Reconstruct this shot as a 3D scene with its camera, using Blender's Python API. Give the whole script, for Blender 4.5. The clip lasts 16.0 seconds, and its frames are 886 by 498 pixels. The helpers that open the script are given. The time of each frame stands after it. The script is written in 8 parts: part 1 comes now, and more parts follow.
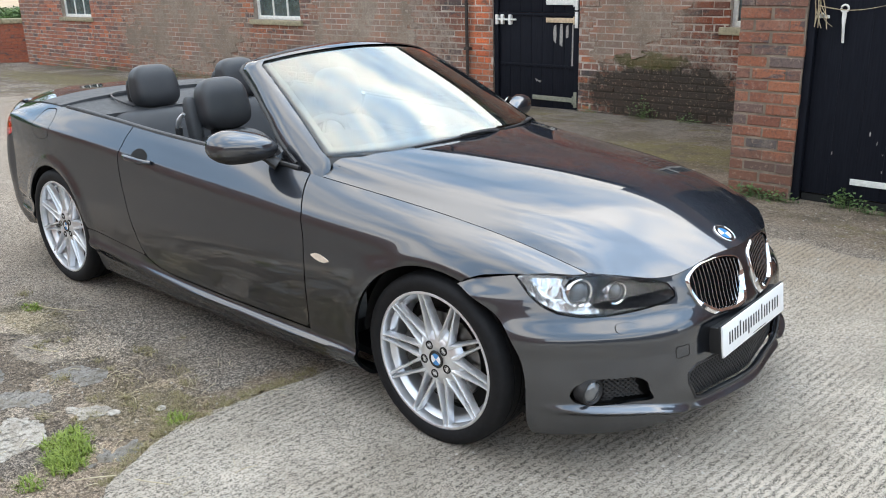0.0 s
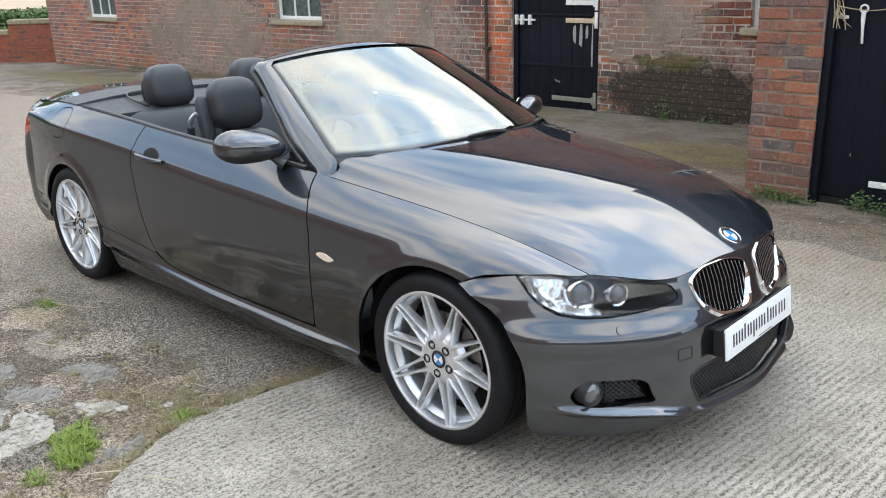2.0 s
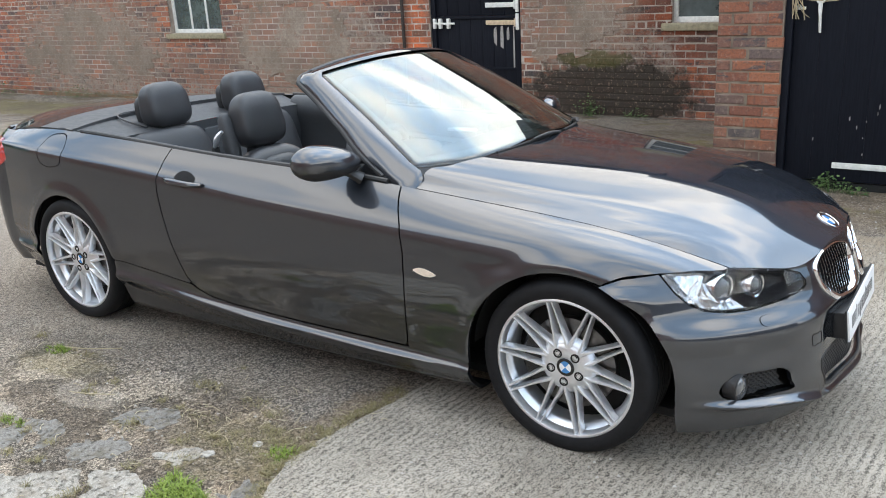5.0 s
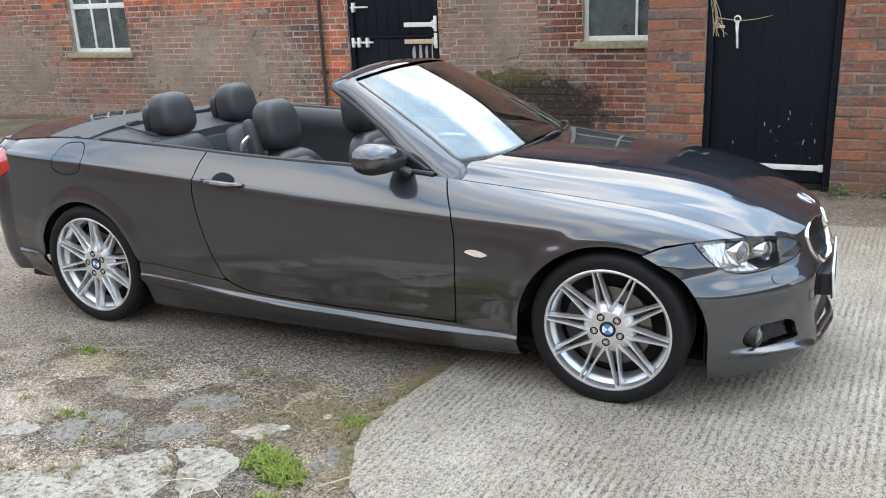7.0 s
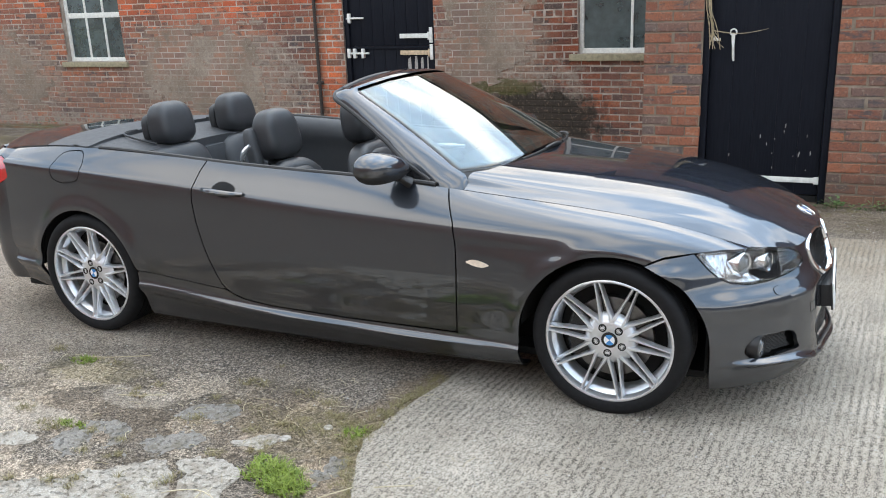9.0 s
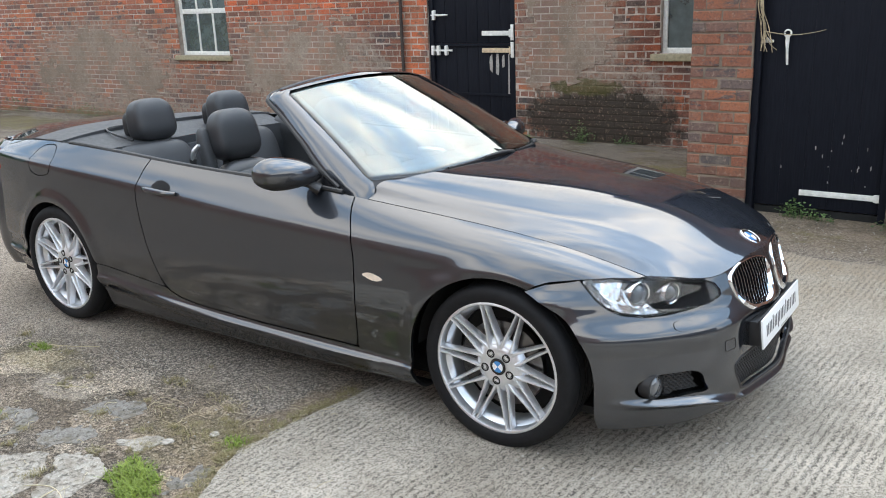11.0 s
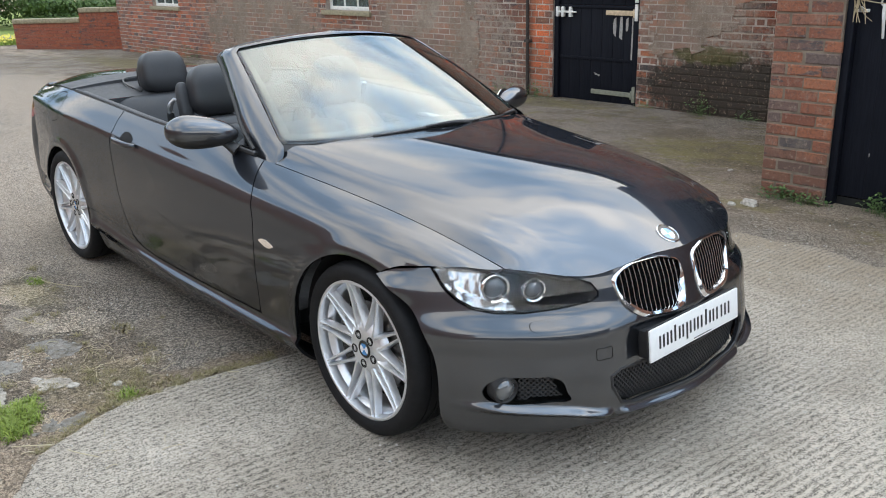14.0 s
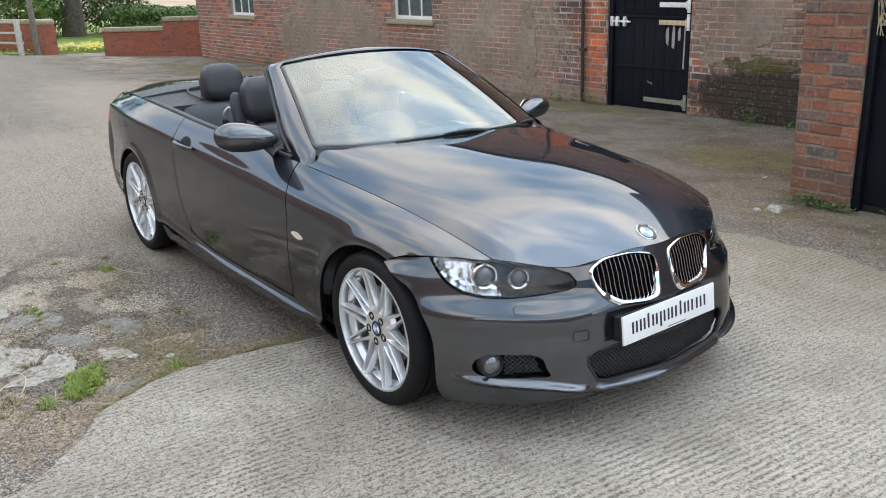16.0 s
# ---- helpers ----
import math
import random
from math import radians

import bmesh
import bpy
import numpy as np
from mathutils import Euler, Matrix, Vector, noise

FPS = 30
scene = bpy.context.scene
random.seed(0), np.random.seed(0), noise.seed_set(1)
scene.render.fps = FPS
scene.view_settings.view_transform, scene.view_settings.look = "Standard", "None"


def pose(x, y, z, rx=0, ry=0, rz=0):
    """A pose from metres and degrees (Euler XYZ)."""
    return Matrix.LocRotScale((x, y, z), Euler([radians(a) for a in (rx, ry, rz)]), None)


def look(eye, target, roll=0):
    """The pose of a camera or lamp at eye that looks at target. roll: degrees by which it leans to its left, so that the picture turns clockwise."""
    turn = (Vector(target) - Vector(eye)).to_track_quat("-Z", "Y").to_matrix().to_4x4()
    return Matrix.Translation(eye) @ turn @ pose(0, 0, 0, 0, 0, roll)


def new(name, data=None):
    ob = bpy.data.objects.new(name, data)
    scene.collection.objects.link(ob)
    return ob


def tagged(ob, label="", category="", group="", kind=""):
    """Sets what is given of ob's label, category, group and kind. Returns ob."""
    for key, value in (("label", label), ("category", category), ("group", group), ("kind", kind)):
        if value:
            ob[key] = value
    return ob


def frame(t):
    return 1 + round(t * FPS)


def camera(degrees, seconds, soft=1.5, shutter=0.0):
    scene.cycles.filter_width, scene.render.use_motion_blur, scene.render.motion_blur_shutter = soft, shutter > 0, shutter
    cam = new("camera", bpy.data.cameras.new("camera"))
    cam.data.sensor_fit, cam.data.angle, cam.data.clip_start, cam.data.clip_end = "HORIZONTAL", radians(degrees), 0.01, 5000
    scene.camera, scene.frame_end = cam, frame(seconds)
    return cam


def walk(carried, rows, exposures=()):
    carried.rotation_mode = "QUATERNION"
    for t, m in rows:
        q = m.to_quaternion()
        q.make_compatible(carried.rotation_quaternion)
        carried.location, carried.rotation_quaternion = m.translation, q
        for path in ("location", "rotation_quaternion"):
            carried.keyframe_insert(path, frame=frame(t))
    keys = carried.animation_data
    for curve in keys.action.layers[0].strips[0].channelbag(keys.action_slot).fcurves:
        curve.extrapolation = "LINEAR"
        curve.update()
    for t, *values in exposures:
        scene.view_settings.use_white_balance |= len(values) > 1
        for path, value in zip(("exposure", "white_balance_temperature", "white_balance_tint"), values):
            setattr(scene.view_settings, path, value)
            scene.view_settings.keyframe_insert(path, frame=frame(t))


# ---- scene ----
cam = camera(54.5, 16.0, soft=1.0)
PATH = [
    (0, (1.872, -2.882, 1.657), (0.609, -1.467, 1.024), -1.7),
    (0.5, (1.922, -2.902, 1.66), (0.603, -1.536, 1.032), -2.1),
    (1, (1.934, -2.901, 1.663), (0.62, -1.53, 1.036), -1.9),
    (1.5, (1.928, -2.884, 1.66), (0.619, -1.508, 1.031), -1.7),
    (2, (1.927, -2.837, 1.656), (0.624, -1.458, 1.025), -1.8),
    (2.5, (1.82, -2.745, 1.647), (0.524, -1.359, 1.015), -2.2),
    (3, (1.745, -2.695, 1.654), (0.441, -1.318, 1.019), -2.0),
    (3.5, (1.688, -2.679, 1.655), (0.388, -1.299, 1.019), -1.4),
    (4, (1.483, -2.798, 1.649), (0.197, -1.404, 1.014), -2.3),
    (4.2, (1.404, -2.882, 1.653), (0.151, -1.458, 1.018), -2.9),
    (6.3, (0.983, -3.857, 1.684), (0.132, -2.154, 1.074), -2.2),
    (6.5, (0.941, -3.901, 1.683), (0.098, -2.193, 1.075), -2.3),
    (7, (0.791, -3.985, 1.683), (-0.032, -2.263, 1.086), -2.6),
    (7.5, (0.731, -4.027, 1.686), (-0.074, -2.294, 1.095), -1.9),
    (8, (0.723, -4.042, 1.686), (-0.069, -2.3, 1.104), -1.8),
    (8.5, (0.727, -4.037, 1.682), (-0.09, -2.304, 1.106), -2.1),
    (9, (0.753, -4.0, 1.679), (-0.055, -2.263, 1.106), -2.2),
    (9.5, (0.919, -3.906, 1.683), (0.121, -2.163, 1.114), -2.1),
    (9.7, (1.008, -3.852, 1.683), (0.204, -2.111, 1.116), -2.1),
    (11.8, (1.946, -3.095, 1.656), (0.711, -1.632, 1.077), -2.1),
    (12, (2.07, -3.05, 1.666), (0.827, -1.595, 1.086), -1.9),
    (12.5, (2.353, -2.909, 1.66), (0.985, -1.57, 1.082), -1.7),
    (13, (2.425, -2.82, 1.656), (1.026, -1.521, 1.059), -1.2),
    (13.5, (2.319, -2.645, 1.626), (0.913, -1.359, 1.018), -1.4),
    (14, (2.259, -2.468, 1.627), (0.845, -1.207, 0.984), -1.6),
    (14.5, (2.317, -2.356, 1.658), (0.836, -1.173, 1.02), -1.5),
    (15, (2.395, -2.375, 1.679), (0.893, -1.222, 1.036), -1.9),
    (15.5, (2.523, -2.488, 1.696), (1.016, -1.342, 1.05), -2.3),
    (16, (2.738, -2.527, 1.707), (1.214, -1.393, 1.08), -2.1),
]
# the film camera closes down a little where more of the bright yard is in view
EXPOSURES = [(0, -0.55), (4, -0.58), (6.5, -0.48), (8.3, -0.46), (9.5, -0.60), (12, -0.57), (13, -0.72), (14.5, -0.78), (16, -0.79)]
walk(cam, [(t, look(eye, target, roll)) for t, eye, target, roll in PATH], EXPOSURES)

# ---- daylight: hazy sun high behind the car, bright broken cloud ----
SUN_EL, SUN_AZ = 58.0, 20.0  # elevation; azimuth in degrees from +y towards +x
world = bpy.data.worlds.new("sky")
scene.world = world
world.use_nodes = True
wn, wl = world.node_tree.nodes, world.node_tree.links
wn.clear()
w_out = wn.new("ShaderNodeOutputWorld")
w_sky = wn.new("ShaderNodeTexSky")
w_sky.sky_type = "NISHITA"
w_sky.sun_disc = False
w_sky.sun_elevation = radians(SUN_EL)
w_sky.sun_rotation = radians(SUN_AZ)
w_bg = wn.new("ShaderNodeBackground")
w_bg.inputs["Strength"].default_value = 0.15
w_cloud = wn.new("ShaderNodeBackground")
w_cloud.inputs["Color"].default_value = (0.97, 0.98, 0.985, 1)
w_dot = wn.new("ShaderNodeVectorMath")
w_dot.operation = "DOT_PRODUCT"
w_dot.inputs[1].default_value = (math.sin(radians(SUN_AZ)) * math.cos(radians(SUN_EL)), math.cos(radians(SUN_AZ)) * math.cos(radians(SUN_EL)), math.sin(radians(SUN_EL)))
w_pow = wn.new("ShaderNodeMath")
w_pow.operation = "POWER"
w_pow.use_clamp = True
w_pow.inputs[1].default_value = 4.0
w_lum = wn.new("ShaderNodeMath")
w_lum.operation = "MULTIPLY_ADD"  # cloud is brightest round the sun
w_lum.inputs[1].default_value, w_lum.inputs[2].default_value = 3.1, 2.95
w_var = wn.new("ShaderNodeTexNoise")  # thick and thin parts of the cloud
w_var.inputs["Scale"].default_value, w_var.inputs["Detail"].default_value = 2.3, 5.0
w_vr = wn.new("ShaderNodeMapRange")
w_vr.inputs["From Min"].default_value, w_vr.inputs["From Max"].default_value = 0.35, 0.68
w_vr.inputs["To Min"].default_value, w_vr.inputs["To Max"].default_value = 0.82, 1.45
w_mul = wn.new("ShaderNodeMath")
w_mul.operation = "MULTIPLY"
w_mix = wn.new("ShaderNodeMixShader")
w_tc = wn.new("ShaderNodeTexCoord")
w_map = wn.new("ShaderNodeMapping")
w_map.inputs["Scale"].default_value = (1.0, 1.0, 1.7)
w_map.inputs["Location"].default_value = (0.35, 0.1, 0.0)
w_n = wn.new("ShaderNodeTexNoise")
w_n.inputs["Scale"].default_value = 1.9
w_n.inputs["Detail"].default_value = 7.0
w_n.inputs["Roughness"].default_value = 0.55
w_n.inputs["Distortion"].default_value = 0.35
w_r = wn.new("ShaderNodeValToRGB")
w_r.color_ramp.elements[0].position, w_r.color_ramp.elements[1].position = 0.06, 0.28
wl.new(w_tc.outputs["Generated"], w_map.inputs["Vector"])
wl.new(w_tc.outputs["Generated"], w_dot.inputs[0])
wl.new(w_dot.outputs["Value"], w_pow.inputs[0])
wl.new(w_pow.outputs["Value"], w_lum.inputs[0])
wl.new(w_map.outputs["Vector"], w_var.inputs["Vector"])
wl.new(w_var.outputs["Fac"], w_vr.inputs["Value"])
wl.new(w_lum.outputs["Value"], w_mul.inputs[0])
wl.new(w_vr.outputs["Result"], w_mul.inputs[1])
w_tint = wn.new("ShaderNodeValToRGB")  # thin cloud lets the blue through
w_tint.color_ramp.elements[0].position, w_tint.color_ramp.elements[1].position = 0.40, 0.58
w_tint.color_ramp.elements[0].color, w_tint.color_ramp.elements[1].color = (0.50, 0.72, 1.0, 1), (1.0, 0.982, 0.945, 1)
wl.new(w_var.outputs["Fac"], w_tint.inputs["Fac"])
wl.new(w_tint.outputs["Color"], w_cloud.inputs["Color"])
wl.new(w_mul.outputs["Value"], w_cloud.inputs["Strength"])
wl.new(w_map.outputs["Vector"], w_n.inputs["Vector"])
wl.new(w_n.outputs["Fac"], w_r.inputs["Fac"])
wl.new(w_r.outputs["Color"], w_mix.inputs["Fac"])
wl.new(w_sky.outputs["Color"], w_bg.inputs["Color"])
wl.new(w_bg.outputs["Background"], w_mix.inputs[1])
wl.new(w_cloud.outputs["Background"], w_mix.inputs[2])
wl.new(w_mix.outputs["Shader"], w_out.inputs["Surface"])

sun_data = bpy.data.lights.new("sun", "SUN")
sun_data.energy, sun_data.angle, sun_data.color = 0.7, radians(60), (1.0, 0.93, 0.84)
sun = new("sun", sun_data)
_az, _el = radians(SUN_AZ), radians(SUN_EL)
sun.matrix_world = look((9 * math.sin(_az), 9 * math.cos(_az), 9 * math.tan(_el)), (0, 0, 0))

# ---- materials ----
class Nodes:
    """A short hand for building node materials."""

    def __init__(self, name):
        self.mat = bpy.data.materials.new(name)
        self.mat.use_nodes = True
        self.t = self.mat.node_tree
        self.t.nodes.clear()
        self.out = self.t.nodes.new("ShaderNodeOutputMaterial")
        self.bsdf = self.t.nodes.new("ShaderNodeBsdfPrincipled")
        self.t.links.new(self.bsdf.outputs["BSDF"], self.out.inputs["Surface"])
        self.coord = None

    def node(self, kind, **values):
        n = self.t.nodes.new("ShaderNode" + kind)
        for k, v in values.items():
            n.inputs[k.replace("_", " ")].default_value = v
        return n

    def link(self, a, b):
        self.t.links.new(a, b)

    def place(self):
        if not self.coord:
            self.coord = self.t.nodes.new("ShaderNodeTexCoord")
        return self.coord.outputs["Object"]

    def world(self):
        """The place in the world, the same for all pieces of a wall."""
        g = self.t.nodes.new("ShaderNodeNewGeometry")
        return g.outputs["Position"]

    def blob(self, centre, size, edge=0.35, wobble=0.6, scale=3.0):
        """1 inside an uneven patch of the world, 0 outside."""
        m = self.t.nodes.new("ShaderNodeMapping")
        m.inputs["Scale"].default_value = tuple(1.0 / v for v in size)
        m.inputs["Location"].default_value = tuple(-c / v for c, v in zip(centre, size))
        self.link(self.world(), m.inputs["Vector"])
        d = self.t.nodes.new("ShaderNodeVectorMath")
        d.operation = "LENGTH"
        self.link(m.outputs["Vector"], d.inputs[0])
        n = self.math("MULTIPLY", self.math("SUBTRACT", self.noise(scale, 6.0, 0.7, self.world()), 0.5), wobble * 2)
        return self.ramp(self.math("ADD", d.outputs["Value"], n), (1.0 - edge, 1.0), (1.0, 0.0))

    def scaled(self, sx, sy, sz):
        m = self.t.nodes.new("ShaderNodeMapping")
        m.inputs["Scale"].default_value = (sx, sy, sz)
        self.link(self.place(), m.inputs["Vector"])
        return m.outputs["Vector"]

    def shifted(self, vec, by):
        m = self.t.nodes.new("ShaderNodeMapping")
        m.inputs["Location"].default_value = (by, by * 0.7, by * 0.3)
        self.link(vec, m.inputs["Vector"])
        return m.outputs["Vector"]

    def axis(self, name):
        s = self.t.nodes.new("ShaderNodeSeparateXYZ")
        self.link(self.world(), s.inputs[0])
        return s.outputs[name]

    def noise(self, scale, detail=5.0, rough=0.6, vec=None, distort=0.0):
        n = self.node("TexNoise", Scale=scale, Detail=detail, Roughness=rough, Distortion=distort)
        self.link(vec or self.place(), n.inputs["Vector"])
        return n.outputs["Fac"]

    def grains(self, scale, vec):
        """A random grey for each grain of an aggregate."""
        v = self.node("TexVoronoi", Scale=scale)
        self.link(vec, v.inputs["Vector"])
        sep = self.t.nodes.new("ShaderNodeSeparateColor")
        self.link(v.outputs["Color"], sep.inputs[0])
        return sep.outputs[0]

    def ramp(self, fac, *stops):
        r = self.t.nodes.new("ShaderNodeValToRGB")
        e = r.color_ramp.elements
        while len(e) < len(stops):
            e.new(0.5)
        for el, (pos, col) in zip(e, stops):
            el.position = pos
            el.color = (*col, 1) if isinstance(col, tuple) else (col, col, col, 1)
        self.link(fac, r.inputs["Fac"])
        return r.outputs["Color"]

    def mix(self, fac, a, b, how="MIX"):
        m = self.t.nodes.new("ShaderNodeMix")
        m.data_type, m.blend_type = "RGBA", how
        for sock, v in ((m.inputs[0], fac), (m.inputs[6], a), (m.inputs[7], b)):
            if isinstance(v, (int, float)):
                sock.default_value = v if sock == m.inputs[0] else (v, v, v, 1)
            elif isinstance(v, tuple):
                sock.default_value = (*v, 1)
            else:
                self.link(v, sock)
        return m.outputs[2]

    def math(self, how, a, b=0.0):
        m = self.t.nodes.new("ShaderNodeMath")
        m.operation = how
        for sock, v in zip(m.inputs, (a, b)):
            if isinstance(v, (int, float)):
                sock.default_value = v
            else:
                self.link(v, sock)
        return m.outputs[0]

    def bump(self, height, strength=0.3, depth=0.01, after=None):
        b = self.node("Bump", Strength=strength, Distance=depth)
        self.link(height, b.inputs["Height"])
        if after:
            self.link(after, b.inputs["Normal"])
        self.link(b.outputs["Normal"], self.bsdf.inputs["Normal"])
        return b.outputs["Normal"]

    def set(self, **values):
        for k, v in values.items():
            sock = self.bsdf.inputs[k.replace("_", " ")]
            if isinstance(v, (int, float)):
                sock.default_value = v
            elif isinstance(v, tuple):
                sock.default_value = (*v, 1) if len(v) == 3 else v
            else:
                self.link(v, sock)
        return self


def plain(name, color, rough=0.5, metal=0.0, grain=0.12, scale=60.0, bump=0.05, **more):
    n = Nodes(name)
    f = n.noise(scale)
    dark = tuple(c * (1 - grain) for c in color)
    light = tuple(min(1.0, c * (1 + grain)) for c in color)
    n.set(Base_Color=n.ramp(f, (0.3, dark), (0.7, light)), Metallic=metal, **more)
    n.set(Roughness=n.ramp(n.noise(scale * 0.13), (0.3, rough * 0.88), (0.7, min(1.0, rough * 1.12))))
    if bump:
        n.bump(f, bump, 0.002)
    return n.mat


def car_paint():
    n = Nodes("graphite_metallic_paint")
    flake = n.noise(1900.0, 1.0)
    n.set(Base_Color=n.ramp(flake, (0.38, (0.034, 0.038, 0.046)), (0.62, (0.061, 0.068, 0.082))))
    n.set(Metallic=1.0, Roughness=0.42, Specular_Tint=(0.25, 0.25, 0.27), Coat_Weight=1.0, Coat_IOR=1.88)
    n.set(Coat_Roughness=n.ramp(n.noise(4.0, 6.0, 0.7), (0.40, 0.022), (0.75, 0.050)))
    return n.mat


def glass(name, tint=(0.93, 0.97, 0.95), rough=0.0, ior=1.5):
    n = Nodes(name)
    n.set(Base_Color=tint, Roughness=rough, IOR=ior, Transmission_Weight=1.0)
    return n.mat


def brick_mat(name, stops, soot=0.5, damp=(), tints=()):
    """Fired brick whose colour changes from piece to piece, with soot, lime bloom and patches of damp and moss."""
    n = Nodes(name)
    geo = n.t.nodes.new("ShaderNodeNewGeometry")
    info = n.t.nodes.new("ShaderNodeObjectInfo")
    both = n.math("FRACT", n.math("ADD", geo.outputs["Random Per Island"], info.outputs["Random"]))
    tone = n.ramp(both, *stops)
    w = n.world()
    speck = n.noise(55.0, 6.0, 0.75, w)
    tone = n.mix(n.ramp(speck, (0.47, 0.0), (0.66, 0.65)), tone, (0.085, 0.06, 0.05))
    burnt = n.t.nodes.new("ShaderNodeMapping")
    burnt.inputs["Scale"].default_value = (4.0, 4.0, 11.0)
    n.link(w, burnt.inputs["Vector"])
    tone = n.mix(n.ramp(n.noise(1.0, 4.0, 0.7, burnt.outputs["Vector"]), (0.56, 0.0), (0.64, 0.85)), tone, (0.075, 0.070, 0.072))
    tone = n.mix(n.ramp(n.noise(0.9, 5.0, 0.65, w), (0.47, 0.0), (0.64, soot)), tone, (0.14, 0.10, 0.085))
    tone = n.mix(n.ramp(n.noise(7.0, 7.0, 0.8, w), (0.55, 0.0), (0.70, 0.40)), tone, (0.36, 0.28, 0.22))
    for centre, size, colour, much in tints:
        k = n.math("MULTIPLY", n.blob(centre, size, 0.45, 0.6, 2.5), much)
        tone = n.mix(k, tone, n.mix(1.0, tone, colour, "MULTIPLY"))
    for centre, size, colour, much in damp:
        k = n.math("MULTIPLY", n.blob(centre, size, 0.30, 0.7, 5.0), much)
        if colour == SMEAR:
            k = n.math("MULTIPLY", k, n.ramp(n.noise(11.0, 8.0, 0.8, w), (0.43, 0.0), (0.56, 1.0)))
        tone = n.mix(k, tone, colour)
    # worn faces: pale spalls and dark pits within a brick
    tone = n.mix(n.ramp(n.noise(28.0, 6.0, 0.75, n.shifted(w, 4.0)), (0.56, 0.0), (0.66, 0.5)), tone, (0.42, 0.30, 0.23))
    tone = n.mix(n.ramp(n.noise(16.0, 6.0, 0.8, n.shifted(w, 9.0)), (0.58, 0.0), (0.68, 0.6)), tone, (0.07, 0.05, 0.042))
    n.set(Base_Color=tone, Roughness=0.9)
    n.bump(n.math("ADD", speck, n.noise(170.0, 3.0, 0.6, w)), 0.8, 0.007)
    return n.mat


M = {}
M["paint"] = car_paint()
M["black_plastic"] = plain("black_plastic", (0.018, 0.018, 0.019), 0.5, bump=0.1, scale=300)
M["gloss_black"] = plain("gloss_black_trim", (0.012, 0.012, 0.013), 0.18, bump=0.0)
M["under"] = plain("underbody_black", (0.008, 0.008, 0.008), 0.85)
M["rubber"] = plain("tyre_rubber", (0.009, 0.009, 0.010), 0.70, grain=0.25, scale=45, bump=0.15, Specular_IOR_Level=0.25)
M["alloy"] = plain("silver_alloy", (0.76, 0.77, 0.79), 0.33, 0.8, grain=0.05, scale=30, bump=0.02, Coat_Weight=0.3)
M["disc"] = plain("brake_disc_steel", (0.17, 0.165, 0.16), 0.35, 1.0, grain=0.2, scale=40)
M["chrome"] = plain("chrome", (0.82, 0.82, 0.83), 0.07, 1.0, grain=0.02, bump=0.0)
M["leather"] = plain("black_leather", (0.028, 0.029, 0.032), 0.40, grain=0.2, scale=220, bump=0.25)
M["leather_soft"] = plain("dark_grey_trim", (0.044, 0.046, 0.050), 0.6, grain=0.2, scale=260, bump=0.3)
M["screen_glass"] = glass("windscreen_glass", (0.50, 0.60, 0.57), ior=1.85)
M["lamp_glass"] = glass("lamp_lens", (0.97, 0.98, 0.99), ior=1.28)
M["red_lens"] = plain("red_lamp_lens", (0.45, 0.012, 0.012), 0.08, bump=0.0, Coat_Weight=1.0)
M["amber"] = plain("clear_repeater_lens", (0.75, 0.62, 0.50), 0.12, bump=0.0, Coat_Weight=1.0)
M["lamp_silver"] = plain("lamp_reflector", (0.62, 0.63, 0.64), 0.22, 0.95, grain=0.1, scale=28, bump=0.0)
M["lamp_dark"] = plain("lamp_housing", (0.009, 0.009, 0.010), 0.25, 0.0)
M["plate"] = plain("white_plate", (0.80, 0.80, 0.79), 0.35, grain=0.03, bump=0.0)
M["ink"] = plain("black_lettering", (0.012, 0.012, 0.013), 0.4, bump=0.0)
M["badge_blue"] = plain("badge_blue", (0.04, 0.22, 0.52), 0.12, bump=0.0, Coat_Weight=1.0)
M["badge_white"] = plain("badge_white", (0.78, 0.80, 0.82), 0.12, bump=0.0, Coat_Weight=1.0)
M["white_paint"] = plain("flaking_white_paint", (0.72, 0.71, 0.67), 0.7, grain=0.15, scale=25, bump=0.4)
M["timber"] = plain("weathered_timber", (0.27, 0.24, 0.20), 0.85, grain=0.3, scale=30, bump=0.5)
M["stone"] = plain("sandstone", (0.30, 0.26, 0.17), 0.92, grain=0.3, scale=18, bump=0.5)
M["old_glass"] = plain("dusty_window_glass", (0.15, 0.185, 0.185), 0.12, grain=0.35, scale=5, bump=0.05, Transmission_Weight=0.5, IOR=1.45)
BARN_STOPS = ((0.0, (0.44, 0.140, 0.066)), (0.18, (0.27, 0.105, 0.070)), (0.36, (0.50, 0.165, 0.072)), (0.54, (0.26, 0.118, 0.085)), (0.74, (0.37, 0.150, 0.090)), (0.90, (0.17, 0.098, 0.082)), (1.0, (0.12, 0.088, 0.080)))
PILLAR_STOPS = ((0.0, (0.33, 0.120, 0.064)), (0.25, (0.23, 0.088, 0.056)), (0.50, (0.38, 0.142, 0.074)), (0.72, (0.20, 0.105, 0.080)), (0.84, (0.15, 0.115, 0.105)), (0.90, (0.095, 0.085, 0.082)), (0.94, (0.34, 0.14, 0.085)), (1.0, (0.40, 0.17, 0.10)))
DARK, MOSS, SMEAR, BROWN = (0.036, 0.028, 0.020), (0.085, 0.078, 0.020), (0.30, 0.245, 0.20), (0.21, 0.145, 0.11)
COAT = (0.285, 0.215, 0.165)
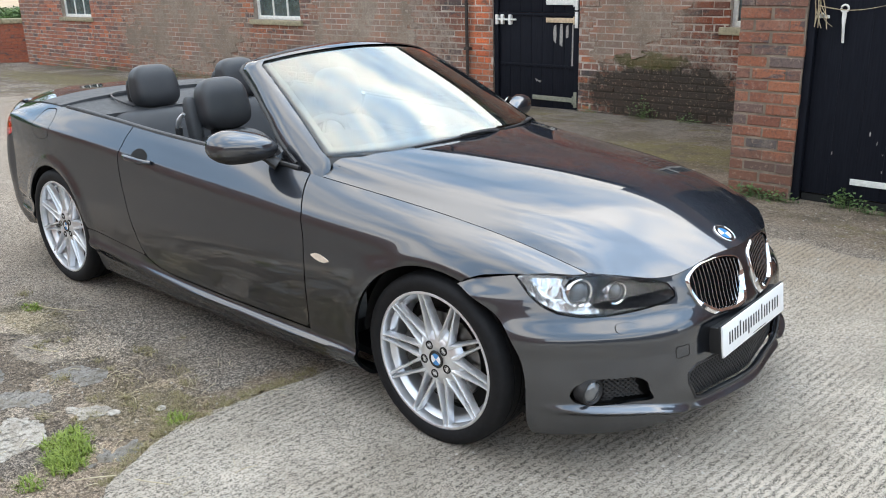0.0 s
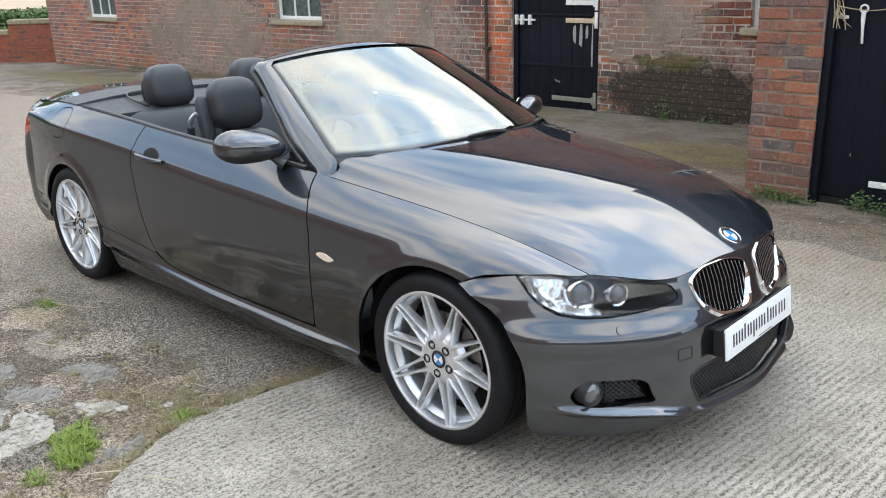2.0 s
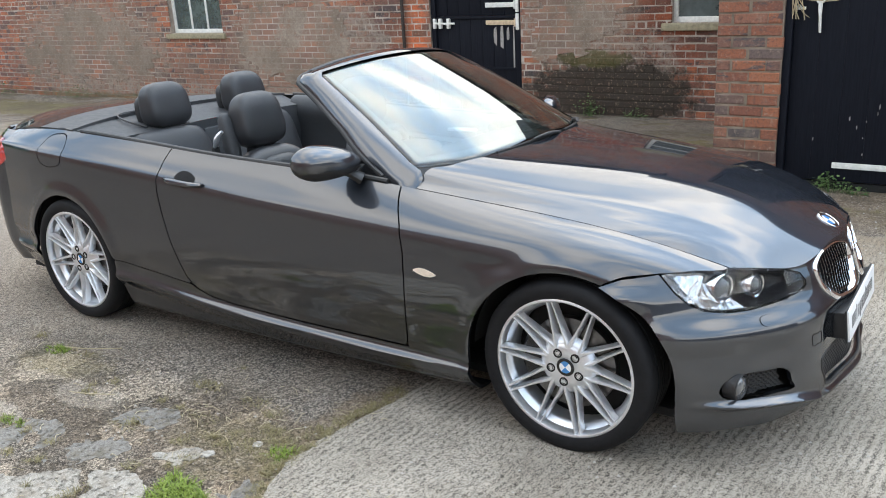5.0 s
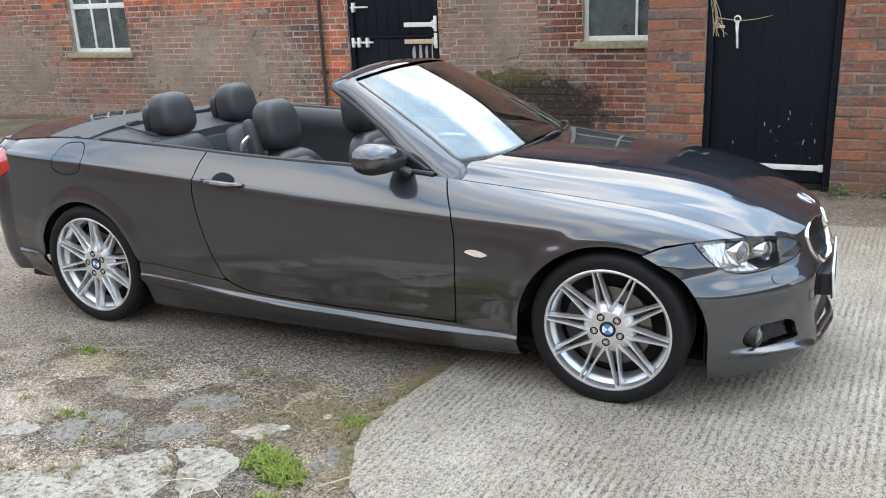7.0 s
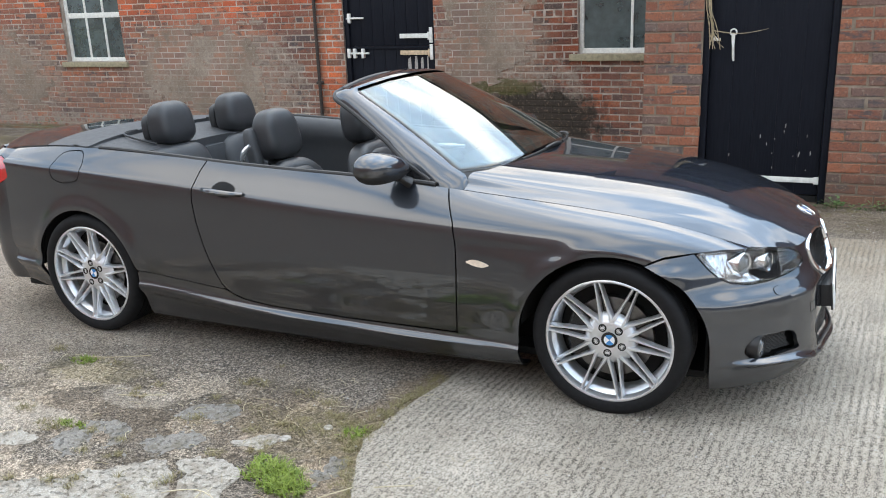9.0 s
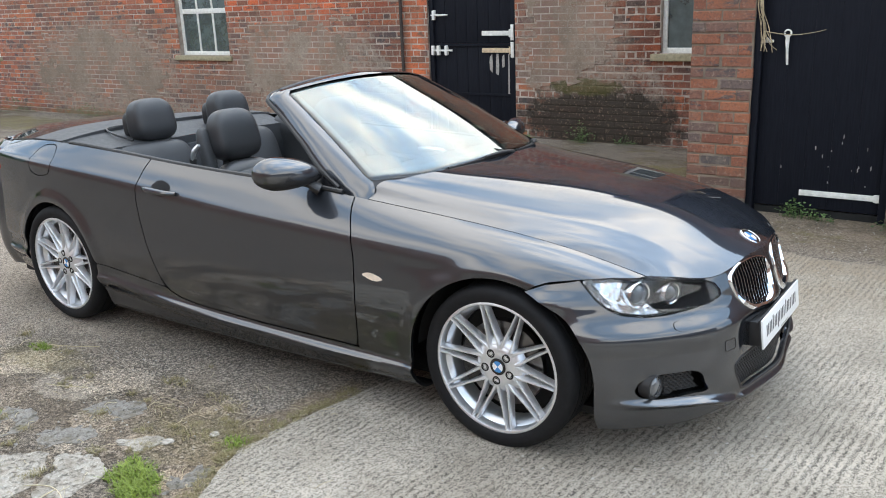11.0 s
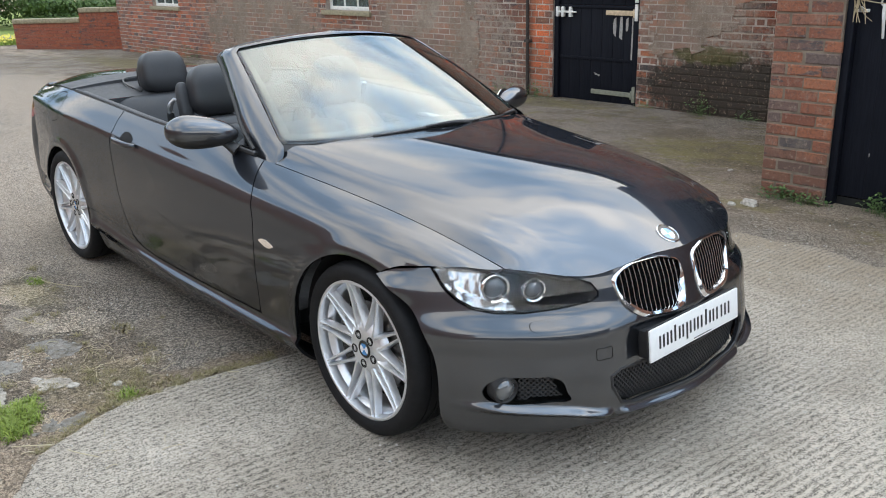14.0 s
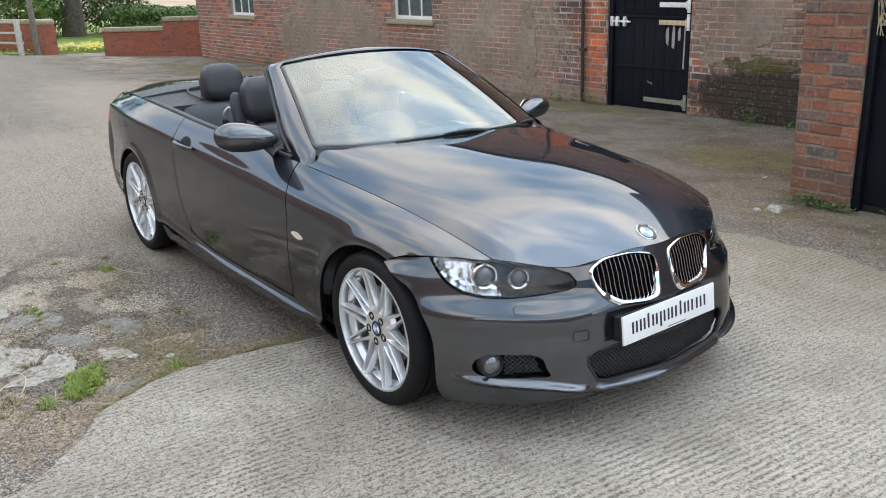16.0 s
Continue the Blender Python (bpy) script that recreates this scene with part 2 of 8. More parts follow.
BARN_DAMP = (
    ((-8.0, 6.6, 0.50), (1.75, 0.6, 1.15), COAT, 0.45), ((-13.2, 6.6, 0.50), (2.6, 0.6, 1.05), COAT, 0.55), ((-3.4, 6.6, 0.95), (0.95, 0.6, 0.85), COAT, 0.35),
    ((-6.9, 6.6, 0.45), (0.8, 0.6, 0.8), SMEAR, 0.8), ((-13.2, 6.6, 0.40), (2.3, 0.6, 1.0), SMEAR, 0.8), ((-3.45, 6.6, 0.95), (0.85, 0.6, 0.75), SMEAR, 0.95),
    ((-2.5, 6.6, 0.35), (0.5, 0.6, 0.5), SMEAR, 0.8), ((-10.2, 6.6, 0.25), (0.9, 0.6, 0.4), BROWN, 0.45), ((-8.5, 6.6, -0.22), (4.5, 0.6, 0.28), SMEAR, 0.9),
    ((-3.00, 6.6, 0.04), (1.32, 0.6, 0.50), DARK, 0.95), ((-3.20, 6.6, 0.46), (0.50, 0.6, 0.12), MOSS, 0.7), ((-7.5, 6.6, -0.32), (9.0, 0.6, 0.10), MOSS, 0.5),
)
# stretches where the bricks were fired redder, washed out or sooty; the one at x -3.0, z 1.0 also has shade put into
# its colour
BARN_TINT = (
    ((-8.5, 6.6, 2.0), (4.4, 0.6, 0.85), (1.50, 0.92, 0.66), 0.95), ((-5.80, 6.6, 1.0), (0.24, 0.6, 2.2), (1.7, 1.15, 0.80), 0.95), ((-3.2, 6.6, 2.1), (1.4, 0.6, 0.55), (1.15, 0.72, 0.52), 0.95), ((-3.0, 6.6, 1.0), (1.4, 0.6, 1.0), (0.66, 0.62, 0.58), 0.9),
    ((-17.5, 6.6, 0.8), (2.7, 0.6, 1.6), (1.25, 1.12, 1.12), 0.8), ((-6.45, 6.6, 1.0), (0.55, 0.6, 1.0), (0.66, 0.70, 0.76), 0.9), ((-2.1, 6.6, 0.9), (0.6, 0.6, 0.9), (0.78, 0.62, 0.58), 0.9),
)
M["brick_barn"] = brick_mat("weathered_red_brick", BARN_STOPS, 0.6, BARN_DAMP, BARN_TINT)
M["brick_pillar"] = brick_mat("red_and_blue_brick", PILLAR_STOPS, 0.55, (((-0.5, 3.4, -0.02), (1.2, 0.5, 0.30), (0.16, 0.085, 0.06), 0.6), ((1.3, 3.4, 0.0), (1.0, 0.5, 0.25), (0.12, 0.08, 0.06), 0.6)))
M["brick_garden"] = brick_mat("orange_red_garden_brick", ((0.0, (0.40, 0.115, 0.055)), (1.0, (0.33, 0.095, 0.055))), 0.2)
M["mortar_dark"] = plain("grey_mortar", (0.21, 0.165, 0.125), 0.95, grain=0.35, scale=9, bump=0.6)
def lime_mortar():
    n = Nodes("lime_mortar")
    a, b = n.noise(9.0), n.noise(1.1, 5.0, 0.65)
    tone = n.ramp(a, (0.3, (0.27, 0.22, 0.175)), (0.7, (0.58, 0.50, 0.43)))
    tone = n.mix(n.ramp(b, (0.45, 0.0), (0.65, 0.45)), tone, (0.19, 0.15, 0.125))
    for c, size, colour, much in BARN_DAMP[:3] + BARN_DAMP[-5:]:
        tone = n.mix(n.math("MULTIPLY", n.blob(c, size, 0.30, 0.7, 5.0), min(1.0, much * 1.05)), tone, colour)
    n.set(Base_Color=tone, Roughness=0.95)
    n.bump(n.noise(60.0, 5.0, 0.7), 0.6, 0.004)
    return n.mat


M["mortar"] = lime_mortar()


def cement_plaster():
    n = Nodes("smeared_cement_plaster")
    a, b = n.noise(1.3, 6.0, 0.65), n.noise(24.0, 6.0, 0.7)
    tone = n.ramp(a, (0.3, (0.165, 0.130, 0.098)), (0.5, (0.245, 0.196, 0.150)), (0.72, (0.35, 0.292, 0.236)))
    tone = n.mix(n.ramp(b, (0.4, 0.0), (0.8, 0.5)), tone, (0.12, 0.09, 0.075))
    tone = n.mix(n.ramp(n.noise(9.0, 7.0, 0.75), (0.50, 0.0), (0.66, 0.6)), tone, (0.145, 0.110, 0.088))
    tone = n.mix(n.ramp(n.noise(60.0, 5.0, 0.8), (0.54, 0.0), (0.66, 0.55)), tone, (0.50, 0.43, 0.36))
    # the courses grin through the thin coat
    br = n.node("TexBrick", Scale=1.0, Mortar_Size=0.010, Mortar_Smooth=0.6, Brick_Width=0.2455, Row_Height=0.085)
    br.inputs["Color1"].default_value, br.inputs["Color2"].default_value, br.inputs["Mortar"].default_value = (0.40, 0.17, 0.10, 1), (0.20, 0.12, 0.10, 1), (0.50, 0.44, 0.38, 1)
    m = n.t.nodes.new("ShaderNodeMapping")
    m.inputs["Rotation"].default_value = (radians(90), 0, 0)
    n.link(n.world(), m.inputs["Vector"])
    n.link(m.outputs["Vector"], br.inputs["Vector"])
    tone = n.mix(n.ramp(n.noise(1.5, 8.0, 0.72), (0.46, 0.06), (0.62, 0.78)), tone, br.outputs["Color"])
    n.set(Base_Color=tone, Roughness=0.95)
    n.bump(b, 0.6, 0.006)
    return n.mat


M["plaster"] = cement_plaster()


def black_boards():
    n = Nodes("black_painted_boards")
    grain = n.noise(9.0, 6.0, 0.7, n.scaled(9.0, 9.0, 0.5))
    wear = n.noise(7.0, 7.0, 0.8, n.scaled(2.0, 2.0, 0.7))
    tone = n.ramp(grain, (0.3, (0.005, 0.006, 0.010)), (0.75, (0.012, 0.0135, 0.020)))
    tone = n.mix(n.ramp(wear, (0.74, 0.0), (0.80, 0.7)), tone, (0.30, 0.29, 0.28))
    n.set(Base_Color=tone, Roughness=0.6, Specular_IOR_Level=0.12)
    n.bump(grain, 0.4, 0.003)
    return n.mat


M["boards"] = black_boards()


def leaf_mat(name, a, b, scale=20.0):
    n = Nodes(name)
    geo = n.t.nodes.new("ShaderNodeNewGeometry")
    n.set(Base_Color=n.ramp(geo.outputs["Random Per Island"], (0.0, a), (1.0, b)), Roughness=0.6)
    return n.mat


M["grass"] = leaf_mat("grass_blades", (0.11, 0.165, 0.016), (0.26, 0.33, 0.05))
M["straw"] = leaf_mat("dry_straw", (0.42, 0.34, 0.20), (0.60, 0.52, 0.36))
M["dry_grass"] = leaf_mat("yellowing_grass", (0.16, 0.14, 0.055), (0.34, 0.28, 0.15))
M["weed"] = leaf_mat("weed_leaves", (0.05, 0.10, 0.025), (0.11, 0.17, 0.05))
M["leaves"] = leaf_mat("tree_leaves", (0.05, 0.10, 0.018), (0.14, 0.22, 0.04))
M["hedge"] = leaf_mat("hedge_leaves", (0.035, 0.075, 0.014), (0.10, 0.16, 0.035))
M["bark"] = plain("bark", (0.10, 0.085, 0.065), 0.95, grain=0.5, scale=12, bump=0.8)
M["rust"] = plain("rusty_iron", (0.045, 0.035, 0.03), 0.8, grain=0.4, scale=25, bump=0.3)
M["slate"] = plain("roof_slate", (0.075, 0.075, 0.085), 0.7, grain=0.3, scale=6, bump=0.3)
M["pale_concrete"] = plain("bleached_concrete", (0.50, 0.47, 0.42), 0.95, grain=0.3, scale=45, bump=0.7)
M["twine"] = plain("old_twine", (0.42, 0.34, 0.22), 0.9, grain=0.3)
M["dark_room"] = plain("dark_interior", (0.03, 0.03, 0.03), 0.95)
M["field"] = plain("stubble_field", (0.38, 0.285, 0.185), 0.95, grain=0.2, scale=0.6)
M["meadow"] = plain("meadow_grass", (0.20, 0.26, 0.055), 0.95, grain=0.45, scale=2.5)
M["tarmac"] = plain("road_tarmac", (0.20, 0.20, 0.205), 0.9, grain=0.2, scale=20)
M["grey_timber"] = plain("silvered_timber", (0.42, 0.40, 0.36), 0.9, grain=0.25, scale=14, bump=0.4)


def far_brick():
    n = Nodes("brick_far_building")
    b = n.node("TexBrick", Scale=1.0, Mortar_Size=0.012, Brick_Width=0.235, Row_Height=0.085)
    b.inputs["Color1"].default_value = (0.32, 0.12, 0.065, 1)
    b.inputs["Color2"].default_value = (0.20, 0.085, 0.06, 1)
    b.inputs["Mortar"].default_value = (0.33, 0.28, 0.23, 1)
    m = n.t.nodes.new("ShaderNodeMapping")
    m.inputs["Rotation"].default_value = (radians(90), 0, 0)
    n.link(n.place(), m.inputs["Vector"])
    n.link(m.outputs["Vector"], b.inputs["Vector"])
    n.set(Base_Color=n.mix(n.ramp(n.noise(0.8), (0.35, 0.0), (0.7, 0.5)), b.outputs["Color"], (0.12, 0.09, 0.08)), Roughness=0.92)
    return n.mat


M["brick_far"] = far_brick()
# ---- mesh tools ----
def finish(name, bm, material, smooth=True, angle=35.0):
    me = bpy.data.meshes.new(name)
    bm.normal_update()
    bm.to_mesh(me)
    bm.free()
    for m in material if isinstance(material, (list, tuple)) else [material]:
        me.materials.append(m)
    if smooth:
        me.shade_smooth()
        me.set_sharp_from_angle(angle=radians(angle))
    return me


def part(name, bm, material, parent=None, label="", smooth=True, angle=35.0):
    """Links a bmesh as one mesh object under a thing or under a part."""
    ob = new(name, finish(name, bm, material, smooth, angle))
    ob.parent = parent
    if label:
        ob["label"] = label
    return ob


def share(name, data, parent, m=None, label=""):
    """One more object on the same mesh."""
    ob = new(name, data)
    ob.parent = parent
    if m is not None:
        ob.matrix_basis = m
    if label:
        ob["label"] = label
    return ob


def thing(name, label, category, group="", kind="", at=(0, 0, 0)):
    ob = new(name)
    ob.location = at
    return tagged(ob, label, category, group, kind)


def catmull(p, n):
    """n points along a smooth curve through the rows of p, evenly spread over its length."""
    p = np.asarray(p, float)
    if len(p) == 2:
        return p[0] + (p[1] - p[0]) * np.linspace(0, 1, n)[:, None]
    d = np.r_[0, np.cumsum(np.maximum(np.linalg.norm(np.diff(p, axis=0), axis=1), 1e-6))]
    s = np.diff(p, axis=0) / np.diff(d)[:, None]
    m = np.zeros_like(p)
    h = np.diff(d)
    m[1:-1] = (s[:-1] * h[1:, None] + s[1:] * h[:-1, None]) / (h[:-1] + h[1:])[:, None]
    m[0], m[-1] = 1.5 * s[0] - 0.5 * m[1], 1.5 * s[-1] - 0.5 * m[-2]
    t = np.linspace(0, d[-1], n)
    k = np.clip(np.searchsorted(d, t, side="right") - 1, 0, len(p) - 2)
    u = ((t - d[k]) / h[k])[:, None]
    hk = h[k][:, None]
    return (2 * u**3 - 3 * u**2 + 1) * p[k] + (u**3 - 2 * u**2 + u) * hk * m[k] + (3 * u**2 - 2 * u**3) * p[k + 1] + (u**3 - u**2) * hk * m[k + 1]


def spline(xs, ys):
    """A smooth function through points."""
    xs, ys = np.asarray(xs, float), np.asarray(ys, float)
    h, s = np.diff(xs), np.diff(ys) / np.diff(xs)
    m = np.zeros_like(ys)
    m[0], m[-1] = s[0], s[-1]
    if len(xs) > 2:
        m[1:-1] = (s[:-1] * h[1:] + s[1:] * h[:-1]) / (h[:-1] + h[1:])

    def f(x):
        x = np.clip(x, xs[0], xs[-1])
        k = np.clip(np.searchsorted(xs, x, side="right") - 1, 0, len(xs) - 2)
        u = (x - xs[k]) / h[k]
        return (2 * u**3 - 3 * u**2 + 1) * ys[k] + (u**3 - 2 * u**2 + u) * h[k] * m[k] + (3 * u**2 - 2 * u**3) * ys[k + 1] + (u**3 - u**2) * h[k] * m[k + 1]

    return f


def net(rows, nu, nv):
    """A grid of points: along each row a smooth curve, and smooth curves across the rows."""
    along = np.array([catmull(r, nu) for r in rows])
    return np.array([catmull(along[:, i], nv) for i in range(nu)])


def sheet(grid, flip=False, bm=None):
    """A bmesh of quads over a grid of points (nu, nv, 3)."""
    bm = bm or bmesh.new()
    nu, nv = grid.shape[:2]
    v = [[bm.verts.new(grid[i, j]) for j in range(nv)] for i in range(nu)]
    for i in range(nu - 1):
        for j in range(nv - 1):
            q = (v[i][j], v[i + 1][j], v[i + 1][j + 1], v[i][j + 1])
            bm.faces.new(q[::-1] if flip else q)
    return bm


def trim(bm, field):
    """Cuts a sheet where field(co) changes sign and keeps where it is negative."""
    val = {v: field(v.co) for v in bm.verts}
    cut = {}
    for e in list(bm.edges):
        a, b = e.verts
        fa, fb = val[a], val[b]
        if (fa < 0) == (fb < 0):
            continue
        _, nv = bmesh.utils.edge_split(e, a, fa / (fa - fb))
        cut[nv] = True
        val[nv] = 0.0
    for f in list(bm.faces):
        c = [v for v in f.verts if v in cut]
        if len(c) == 2:
            try:
                bmesh.utils.face_split(f, c[0], c[1])
            except ValueError:
                pass
    dead = [f for f in bm.faces if sum(val.get(v, 0.0) for v in f.verts) > 0]
    bmesh.ops.delete(bm, geom=dead, context="FACES")
    loose = [v for v in bm.verts if not v.link_faces]
    bmesh.ops.delete(bm, geom=loose, context="VERTS")
    bmesh.ops.remove_doubles(bm, verts=bm.verts, dist=0.0006)
    return bm


def lipped(bm, depth=0.012):
    """Turns the open edges of a sheet inwards, so that it has thickness there."""
    bm.normal_update()
    edges = [e for e in bm.edges if e.is_boundary]
    nor = {v: v.normal.copy() for e in edges for v in e.verts}
    made = bmesh.ops.extrude_edge_only(bm, edges=edges)
    low = [g for g in made["geom"] if isinstance(g, bmesh.types.BMVert)]
    top = {}
    for v in low:
        for e in v.link_edges:
            o = e.other_vert(v)
            if o in nor:
                top[v] = o
    for v in low:
        v.co -= nor[top[v]] * depth if v in top else Vector()
    bm.normal_update()
    return bm


def polygon(points):
    """A signed distance to a polygon in the plane: negative inside."""
    p = np.asarray(points, float)
    q = np.roll(p, -1, axis=0)

    def f(x, y):
        c = np.array([x, y])
        d = q - p
        t = np.clip(((c - p) * d).sum(1) / (d * d).sum(1), 0, 1)
        dist = np.linalg.norm(c - p - d * t[:, None], axis=1).min()
        up = (p[:, 1] > y) != (q[:, 1] > y)
        cross = x < (q[:, 0] - p[:, 0]) * (y - p[:, 1]) / np.where(d[:, 1] == 0, 1e-9, d[:, 1]) + p[:, 0]
        return -dist if (up & cross).sum() % 2 else dist

    return f


def rounded(points, n=48):
    """A closed smooth outline through points."""
    p = list(points)
    k = 3
    ring = catmull(np.array(p[-k:] + p + p[: k + 1]), (len(p) + 2 * k) * 12)
    a = np.argmin(np.linalg.norm(ring[: len(ring) // 2] - np.array(p[0]), axis=1))
    back = ring[::-1]
    b = len(ring) - 1 - np.argmin(np.linalg.norm(back[: len(ring) // 2] - np.array(p[0]), axis=1))
    return catmull(ring[a : b + 1], n + 1)[:-1]


def mirrored(bm):
    """The other side of the car."""
    out = bm.copy()
    for v in out.verts:
        v.co.y = -v.co.y
    bmesh.ops.reverse_faces(out, faces=out.faces)
    return out


def box(bm, x0, x1, y0, y1, z0, z1, bevel=0.0, turn=None):
    """Adds a box, with rounded edges if bevel is given."""
    r = bmesh.ops.create_cube(bm, size=1.0)
    v = r["verts"]
    for w in v:
        w.co = Vector(((x0 + x1) / 2 + w.co.x * (x1 - x0), (y0 + y1) / 2 + w.co.y * (y1 - y0), (z0 + z1) / 2 + w.co.z * (z1 - z0)))
    if bevel:
        e = list({e for w in v for e in w.link_edges})
        r = bmesh.ops.bevel(bm, geom=e, offset=bevel, segments=2, affect="EDGES", profile=0.6)
        v = list({w for f in r["faces"] for w in f.verts})
    if turn is not None:
        bmesh.ops.transform(bm, matrix=turn, verts=v)
    return v


def lathe(bm, profile, segments=64, axis="y"):
    """A body turned about the axis from (radius, along) points."""
    rings = []
    for k in range(segments):
        a = 2 * math.pi * k / segments
        c, s = math.cos(a), math.sin(a)
        rings.append([bm.verts.new((r * c, y, r * s) if axis == "y" else (r * c, r * s, y)) for r, y in profile])
    for k in range(segments):
        a, b = rings[k], rings[(k + 1) % segments]
        for j in range(len(profile) - 1):
            bm.faces.new((a[j], b[j], b[j + 1], a[j + 1]) if axis == "z" else (a[j], a[j + 1], b[j + 1], b[j]))
    return bm


def tube(bm, points, radius, sides=8, smooth=True, n=24, flat=1.0):
    """A bar of round section along a curve; radius may be a list."""
    p = catmull(points, n) if smooth else np.asarray(points, float)
    rad = np.interp(np.linspace(0, 1, len(p)), np.linspace(0, 1, len(radius)), radius) if isinstance(radius, (list, tuple)) else [radius] * len(p)
    rad = [float(r) for r in rad]
    rings = []
    up = Vector((0, 0, 1))
    for i in range(len(p)):
        d = Vector(p[min(i + 1, len(p) - 1)] - p[max(i - 1, 0)]).normalized()
        side = d.cross(up)
        if side.length < 1e-3:
            side = d.cross(Vector((1, 0, 0)))
        side.normalize()
        top = side.cross(d)
        rings.append([bm.verts.new(Vector(p[i]) + rad[i] * (math.cos(a) * side + flat * math.sin(a) * top)) for a in (2 * math.pi * k / sides for k in range(sides))])
    for a, b in zip(rings, rings[1:]):
        for k in range(sides):
            bm.faces.new((a[k], a[(k + 1) % sides], b[(k + 1) % sides], b[k]))
    bm.faces.new(rings[0][::-1])
    bm.faces.new(rings[-1])
    return bm


def prism(bm, outline, to3, depth):
    """A plate with the given outline: to3(a, b, d) lays it in space; d runs from 0 to depth."""
    lo = [bm.verts.new(to3(a, b, 0.0)) for a, b in outline]
    hi = [bm.verts.new(to3(a, b, depth)) for a, b in outline]
    n = len(lo)
    bm.faces.new(hi)
    bm.faces.new(lo[::-1])
    for k in range(n):
        bm.faces.new((lo[k], lo[(k + 1) % n], hi[(k + 1) % n], hi[k]))
    bmesh.ops.recalc_face_normals(bm, faces=bm.faces)
    return bm


def pillow(bm, m, sx, sy, sz, power=3.0, cuts=14, shape=None):
    """A soft cushion: a rounded block of half sizes sx, sy, sz at the pose m."""
    old = set(bm.verts)
    vs = bmesh.ops.create_cube(bm, size=2.0)["verts"]
    es = list({e for v in vs for e in v.link_edges})
    bmesh.ops.subdivide_edges(bm, edges=es, cuts=cuts, use_grid_fill=True)
    allv = [v for v in bm.verts if v not in old]
    for v in allv:
        c = v.co
        k = (abs(c.x) ** power + abs(c.y) ** power + abs(c.z) ** power) ** (1 / power)
        c = c / k
        c = Vector((c.x * sx, c.y * sy, c.z * sz))
        if shape:
            c = Vector(shape(c.x, c.y, c.z))
        v.co = m @ c
    return bm

# ---- ground: a yard that falls gently to the barn ----
def ground_z(x, y):
    back = np.clip((y - 1.0) / 5.6, 0, 1.4)
    left = np.clip((-x - 4.0) / 16.0, 0, 1.6)
    under = 0.03 * np.clip(y + 0.8, 0, 1.7) * np.clip(1.0 - (y - 1.6) / 2.2, 0, 1) * np.clip((x + 4.6) / 1.4, 0, 1) * np.clip((2.4 - x) / 1.4, 0, 1)
    return np.minimum(-0.22 * back ** 1.15, -under) - 0.22 * left * np.clip((y + 4) / 8.0, 0, 1)


SLAB = [(-0.62, -0.2), (-0.70, -0.55), (-0.75, -0.80), (-0.80, -1.15), (-0.80, -1.42), (-0.74, -1.62), (-0.66, -1.78), (-0.50, -1.90), (-0.30, -2.10), (-0.10, -2.6), (0.2, -4.0)]


def slab_edge(y):
    """x of the edge of the newer ribbed concrete at this y."""
    ys = [p[1] for p in SLAB][::-1]
    xs = [p[0] for p in SLAB][::-1]
    return float(np.interp(y, ys, xs))


def grid_axis(lo, hi, a, b, fine, coarse):
    """Even steps of fine between a and b, growing coarser outwards."""
    mid = list(np.arange(a, b + fine / 2, fine))
    out, step, c = [], fine, b
    while c < hi:
        step *= coarse
        c = min(hi, c + step)
        out.append(c)
    low, step, c = [], fine, a
    while c > lo:
        step *= coarse
        c = max(lo, c - step)
        low.append(c)
    return np.array(low[::-1] + mid + out)


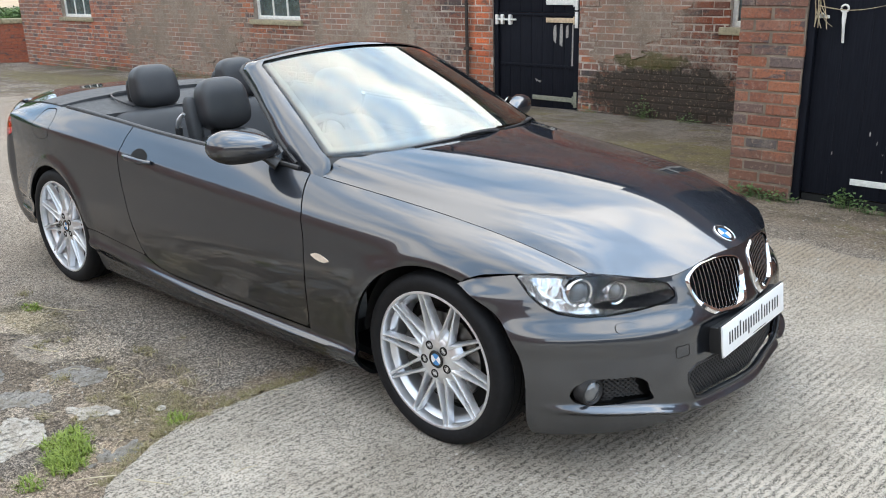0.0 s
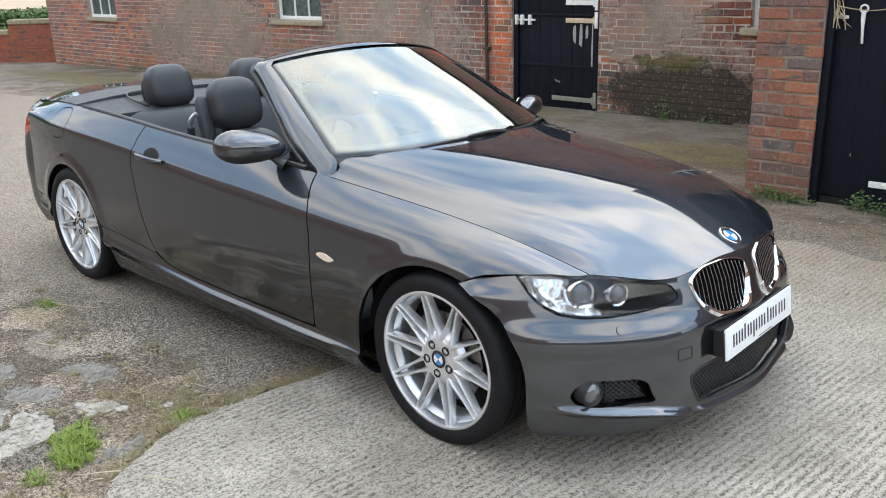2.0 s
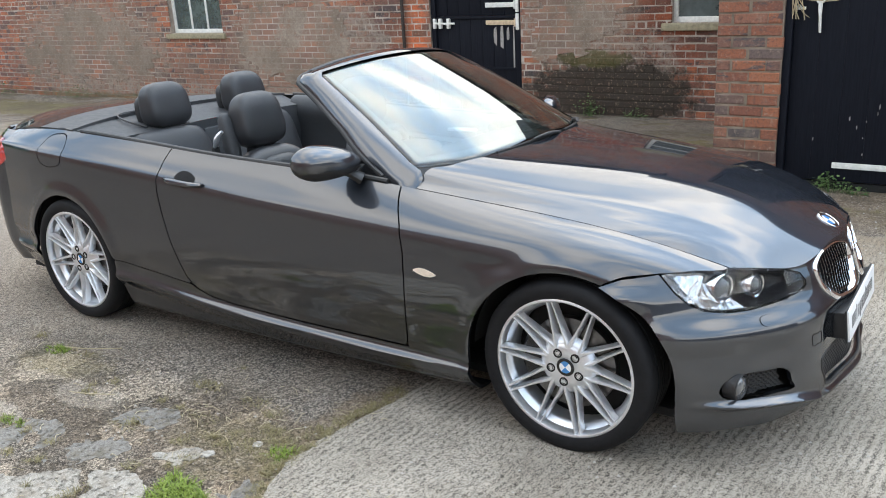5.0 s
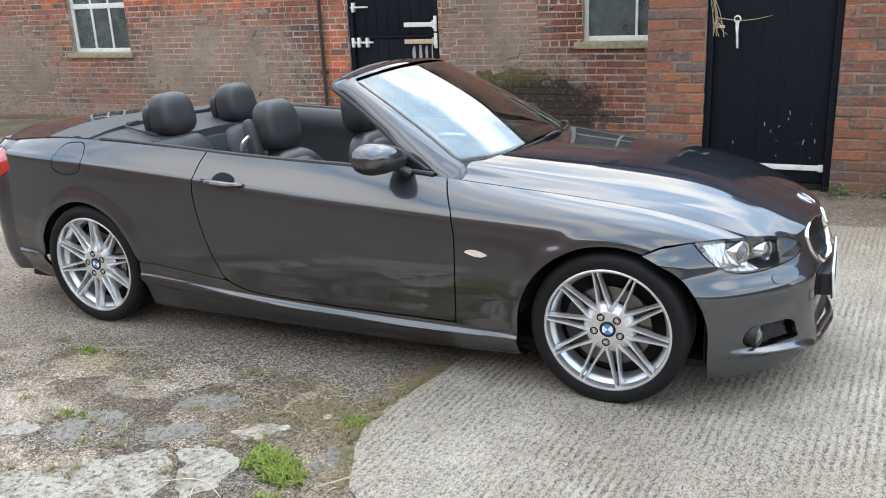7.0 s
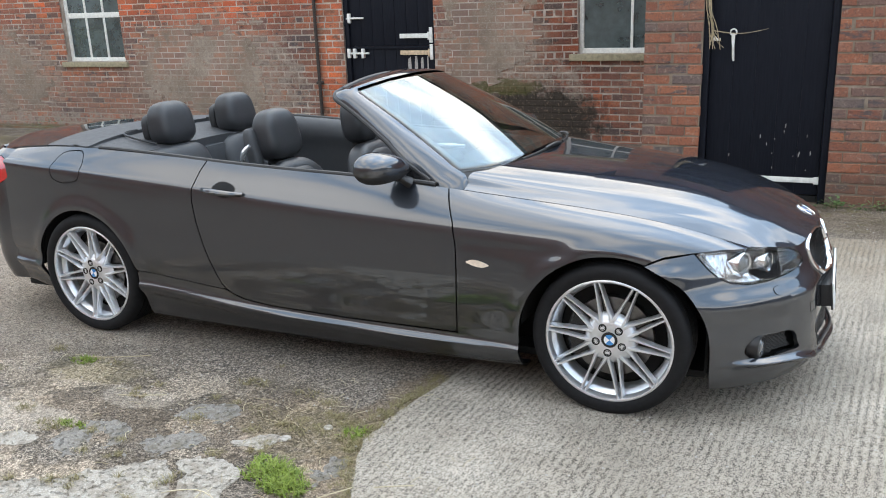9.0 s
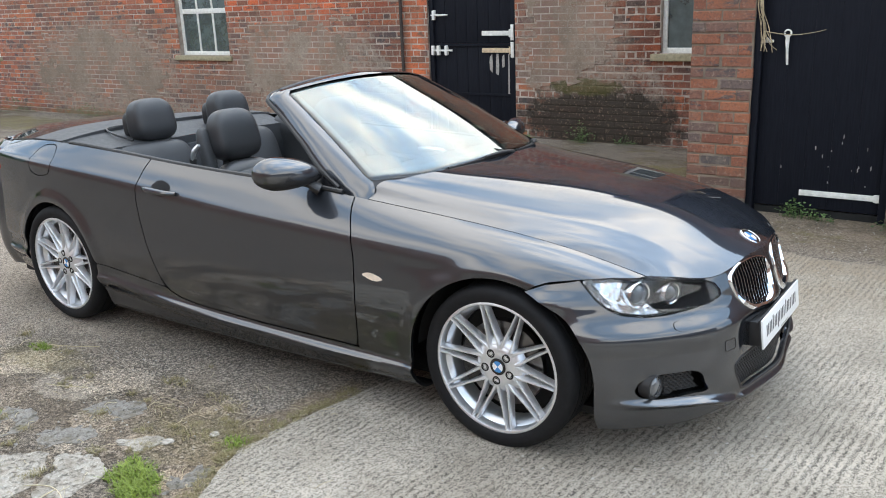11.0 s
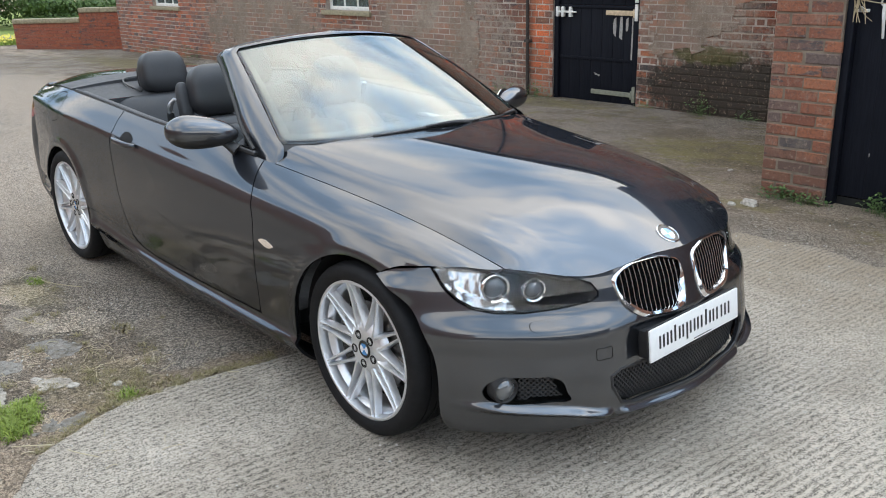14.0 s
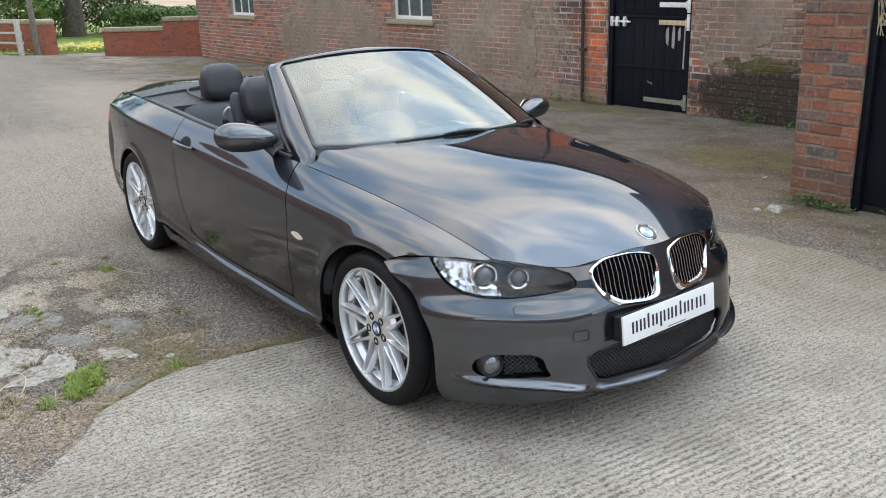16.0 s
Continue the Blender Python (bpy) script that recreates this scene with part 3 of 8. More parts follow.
def ground_mat():
    n = Nodes("yard_surface")
    w = n.world()
    fine, mid = n.noise(140.0, 7.0, 0.82, w), n.noise(16.0, 6.0, 0.65, w)
    big_grain, small_grain = n.grains(135.0, w), n.grains(300.0, w)
    mixed = n.math("ADD", n.math("MULTIPLY", fine, 0.45), n.math("MULTIPLY", n.math("ADD", n.math("MULTIPLY", big_grain, 0.45), n.math("MULTIPLY", small_grain, 0.55)), 0.55))
    tone = n.ramp(mixed, (0.36, (0.040, 0.038, 0.036)), (0.50, (0.160, 0.153, 0.143)), (0.66, (0.52, 0.50, 0.465)))
    dust = n.ramp(n.noise(1.7, 7.0, 0.7, w), (0.42, 0.0), (0.66, 0.65))
    tone = n.mix(dust, tone, n.ramp(mixed, (0.34, (0.14, 0.128, 0.11)), (0.68, (0.42, 0.385, 0.335))))
    soil = n.ramp(mixed, (0.34, (0.10, 0.083, 0.064)), (0.68, (0.37, 0.32, 0.26)))
    for c, size, much in (((-1.20, -1.40, 0), (0.50, 0.34, 1.0), 0.6), ((-0.85, -1.25, 0), (0.14, 0.62, 1.0), 0.9), ((-2.0, -1.62, 0), (0.5, 0.22, 1.0), 0.55), ((-0.72, -1.95, 0), (0.35, 0.35, 1.0), 0.8)):
        tone = n.mix(n.math("MULTIPLY", n.blob(c, size, 0.30, 0.8, 6.0), much), tone, soil)
    pale = n.ramp(mixed, (0.33, (0.21, 0.185, 0.155)), (0.50, (0.40, 0.36, 0.31)), (0.68, (0.56, 0.52, 0.465)))
    for c, size, much in (((-1.50, -2.25, 0), (0.75, 0.36, 1.0), 0.45), ((-1.22, -1.56, 0), (0.11, 0.08, 1.0), 0.9), ((-2.45, -2.0, 0), (0.4, 0.18, 1.0), 0.5), ((-5.5, -0.5, 0), (3.6, 2.2, 1.0), 0.6), ((-9.5, 2.0, 0), (6.0, 2.0, 1.0), 0.65), ((-22.5, 4.6, 0), (4.0, 0.7, 3.0), 0.7)):
        tone = n.mix(n.math("MULTIPLY", n.blob(c, size, 0.12 if size[0] < 1 else 0.35, 0.55, 4.0), much), tone, pale)
    brownish = n.ramp(mixed, (0.34, (0.13, 0.105, 0.080)), (0.68, (0.36, 0.31, 0.24)))
    tone = n.mix(n.math("MULTIPLY", n.blob((0.6, 3.4, 0), (5.0, 1.3, 2.0), 0.5, 0.4, 1.5), 0.8), tone, brownish)
    tone = n.mix(n.math("MULTIPLY", n.blob((-3.0, 4.6, 0), (3.2, 2.0, 2.0), 0.5, 0.4, 1.5), 0.75), tone, n.ramp(mixed, (0.34, (0.095, 0.085, 0.072)), (0.68, (0.29, 0.26, 0.225))))
    moss = n.ramp(fine, (0.35, (0.10, 0.095, 0.022)), (0.65, (0.22, 0.20, 0.065)))
    for c, size, much in (((-1.75, 4.6, 0), (1.1, 0.75, 1.0), 0.75), ((-6.5, 6.1, 0), (3.0, 0.45, 2.0), 0.7), ((-14.0, 5.0, 0), (5.0, 0.9, 2.0), 0.7), ((-0.60, 2.95, 0), (0.28, 0.16, 1.0), 0.6), ((-1.05, -1.40, 0), (0.40, 0.22, 1.0), 0.25), ((-2.4, -1.25, 0), (0.35, 0.15, 1.0), 0.3)):
        tone = n.mix(n.math("MULTIPLY", n.blob(c, size, 0.35, 1.0, 8.0), much), tone, moss)
    # soil and moss washed towards the buildings
    back = n.ramp(n.math("MULTIPLY", n.axis("Y"), 0.2), (0.42, 0.0), (0.60, 1.0))
    tone = n.mix(n.math("MULTIPLY", back, n.ramp(n.noise(1.6, 8.0, 0.75, w), (0.47, 0.0), (0.56, 0.8))), tone, n.ramp(mixed, (0.34, (0.055, 0.045, 0.032)), (0.68, (0.20, 0.165, 0.12))))
    tone = n.mix(n.math("MULTIPLY", back, n.ramp(n.noise(2.3, 8.0, 0.8, n.shifted(w, 7.0)), (0.55, 0.0), (0.63, 0.75))), tone, moss)
    # broken flags of old concrete, each of its own tone, dark joints between
    flags = n.node("TexVoronoi", Scale=3.4, Randomness=1.0)
    warp = n.t.nodes.new("ShaderNodeVectorMath")
    warp.operation = "MULTIPLY_ADD"
    wob = n.node("TexNoise", Scale=5.0, Detail=5.0, Roughness=0.7)
    n.link(w, wob.inputs["Vector"])
    n.link(wob.outputs["Color"], warp.inputs[0])
    warp.inputs[1].default_value = (0.55, 0.55, 0.0)
    n.link(w, warp.inputs[2])
    n.link(warp.outputs["Vector"], flags.inputs["Vector"])
    sep = n.t.nodes.new("ShaderNodeSeparateColor")
    n.link(flags.outputs["Color"], sep.inputs[0])
    joints = n.node("TexVoronoi", Scale=3.4, Randomness=1.0)
    joints.feature = "DISTANCE_TO_EDGE"
    n.link(warp.outputs["Vector"], joints.inputs["Vector"])
    old = n.blob((-1.9, -1.7, 0), (1.6, 0.85, 2.0), 0.4, 0.4, 3.0)
    tone = n.mix(old, tone, n.mix(1.0, tone, n.ramp(sep.outputs[0], (0.1, (0.62, 0.60, 0.57)), (0.5, (1.0, 0.98, 0.94)), (0.9, (1.45, 1.41, 1.33))), "MULTIPLY"))
    tone = n.mix(n.math("MULTIPLY", n.ramp(joints.outputs["Distance"], (0.0, 1.0), (0.05, 0.0)), n.math("MULTIPLY", old, 0.65)), tone, (0.075, 0.062, 0.042))
    # pits and bright chips of aggregate
    pit, chip = n.noise(48.0, 4.0, 0.7, w), n.noise(40.0, 4.0, 0.75, n.shifted(w, 3.0))
    tone = n.mix(n.ramp(pit, (0.55, 0.0), (0.62, 0.6)), tone, (0.040, 0.036, 0.030))
    tone = n.mix(n.ramp(chip, (0.59, 0.0), (0.64, 0.55)), tone, (0.52, 0.49, 0.43))
    bright = n.ramp(mixed, (0.33, (0.30, 0.28, 0.25)), (0.50, (0.52, 0.50, 0.46)), (0.68, (0.70, 0.68, 0.63)))
    for c, size, much in (((-2.35, -1.72, 0), (0.30, 0.12, 1.0), 0.5), ((-1.98, -1.42, 0), (0.22, 0.10, 1.0), 0.35)):
        tone = n.mix(n.math("MULTIPLY", n.blob(c, size, 0.16, 0.75, 5.0), much), tone, bright)
    n.set(Base_Color=n.mix(1.0, tone, (1.10, 0.985, 0.88), "MULTIPLY"), Roughness=0.94)
    n.bump(n.math("SUBTRACT", n.math("ADD", mixed, n.math("MULTIPLY", mid, 0.7)), n.ramp(pit, (0.53, 0.0), (0.62, 0.6))), 1.0, 0.010)
    return n.mat


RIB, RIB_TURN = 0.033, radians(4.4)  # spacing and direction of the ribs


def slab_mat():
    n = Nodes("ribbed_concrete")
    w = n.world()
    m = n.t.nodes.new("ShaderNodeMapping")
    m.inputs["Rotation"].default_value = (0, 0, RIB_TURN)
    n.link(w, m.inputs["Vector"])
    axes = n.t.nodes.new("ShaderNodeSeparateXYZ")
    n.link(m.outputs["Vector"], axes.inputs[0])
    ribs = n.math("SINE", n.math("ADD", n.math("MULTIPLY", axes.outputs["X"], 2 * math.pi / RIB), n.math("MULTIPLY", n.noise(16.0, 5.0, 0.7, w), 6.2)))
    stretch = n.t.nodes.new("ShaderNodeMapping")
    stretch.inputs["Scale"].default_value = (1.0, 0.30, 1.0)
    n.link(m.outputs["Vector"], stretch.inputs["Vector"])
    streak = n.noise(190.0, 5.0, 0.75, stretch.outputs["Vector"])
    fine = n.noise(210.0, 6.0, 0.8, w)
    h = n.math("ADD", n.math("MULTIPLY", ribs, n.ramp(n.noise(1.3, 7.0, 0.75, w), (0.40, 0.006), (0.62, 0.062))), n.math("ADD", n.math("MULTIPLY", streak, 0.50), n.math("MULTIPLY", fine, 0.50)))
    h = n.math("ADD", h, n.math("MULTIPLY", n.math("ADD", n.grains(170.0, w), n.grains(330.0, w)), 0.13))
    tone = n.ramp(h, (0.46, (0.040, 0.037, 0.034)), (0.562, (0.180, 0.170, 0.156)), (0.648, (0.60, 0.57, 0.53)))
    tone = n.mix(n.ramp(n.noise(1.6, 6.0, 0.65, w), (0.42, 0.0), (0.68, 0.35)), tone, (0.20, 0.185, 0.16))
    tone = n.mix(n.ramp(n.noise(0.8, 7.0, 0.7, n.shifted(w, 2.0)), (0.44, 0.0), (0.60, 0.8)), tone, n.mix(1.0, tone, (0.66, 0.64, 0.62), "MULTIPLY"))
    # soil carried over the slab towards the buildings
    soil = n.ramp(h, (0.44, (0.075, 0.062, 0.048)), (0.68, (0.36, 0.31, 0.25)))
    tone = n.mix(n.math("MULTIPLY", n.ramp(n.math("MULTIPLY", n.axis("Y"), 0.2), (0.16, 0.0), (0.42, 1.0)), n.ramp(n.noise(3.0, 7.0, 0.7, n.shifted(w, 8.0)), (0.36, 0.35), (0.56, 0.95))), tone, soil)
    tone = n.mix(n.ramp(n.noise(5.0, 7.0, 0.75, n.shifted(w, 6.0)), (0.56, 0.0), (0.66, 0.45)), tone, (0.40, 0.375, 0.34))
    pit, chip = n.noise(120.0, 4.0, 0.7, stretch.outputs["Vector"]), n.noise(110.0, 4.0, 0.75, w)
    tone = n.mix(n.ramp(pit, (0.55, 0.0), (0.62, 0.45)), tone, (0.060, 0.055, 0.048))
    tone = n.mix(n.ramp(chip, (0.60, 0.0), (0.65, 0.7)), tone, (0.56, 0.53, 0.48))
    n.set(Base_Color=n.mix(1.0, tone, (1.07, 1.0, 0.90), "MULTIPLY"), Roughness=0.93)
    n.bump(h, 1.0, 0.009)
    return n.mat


M["ground"] = ground_mat()
gx = grid_axis(-420, 420, -4.2, 2.4, 0.06, 1.18)
gy = grid_axis(-420, 420, -2.6, 4.0, 0.06, 1.18)
GX, GY = np.meshgrid(gx, gy, indexing="ij")
GZ = ground_z(GX, GY)
ground = part("ground", sheet(np.dstack([GX, GY, GZ])), M["ground"])
tagged(ground, "worn grey yard of old tarmac and concrete with moss", "ground", kind="structure")


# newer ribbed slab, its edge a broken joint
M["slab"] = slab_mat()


def flag_mat(name, low, high, stain):
    n = Nodes(name)
    w = n.world()
    fine, pit = n.noise(150.0, 6.0, 0.8, w), n.noise(42.0, 5.0, 0.7, n.shifted(w, 2.0))
    tone = n.ramp(fine, (0.36, low), (0.64, high))
    tone = n.mix(n.ramp(n.noise(9.0, 7.0, 0.75, w), (0.46, 0.0), (0.62, 0.85)), tone, stain)
    tone = n.mix(n.ramp(pit, (0.57, 0.0), (0.63, 0.7)), tone, n.mix(1.0, tone, (0.35, 0.33, 0.30), "MULTIPLY"))
    n.set(Base_Color=tone, Roughness=0.95)
    n.bump(n.math("SUBTRACT", n.math("MULTIPLY", fine, 0.5), n.ramp(pit, (0.53, 0.0), (0.64, 0.8))), 0.9, 0.008)
    return n.mat


M["flag_pale"] = flag_mat("pale_broken_concrete", (0.27, 0.240, 0.200), (0.53, 0.485, 0.42), (0.22, 0.185, 0.14))
M["flag_grey"] = flag_mat("grey_broken_concrete", (0.145, 0.134, 0.118), (0.35, 0.325, 0.29), (0.16, 0.135, 0.10))


def flag(outline, lift, mat, seed):
    """A piece of old concrete left in the yard, with a broken edge."""
    inside = polygon(outline)
    xs = np.arange(min(p[0] for p in outline) - 0.04, max(p[0] for p in outline) + 0.04, 0.009)
    ys = np.arange(min(p[1] for p in outline) - 0.04, max(p[1] for p in outline) + 0.04, 0.009)
    fx, fy = np.meshgrid(xs, ys, indexing="ij")
    fz = ground_z(fx, fy) + lift + np.array([[0.004 * noise.noise(Vector((a * 9, b * 9, seed))) + 0.0015 * noise.noise(Vector((a * 40, b * 40, seed))) for b in ys] for a in xs])

    def field(c):
        return inside(c.x, c.y) + 0.035 * noise.noise(Vector((c.x * 11, c.y * 11, seed))) + 0.022 * noise.noise(Vector((c.x * 34, c.y * 34, seed)))

    return part("flag", lipped(trim(sheet(np.dstack([fx, fy, fz])), field), 0.012), mat, ground)


for k, (pale, outline) in enumerate((
    (True, [(-2.25, -2.6), (-1.97, -2.16), (-1.77, -2.03), (-1.62, -1.91), (-1.47, -1.80), (-1.38, -1.86), (-1.31, -2.0), (-1.27, -2.2), (-1.32, -2.7)]),
    (True, [(-1.44, -1.775), (-1.37, -1.73), (-1.22, -1.73), (-1.13, -1.80), (-1.11, -1.93), (-1.17, -2.08), (-1.27, -2.0), (-1.35, -1.85)]),
    (True, [(-1.345, -1.61), (-1.27, -1.53), (-1.18, -1.495), (-1.14, -1.55), (-1.20, -1.61), (-1.28, -1.64)]),
    (True, [(-2.32, -1.96), (-2.27, -1.86), (-2.12, -1.82), (-2.09, -1.89), (-2.2, -1.96)]),
    (False, [(-2.04, -1.86), (-2.03, -1.66), (-1.90, -1.61), (-1.78, -1.645), (-1.74, -1.76), (-1.76, -1.88), (-1.88, -1.93)]),
    (False, [(-1.72, -1.80), (-1.72, -1.66), (-1.60, -1.56), (-1.45, -1.60), (-1.44, -1.70), (-1.55, -1.79), (-1.64, -1.86)]),
    (False, [(-0.94, -1.66), (-0.88, -1.56), (-0.81, -1.55), (-0.79, -1.66), (-0.84, -1.73)]),
    (False, [(-1.70, -1.50), (-1.66, -1.36), (-1.48, -1.33), (-1.42, -1.43), (-1.52, -1.53)]),
)):
    flag(outline, 0.003 if pale else 0.001, M["flag_pale" if pale else "flag_grey"], 2.3 * k + 1.0)


def slab_field(c):
    wob = 0.05 * noise.noise(Vector((c.x * 3, c.y * 3, 1.0))) + 0.02 * noise.noise(Vector((c.x * 14, c.y * 14, 5.0)))
    return max(slab_edge(c.y) - c.x + wob, c.y - 2.25 - 2.5 * wob, c.x - 4.65 + 2 * wob, -5.05 - c.y + 2 * wob)


sx, sy = np.arange(-0.95, 4.8, 0.0066), np.arange(-5.2, 2.5, 0.055)
SXX, SYY = np.meshgrid(sx, sy, indexing="ij")
SZ = ground_z(SXX, SYY) + 0.008 - 0.004 * np.clip((SYY - 0.6) / 1.6, 0, 1)
worn = 0.5 + 0.5 * np.sin(SXX * 1.3 + 2.0 * np.sin(SYY * 0.9)) * np.sin(SYY * 1.7 + SXX * 0.6)
wander = 0.35 * np.sin(SYY * 7.0 + 3.0 * np.sin(SXX * 5.0)) + 0.3 * np.sin(SYY * 17.0 + SXX * 9.0)
SZ += (0.0002 + 0.0010 * worn) * np.sin((SXX * math.cos(RIB_TURN) - SYY * math.sin(RIB_TURN)) * 2 * math.pi / RIB + 1.3 + wander)
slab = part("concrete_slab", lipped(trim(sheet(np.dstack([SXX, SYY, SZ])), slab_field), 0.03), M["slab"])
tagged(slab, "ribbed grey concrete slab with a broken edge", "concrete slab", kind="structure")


# ---- brick walls ----
COURSE, BRICK, JOINT = 0.085, 0.233, 0.0125


def course_pieces(a0, a1, z0, z1, bond=2, half=False):
    """(start, end, low, high) of each brick of a wall between a0 and a1."""
    out = []
    k, z = 0, z0
    while z < z1 - 0.02:
        header = k % 6 == 5 if bond == 6 else False
        step = 0.1225 if header else BRICK + JOINT
        a = a0 - (step * 0.5 if k % 2 else 0.0) - random.uniform(0, 0.02)
        while a < a1:
            lo, hi = max(a, a0), min(a + step - JOINT, a1)
            if hi - lo > 0.03:
                out.append((lo, hi, z, min(z + COURSE - JOINT, z1)))
            a += step
        z += COURSE
        k += 1
    return out


def clear_of(pieces, holes):
    """Cuts openings (a0, a1, z0, z1) out of brick pieces."""
    out = []
    for a, b, c, d in pieces:
        bits = [(a, b)]
        for h0, h1, l0, l1 in holes:
            if d > l0 + 0.02 and c < l1 - 0.02:
                bits = [s for p, q in bits for s in ((p, min(q, h0)), (max(p, h1), q)) if s[1] - s[0] > 0.025]
        out += [(p, q, c, d) for p, q in bits]
    return out


def brick_verts(w, h, d, r):
    """One brick, front at -y, its front edges chipped back a little."""
    c = min(0.006, h * 0.2)
    j = [(random.uniform(-r, r), random.uniform(-r, r)) for _ in range(4)]
    front = [(c + j[0][0], c + j[0][1]), (w - c + j[1][0], c + j[1][1]), (w - c + j[2][0], h - c + j[2][1]), (c + j[3][0], h - c + j[3][1])]
    back = [(0, 0), (w, 0), (w, h), (0, h)]
    v = [(x, 0.0, z) for x, z in front] + [(x, c, z) for x, z in back] + [(x, d, z) for x, z in back]
    f = [(0, 1, 2, 3)] + [(k, k + 4, (k + 1) % 4 + 4, (k + 1) % 4) for k in range(4)] + [(k + 4, k + 8, (k + 1) % 4 + 8, (k + 1) % 4 + 4) for k in range(4)]
    return v, f


def joined_bricks(name, pieces, at, depth, material, parent, uneven=0.006):
    """Many bricks of one face as one mesh; at(a, y, z) lays them in space."""
    verts, faces = [], []
    for a, b, c, d in pieces:
        v, f = brick_verts(b - a, d - c, depth, 0.0055)
        out = random.uniform(-uneven, uneven)
        n = len(verts)
        verts += [at(a + x, y + out, c + z) for x, y, z in v]
        faces += [tuple(i + n for i in q) for q in f]
    me = bpy.data.meshes.new(name)
    me.from_pydata(verts, [], faces)
    me.materials.append(material)
    ob = new(name, me)
    ob.parent = parent
    ob["kind"] = "stuff"
    return ob


def single_bricks(pieces, place, depth, material, parent, uneven=0.005):
    """Bricks as objects of their own on a few shared meshes."""
    pool = {}
    for a, b, c, d in pieces:
        key = (round((b - a) / 0.02), round((d - c) / 0.01), random.randrange(4))
        if key not in pool:
            v, f = brick_verts(key[0] * 0.02 - 0.001, d - c, depth, 0.0045)
            me = bpy.data.meshes.new("brick")
            me.from_pydata(v, [], f)
            me.materials.append(material)
            pool[key] = me
        ob = new("brick", pool[key])
        ob.parent = parent
        ob.matrix_basis = place(a, random.uniform(-uneven, uneven), c)


def wall_core(name, a0, a1, y0, y1, z0, z1, holes, material, label):
    """A wall with real openings, as joined blocks between them."""
    bm = bmesh.new()
    xs = sorted({a0, a1, *[v for h in holes for v in h[:2]]})
    for p, q in zip(xs, xs[1:]):
        mid = (p + q) / 2
        cuts = sorted((h[2], h[3]) for h in holes if h[0] < mid < h[1])
        z = z0
        for lo, hi in cuts:
            if lo > z:
                box(bm, p, q, y0, y1, z, lo)
            z = hi
        if z1 > z:
            box(bm, p, q, y0, y1, z, z1)
    bmesh.ops.remove_doubles(bm, verts=bm.verts, dist=1e-4)
    return tagged(part(name, bm, material, smooth=False), label, "wall", kind="structure")


# barn: a long two-storey brick range at y = 6.6
WY, WTOP = 6.6, 4.1
W1, W2, W3 = (-17.95, -16.62, 0.72, 2.05), (-10.84, -9.60, 0.80, 2.15), (-2.24, -0.95, 0.88, 2.2)
BD = (-5.57, -4.19, -0.6, 2.05)
barn_holes = [W1, W2, W3, BD]
wall_barn = wall_core("wall_barn", -20.1, 9.0, WY + 0.005, WY + 0.36, -0.9, WTOP, barn_holes, M["mortar"], "long weathered red brick barn wall with lime mortar")
bm = bmesh.new()
box(bm, -20.1, -19.74, WY + 0.362, 12.0, -0.9, WTOP)
box(bm, -19.74, 9.0, 11.7, 12.0, -0.9, WTOP)
box(bm, 8.7, 9.0, WY + 0.362, 11.7, -0.9, WTOP)
box(bm, -19.7, 8.7, WY + 1.6, WY + 1.65, -0.9, WTOP)
tagged(part("wall_barn_back", bm, M["brick_far"], smooth=False), "plain brick back and end walls of the barn", "wall", kind="structure")
bm = bmesh.new()
for y0, z0, y1, z1 in ((WY - 0.25, WTOP - 0.02, 9.3, WTOP + 1.3), (12.25, WTOP - 0.02, 9.3, WTOP + 1.3)):
    vs = [bm.verts.new(c) for c in ((-20.4, y0, z0), (9.3, y0, z0), (9.3, y1, z1), (-20.4, y1, z1))]
    f = bm.faces.new(vs)
bmesh.ops.recalc_face_normals(bm, faces=bm.faces)
bmesh.ops.solidify(bm, geom=list(bm.faces), thickness=0.10)
tagged(part("barn_roof", bm, M["slate"], smooth=False), "grey slate pitched roof", "roof", kind="structure")

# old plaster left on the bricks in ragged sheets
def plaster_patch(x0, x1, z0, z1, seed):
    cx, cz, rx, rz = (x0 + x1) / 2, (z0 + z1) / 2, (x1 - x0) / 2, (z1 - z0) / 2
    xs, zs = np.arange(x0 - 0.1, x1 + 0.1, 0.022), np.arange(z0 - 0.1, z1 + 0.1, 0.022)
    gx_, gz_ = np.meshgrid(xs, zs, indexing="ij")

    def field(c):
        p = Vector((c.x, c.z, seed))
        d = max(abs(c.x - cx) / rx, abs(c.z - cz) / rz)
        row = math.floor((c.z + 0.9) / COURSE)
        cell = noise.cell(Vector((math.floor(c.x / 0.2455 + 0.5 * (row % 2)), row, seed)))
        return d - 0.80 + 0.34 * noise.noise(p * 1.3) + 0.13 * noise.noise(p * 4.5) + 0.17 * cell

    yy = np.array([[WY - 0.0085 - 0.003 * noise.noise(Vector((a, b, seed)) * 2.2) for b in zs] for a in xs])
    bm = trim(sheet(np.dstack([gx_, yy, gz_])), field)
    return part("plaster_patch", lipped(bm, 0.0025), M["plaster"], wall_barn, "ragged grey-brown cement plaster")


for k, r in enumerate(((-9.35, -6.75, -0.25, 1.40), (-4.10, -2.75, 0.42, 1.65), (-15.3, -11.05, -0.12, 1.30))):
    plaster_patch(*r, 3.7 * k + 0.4)

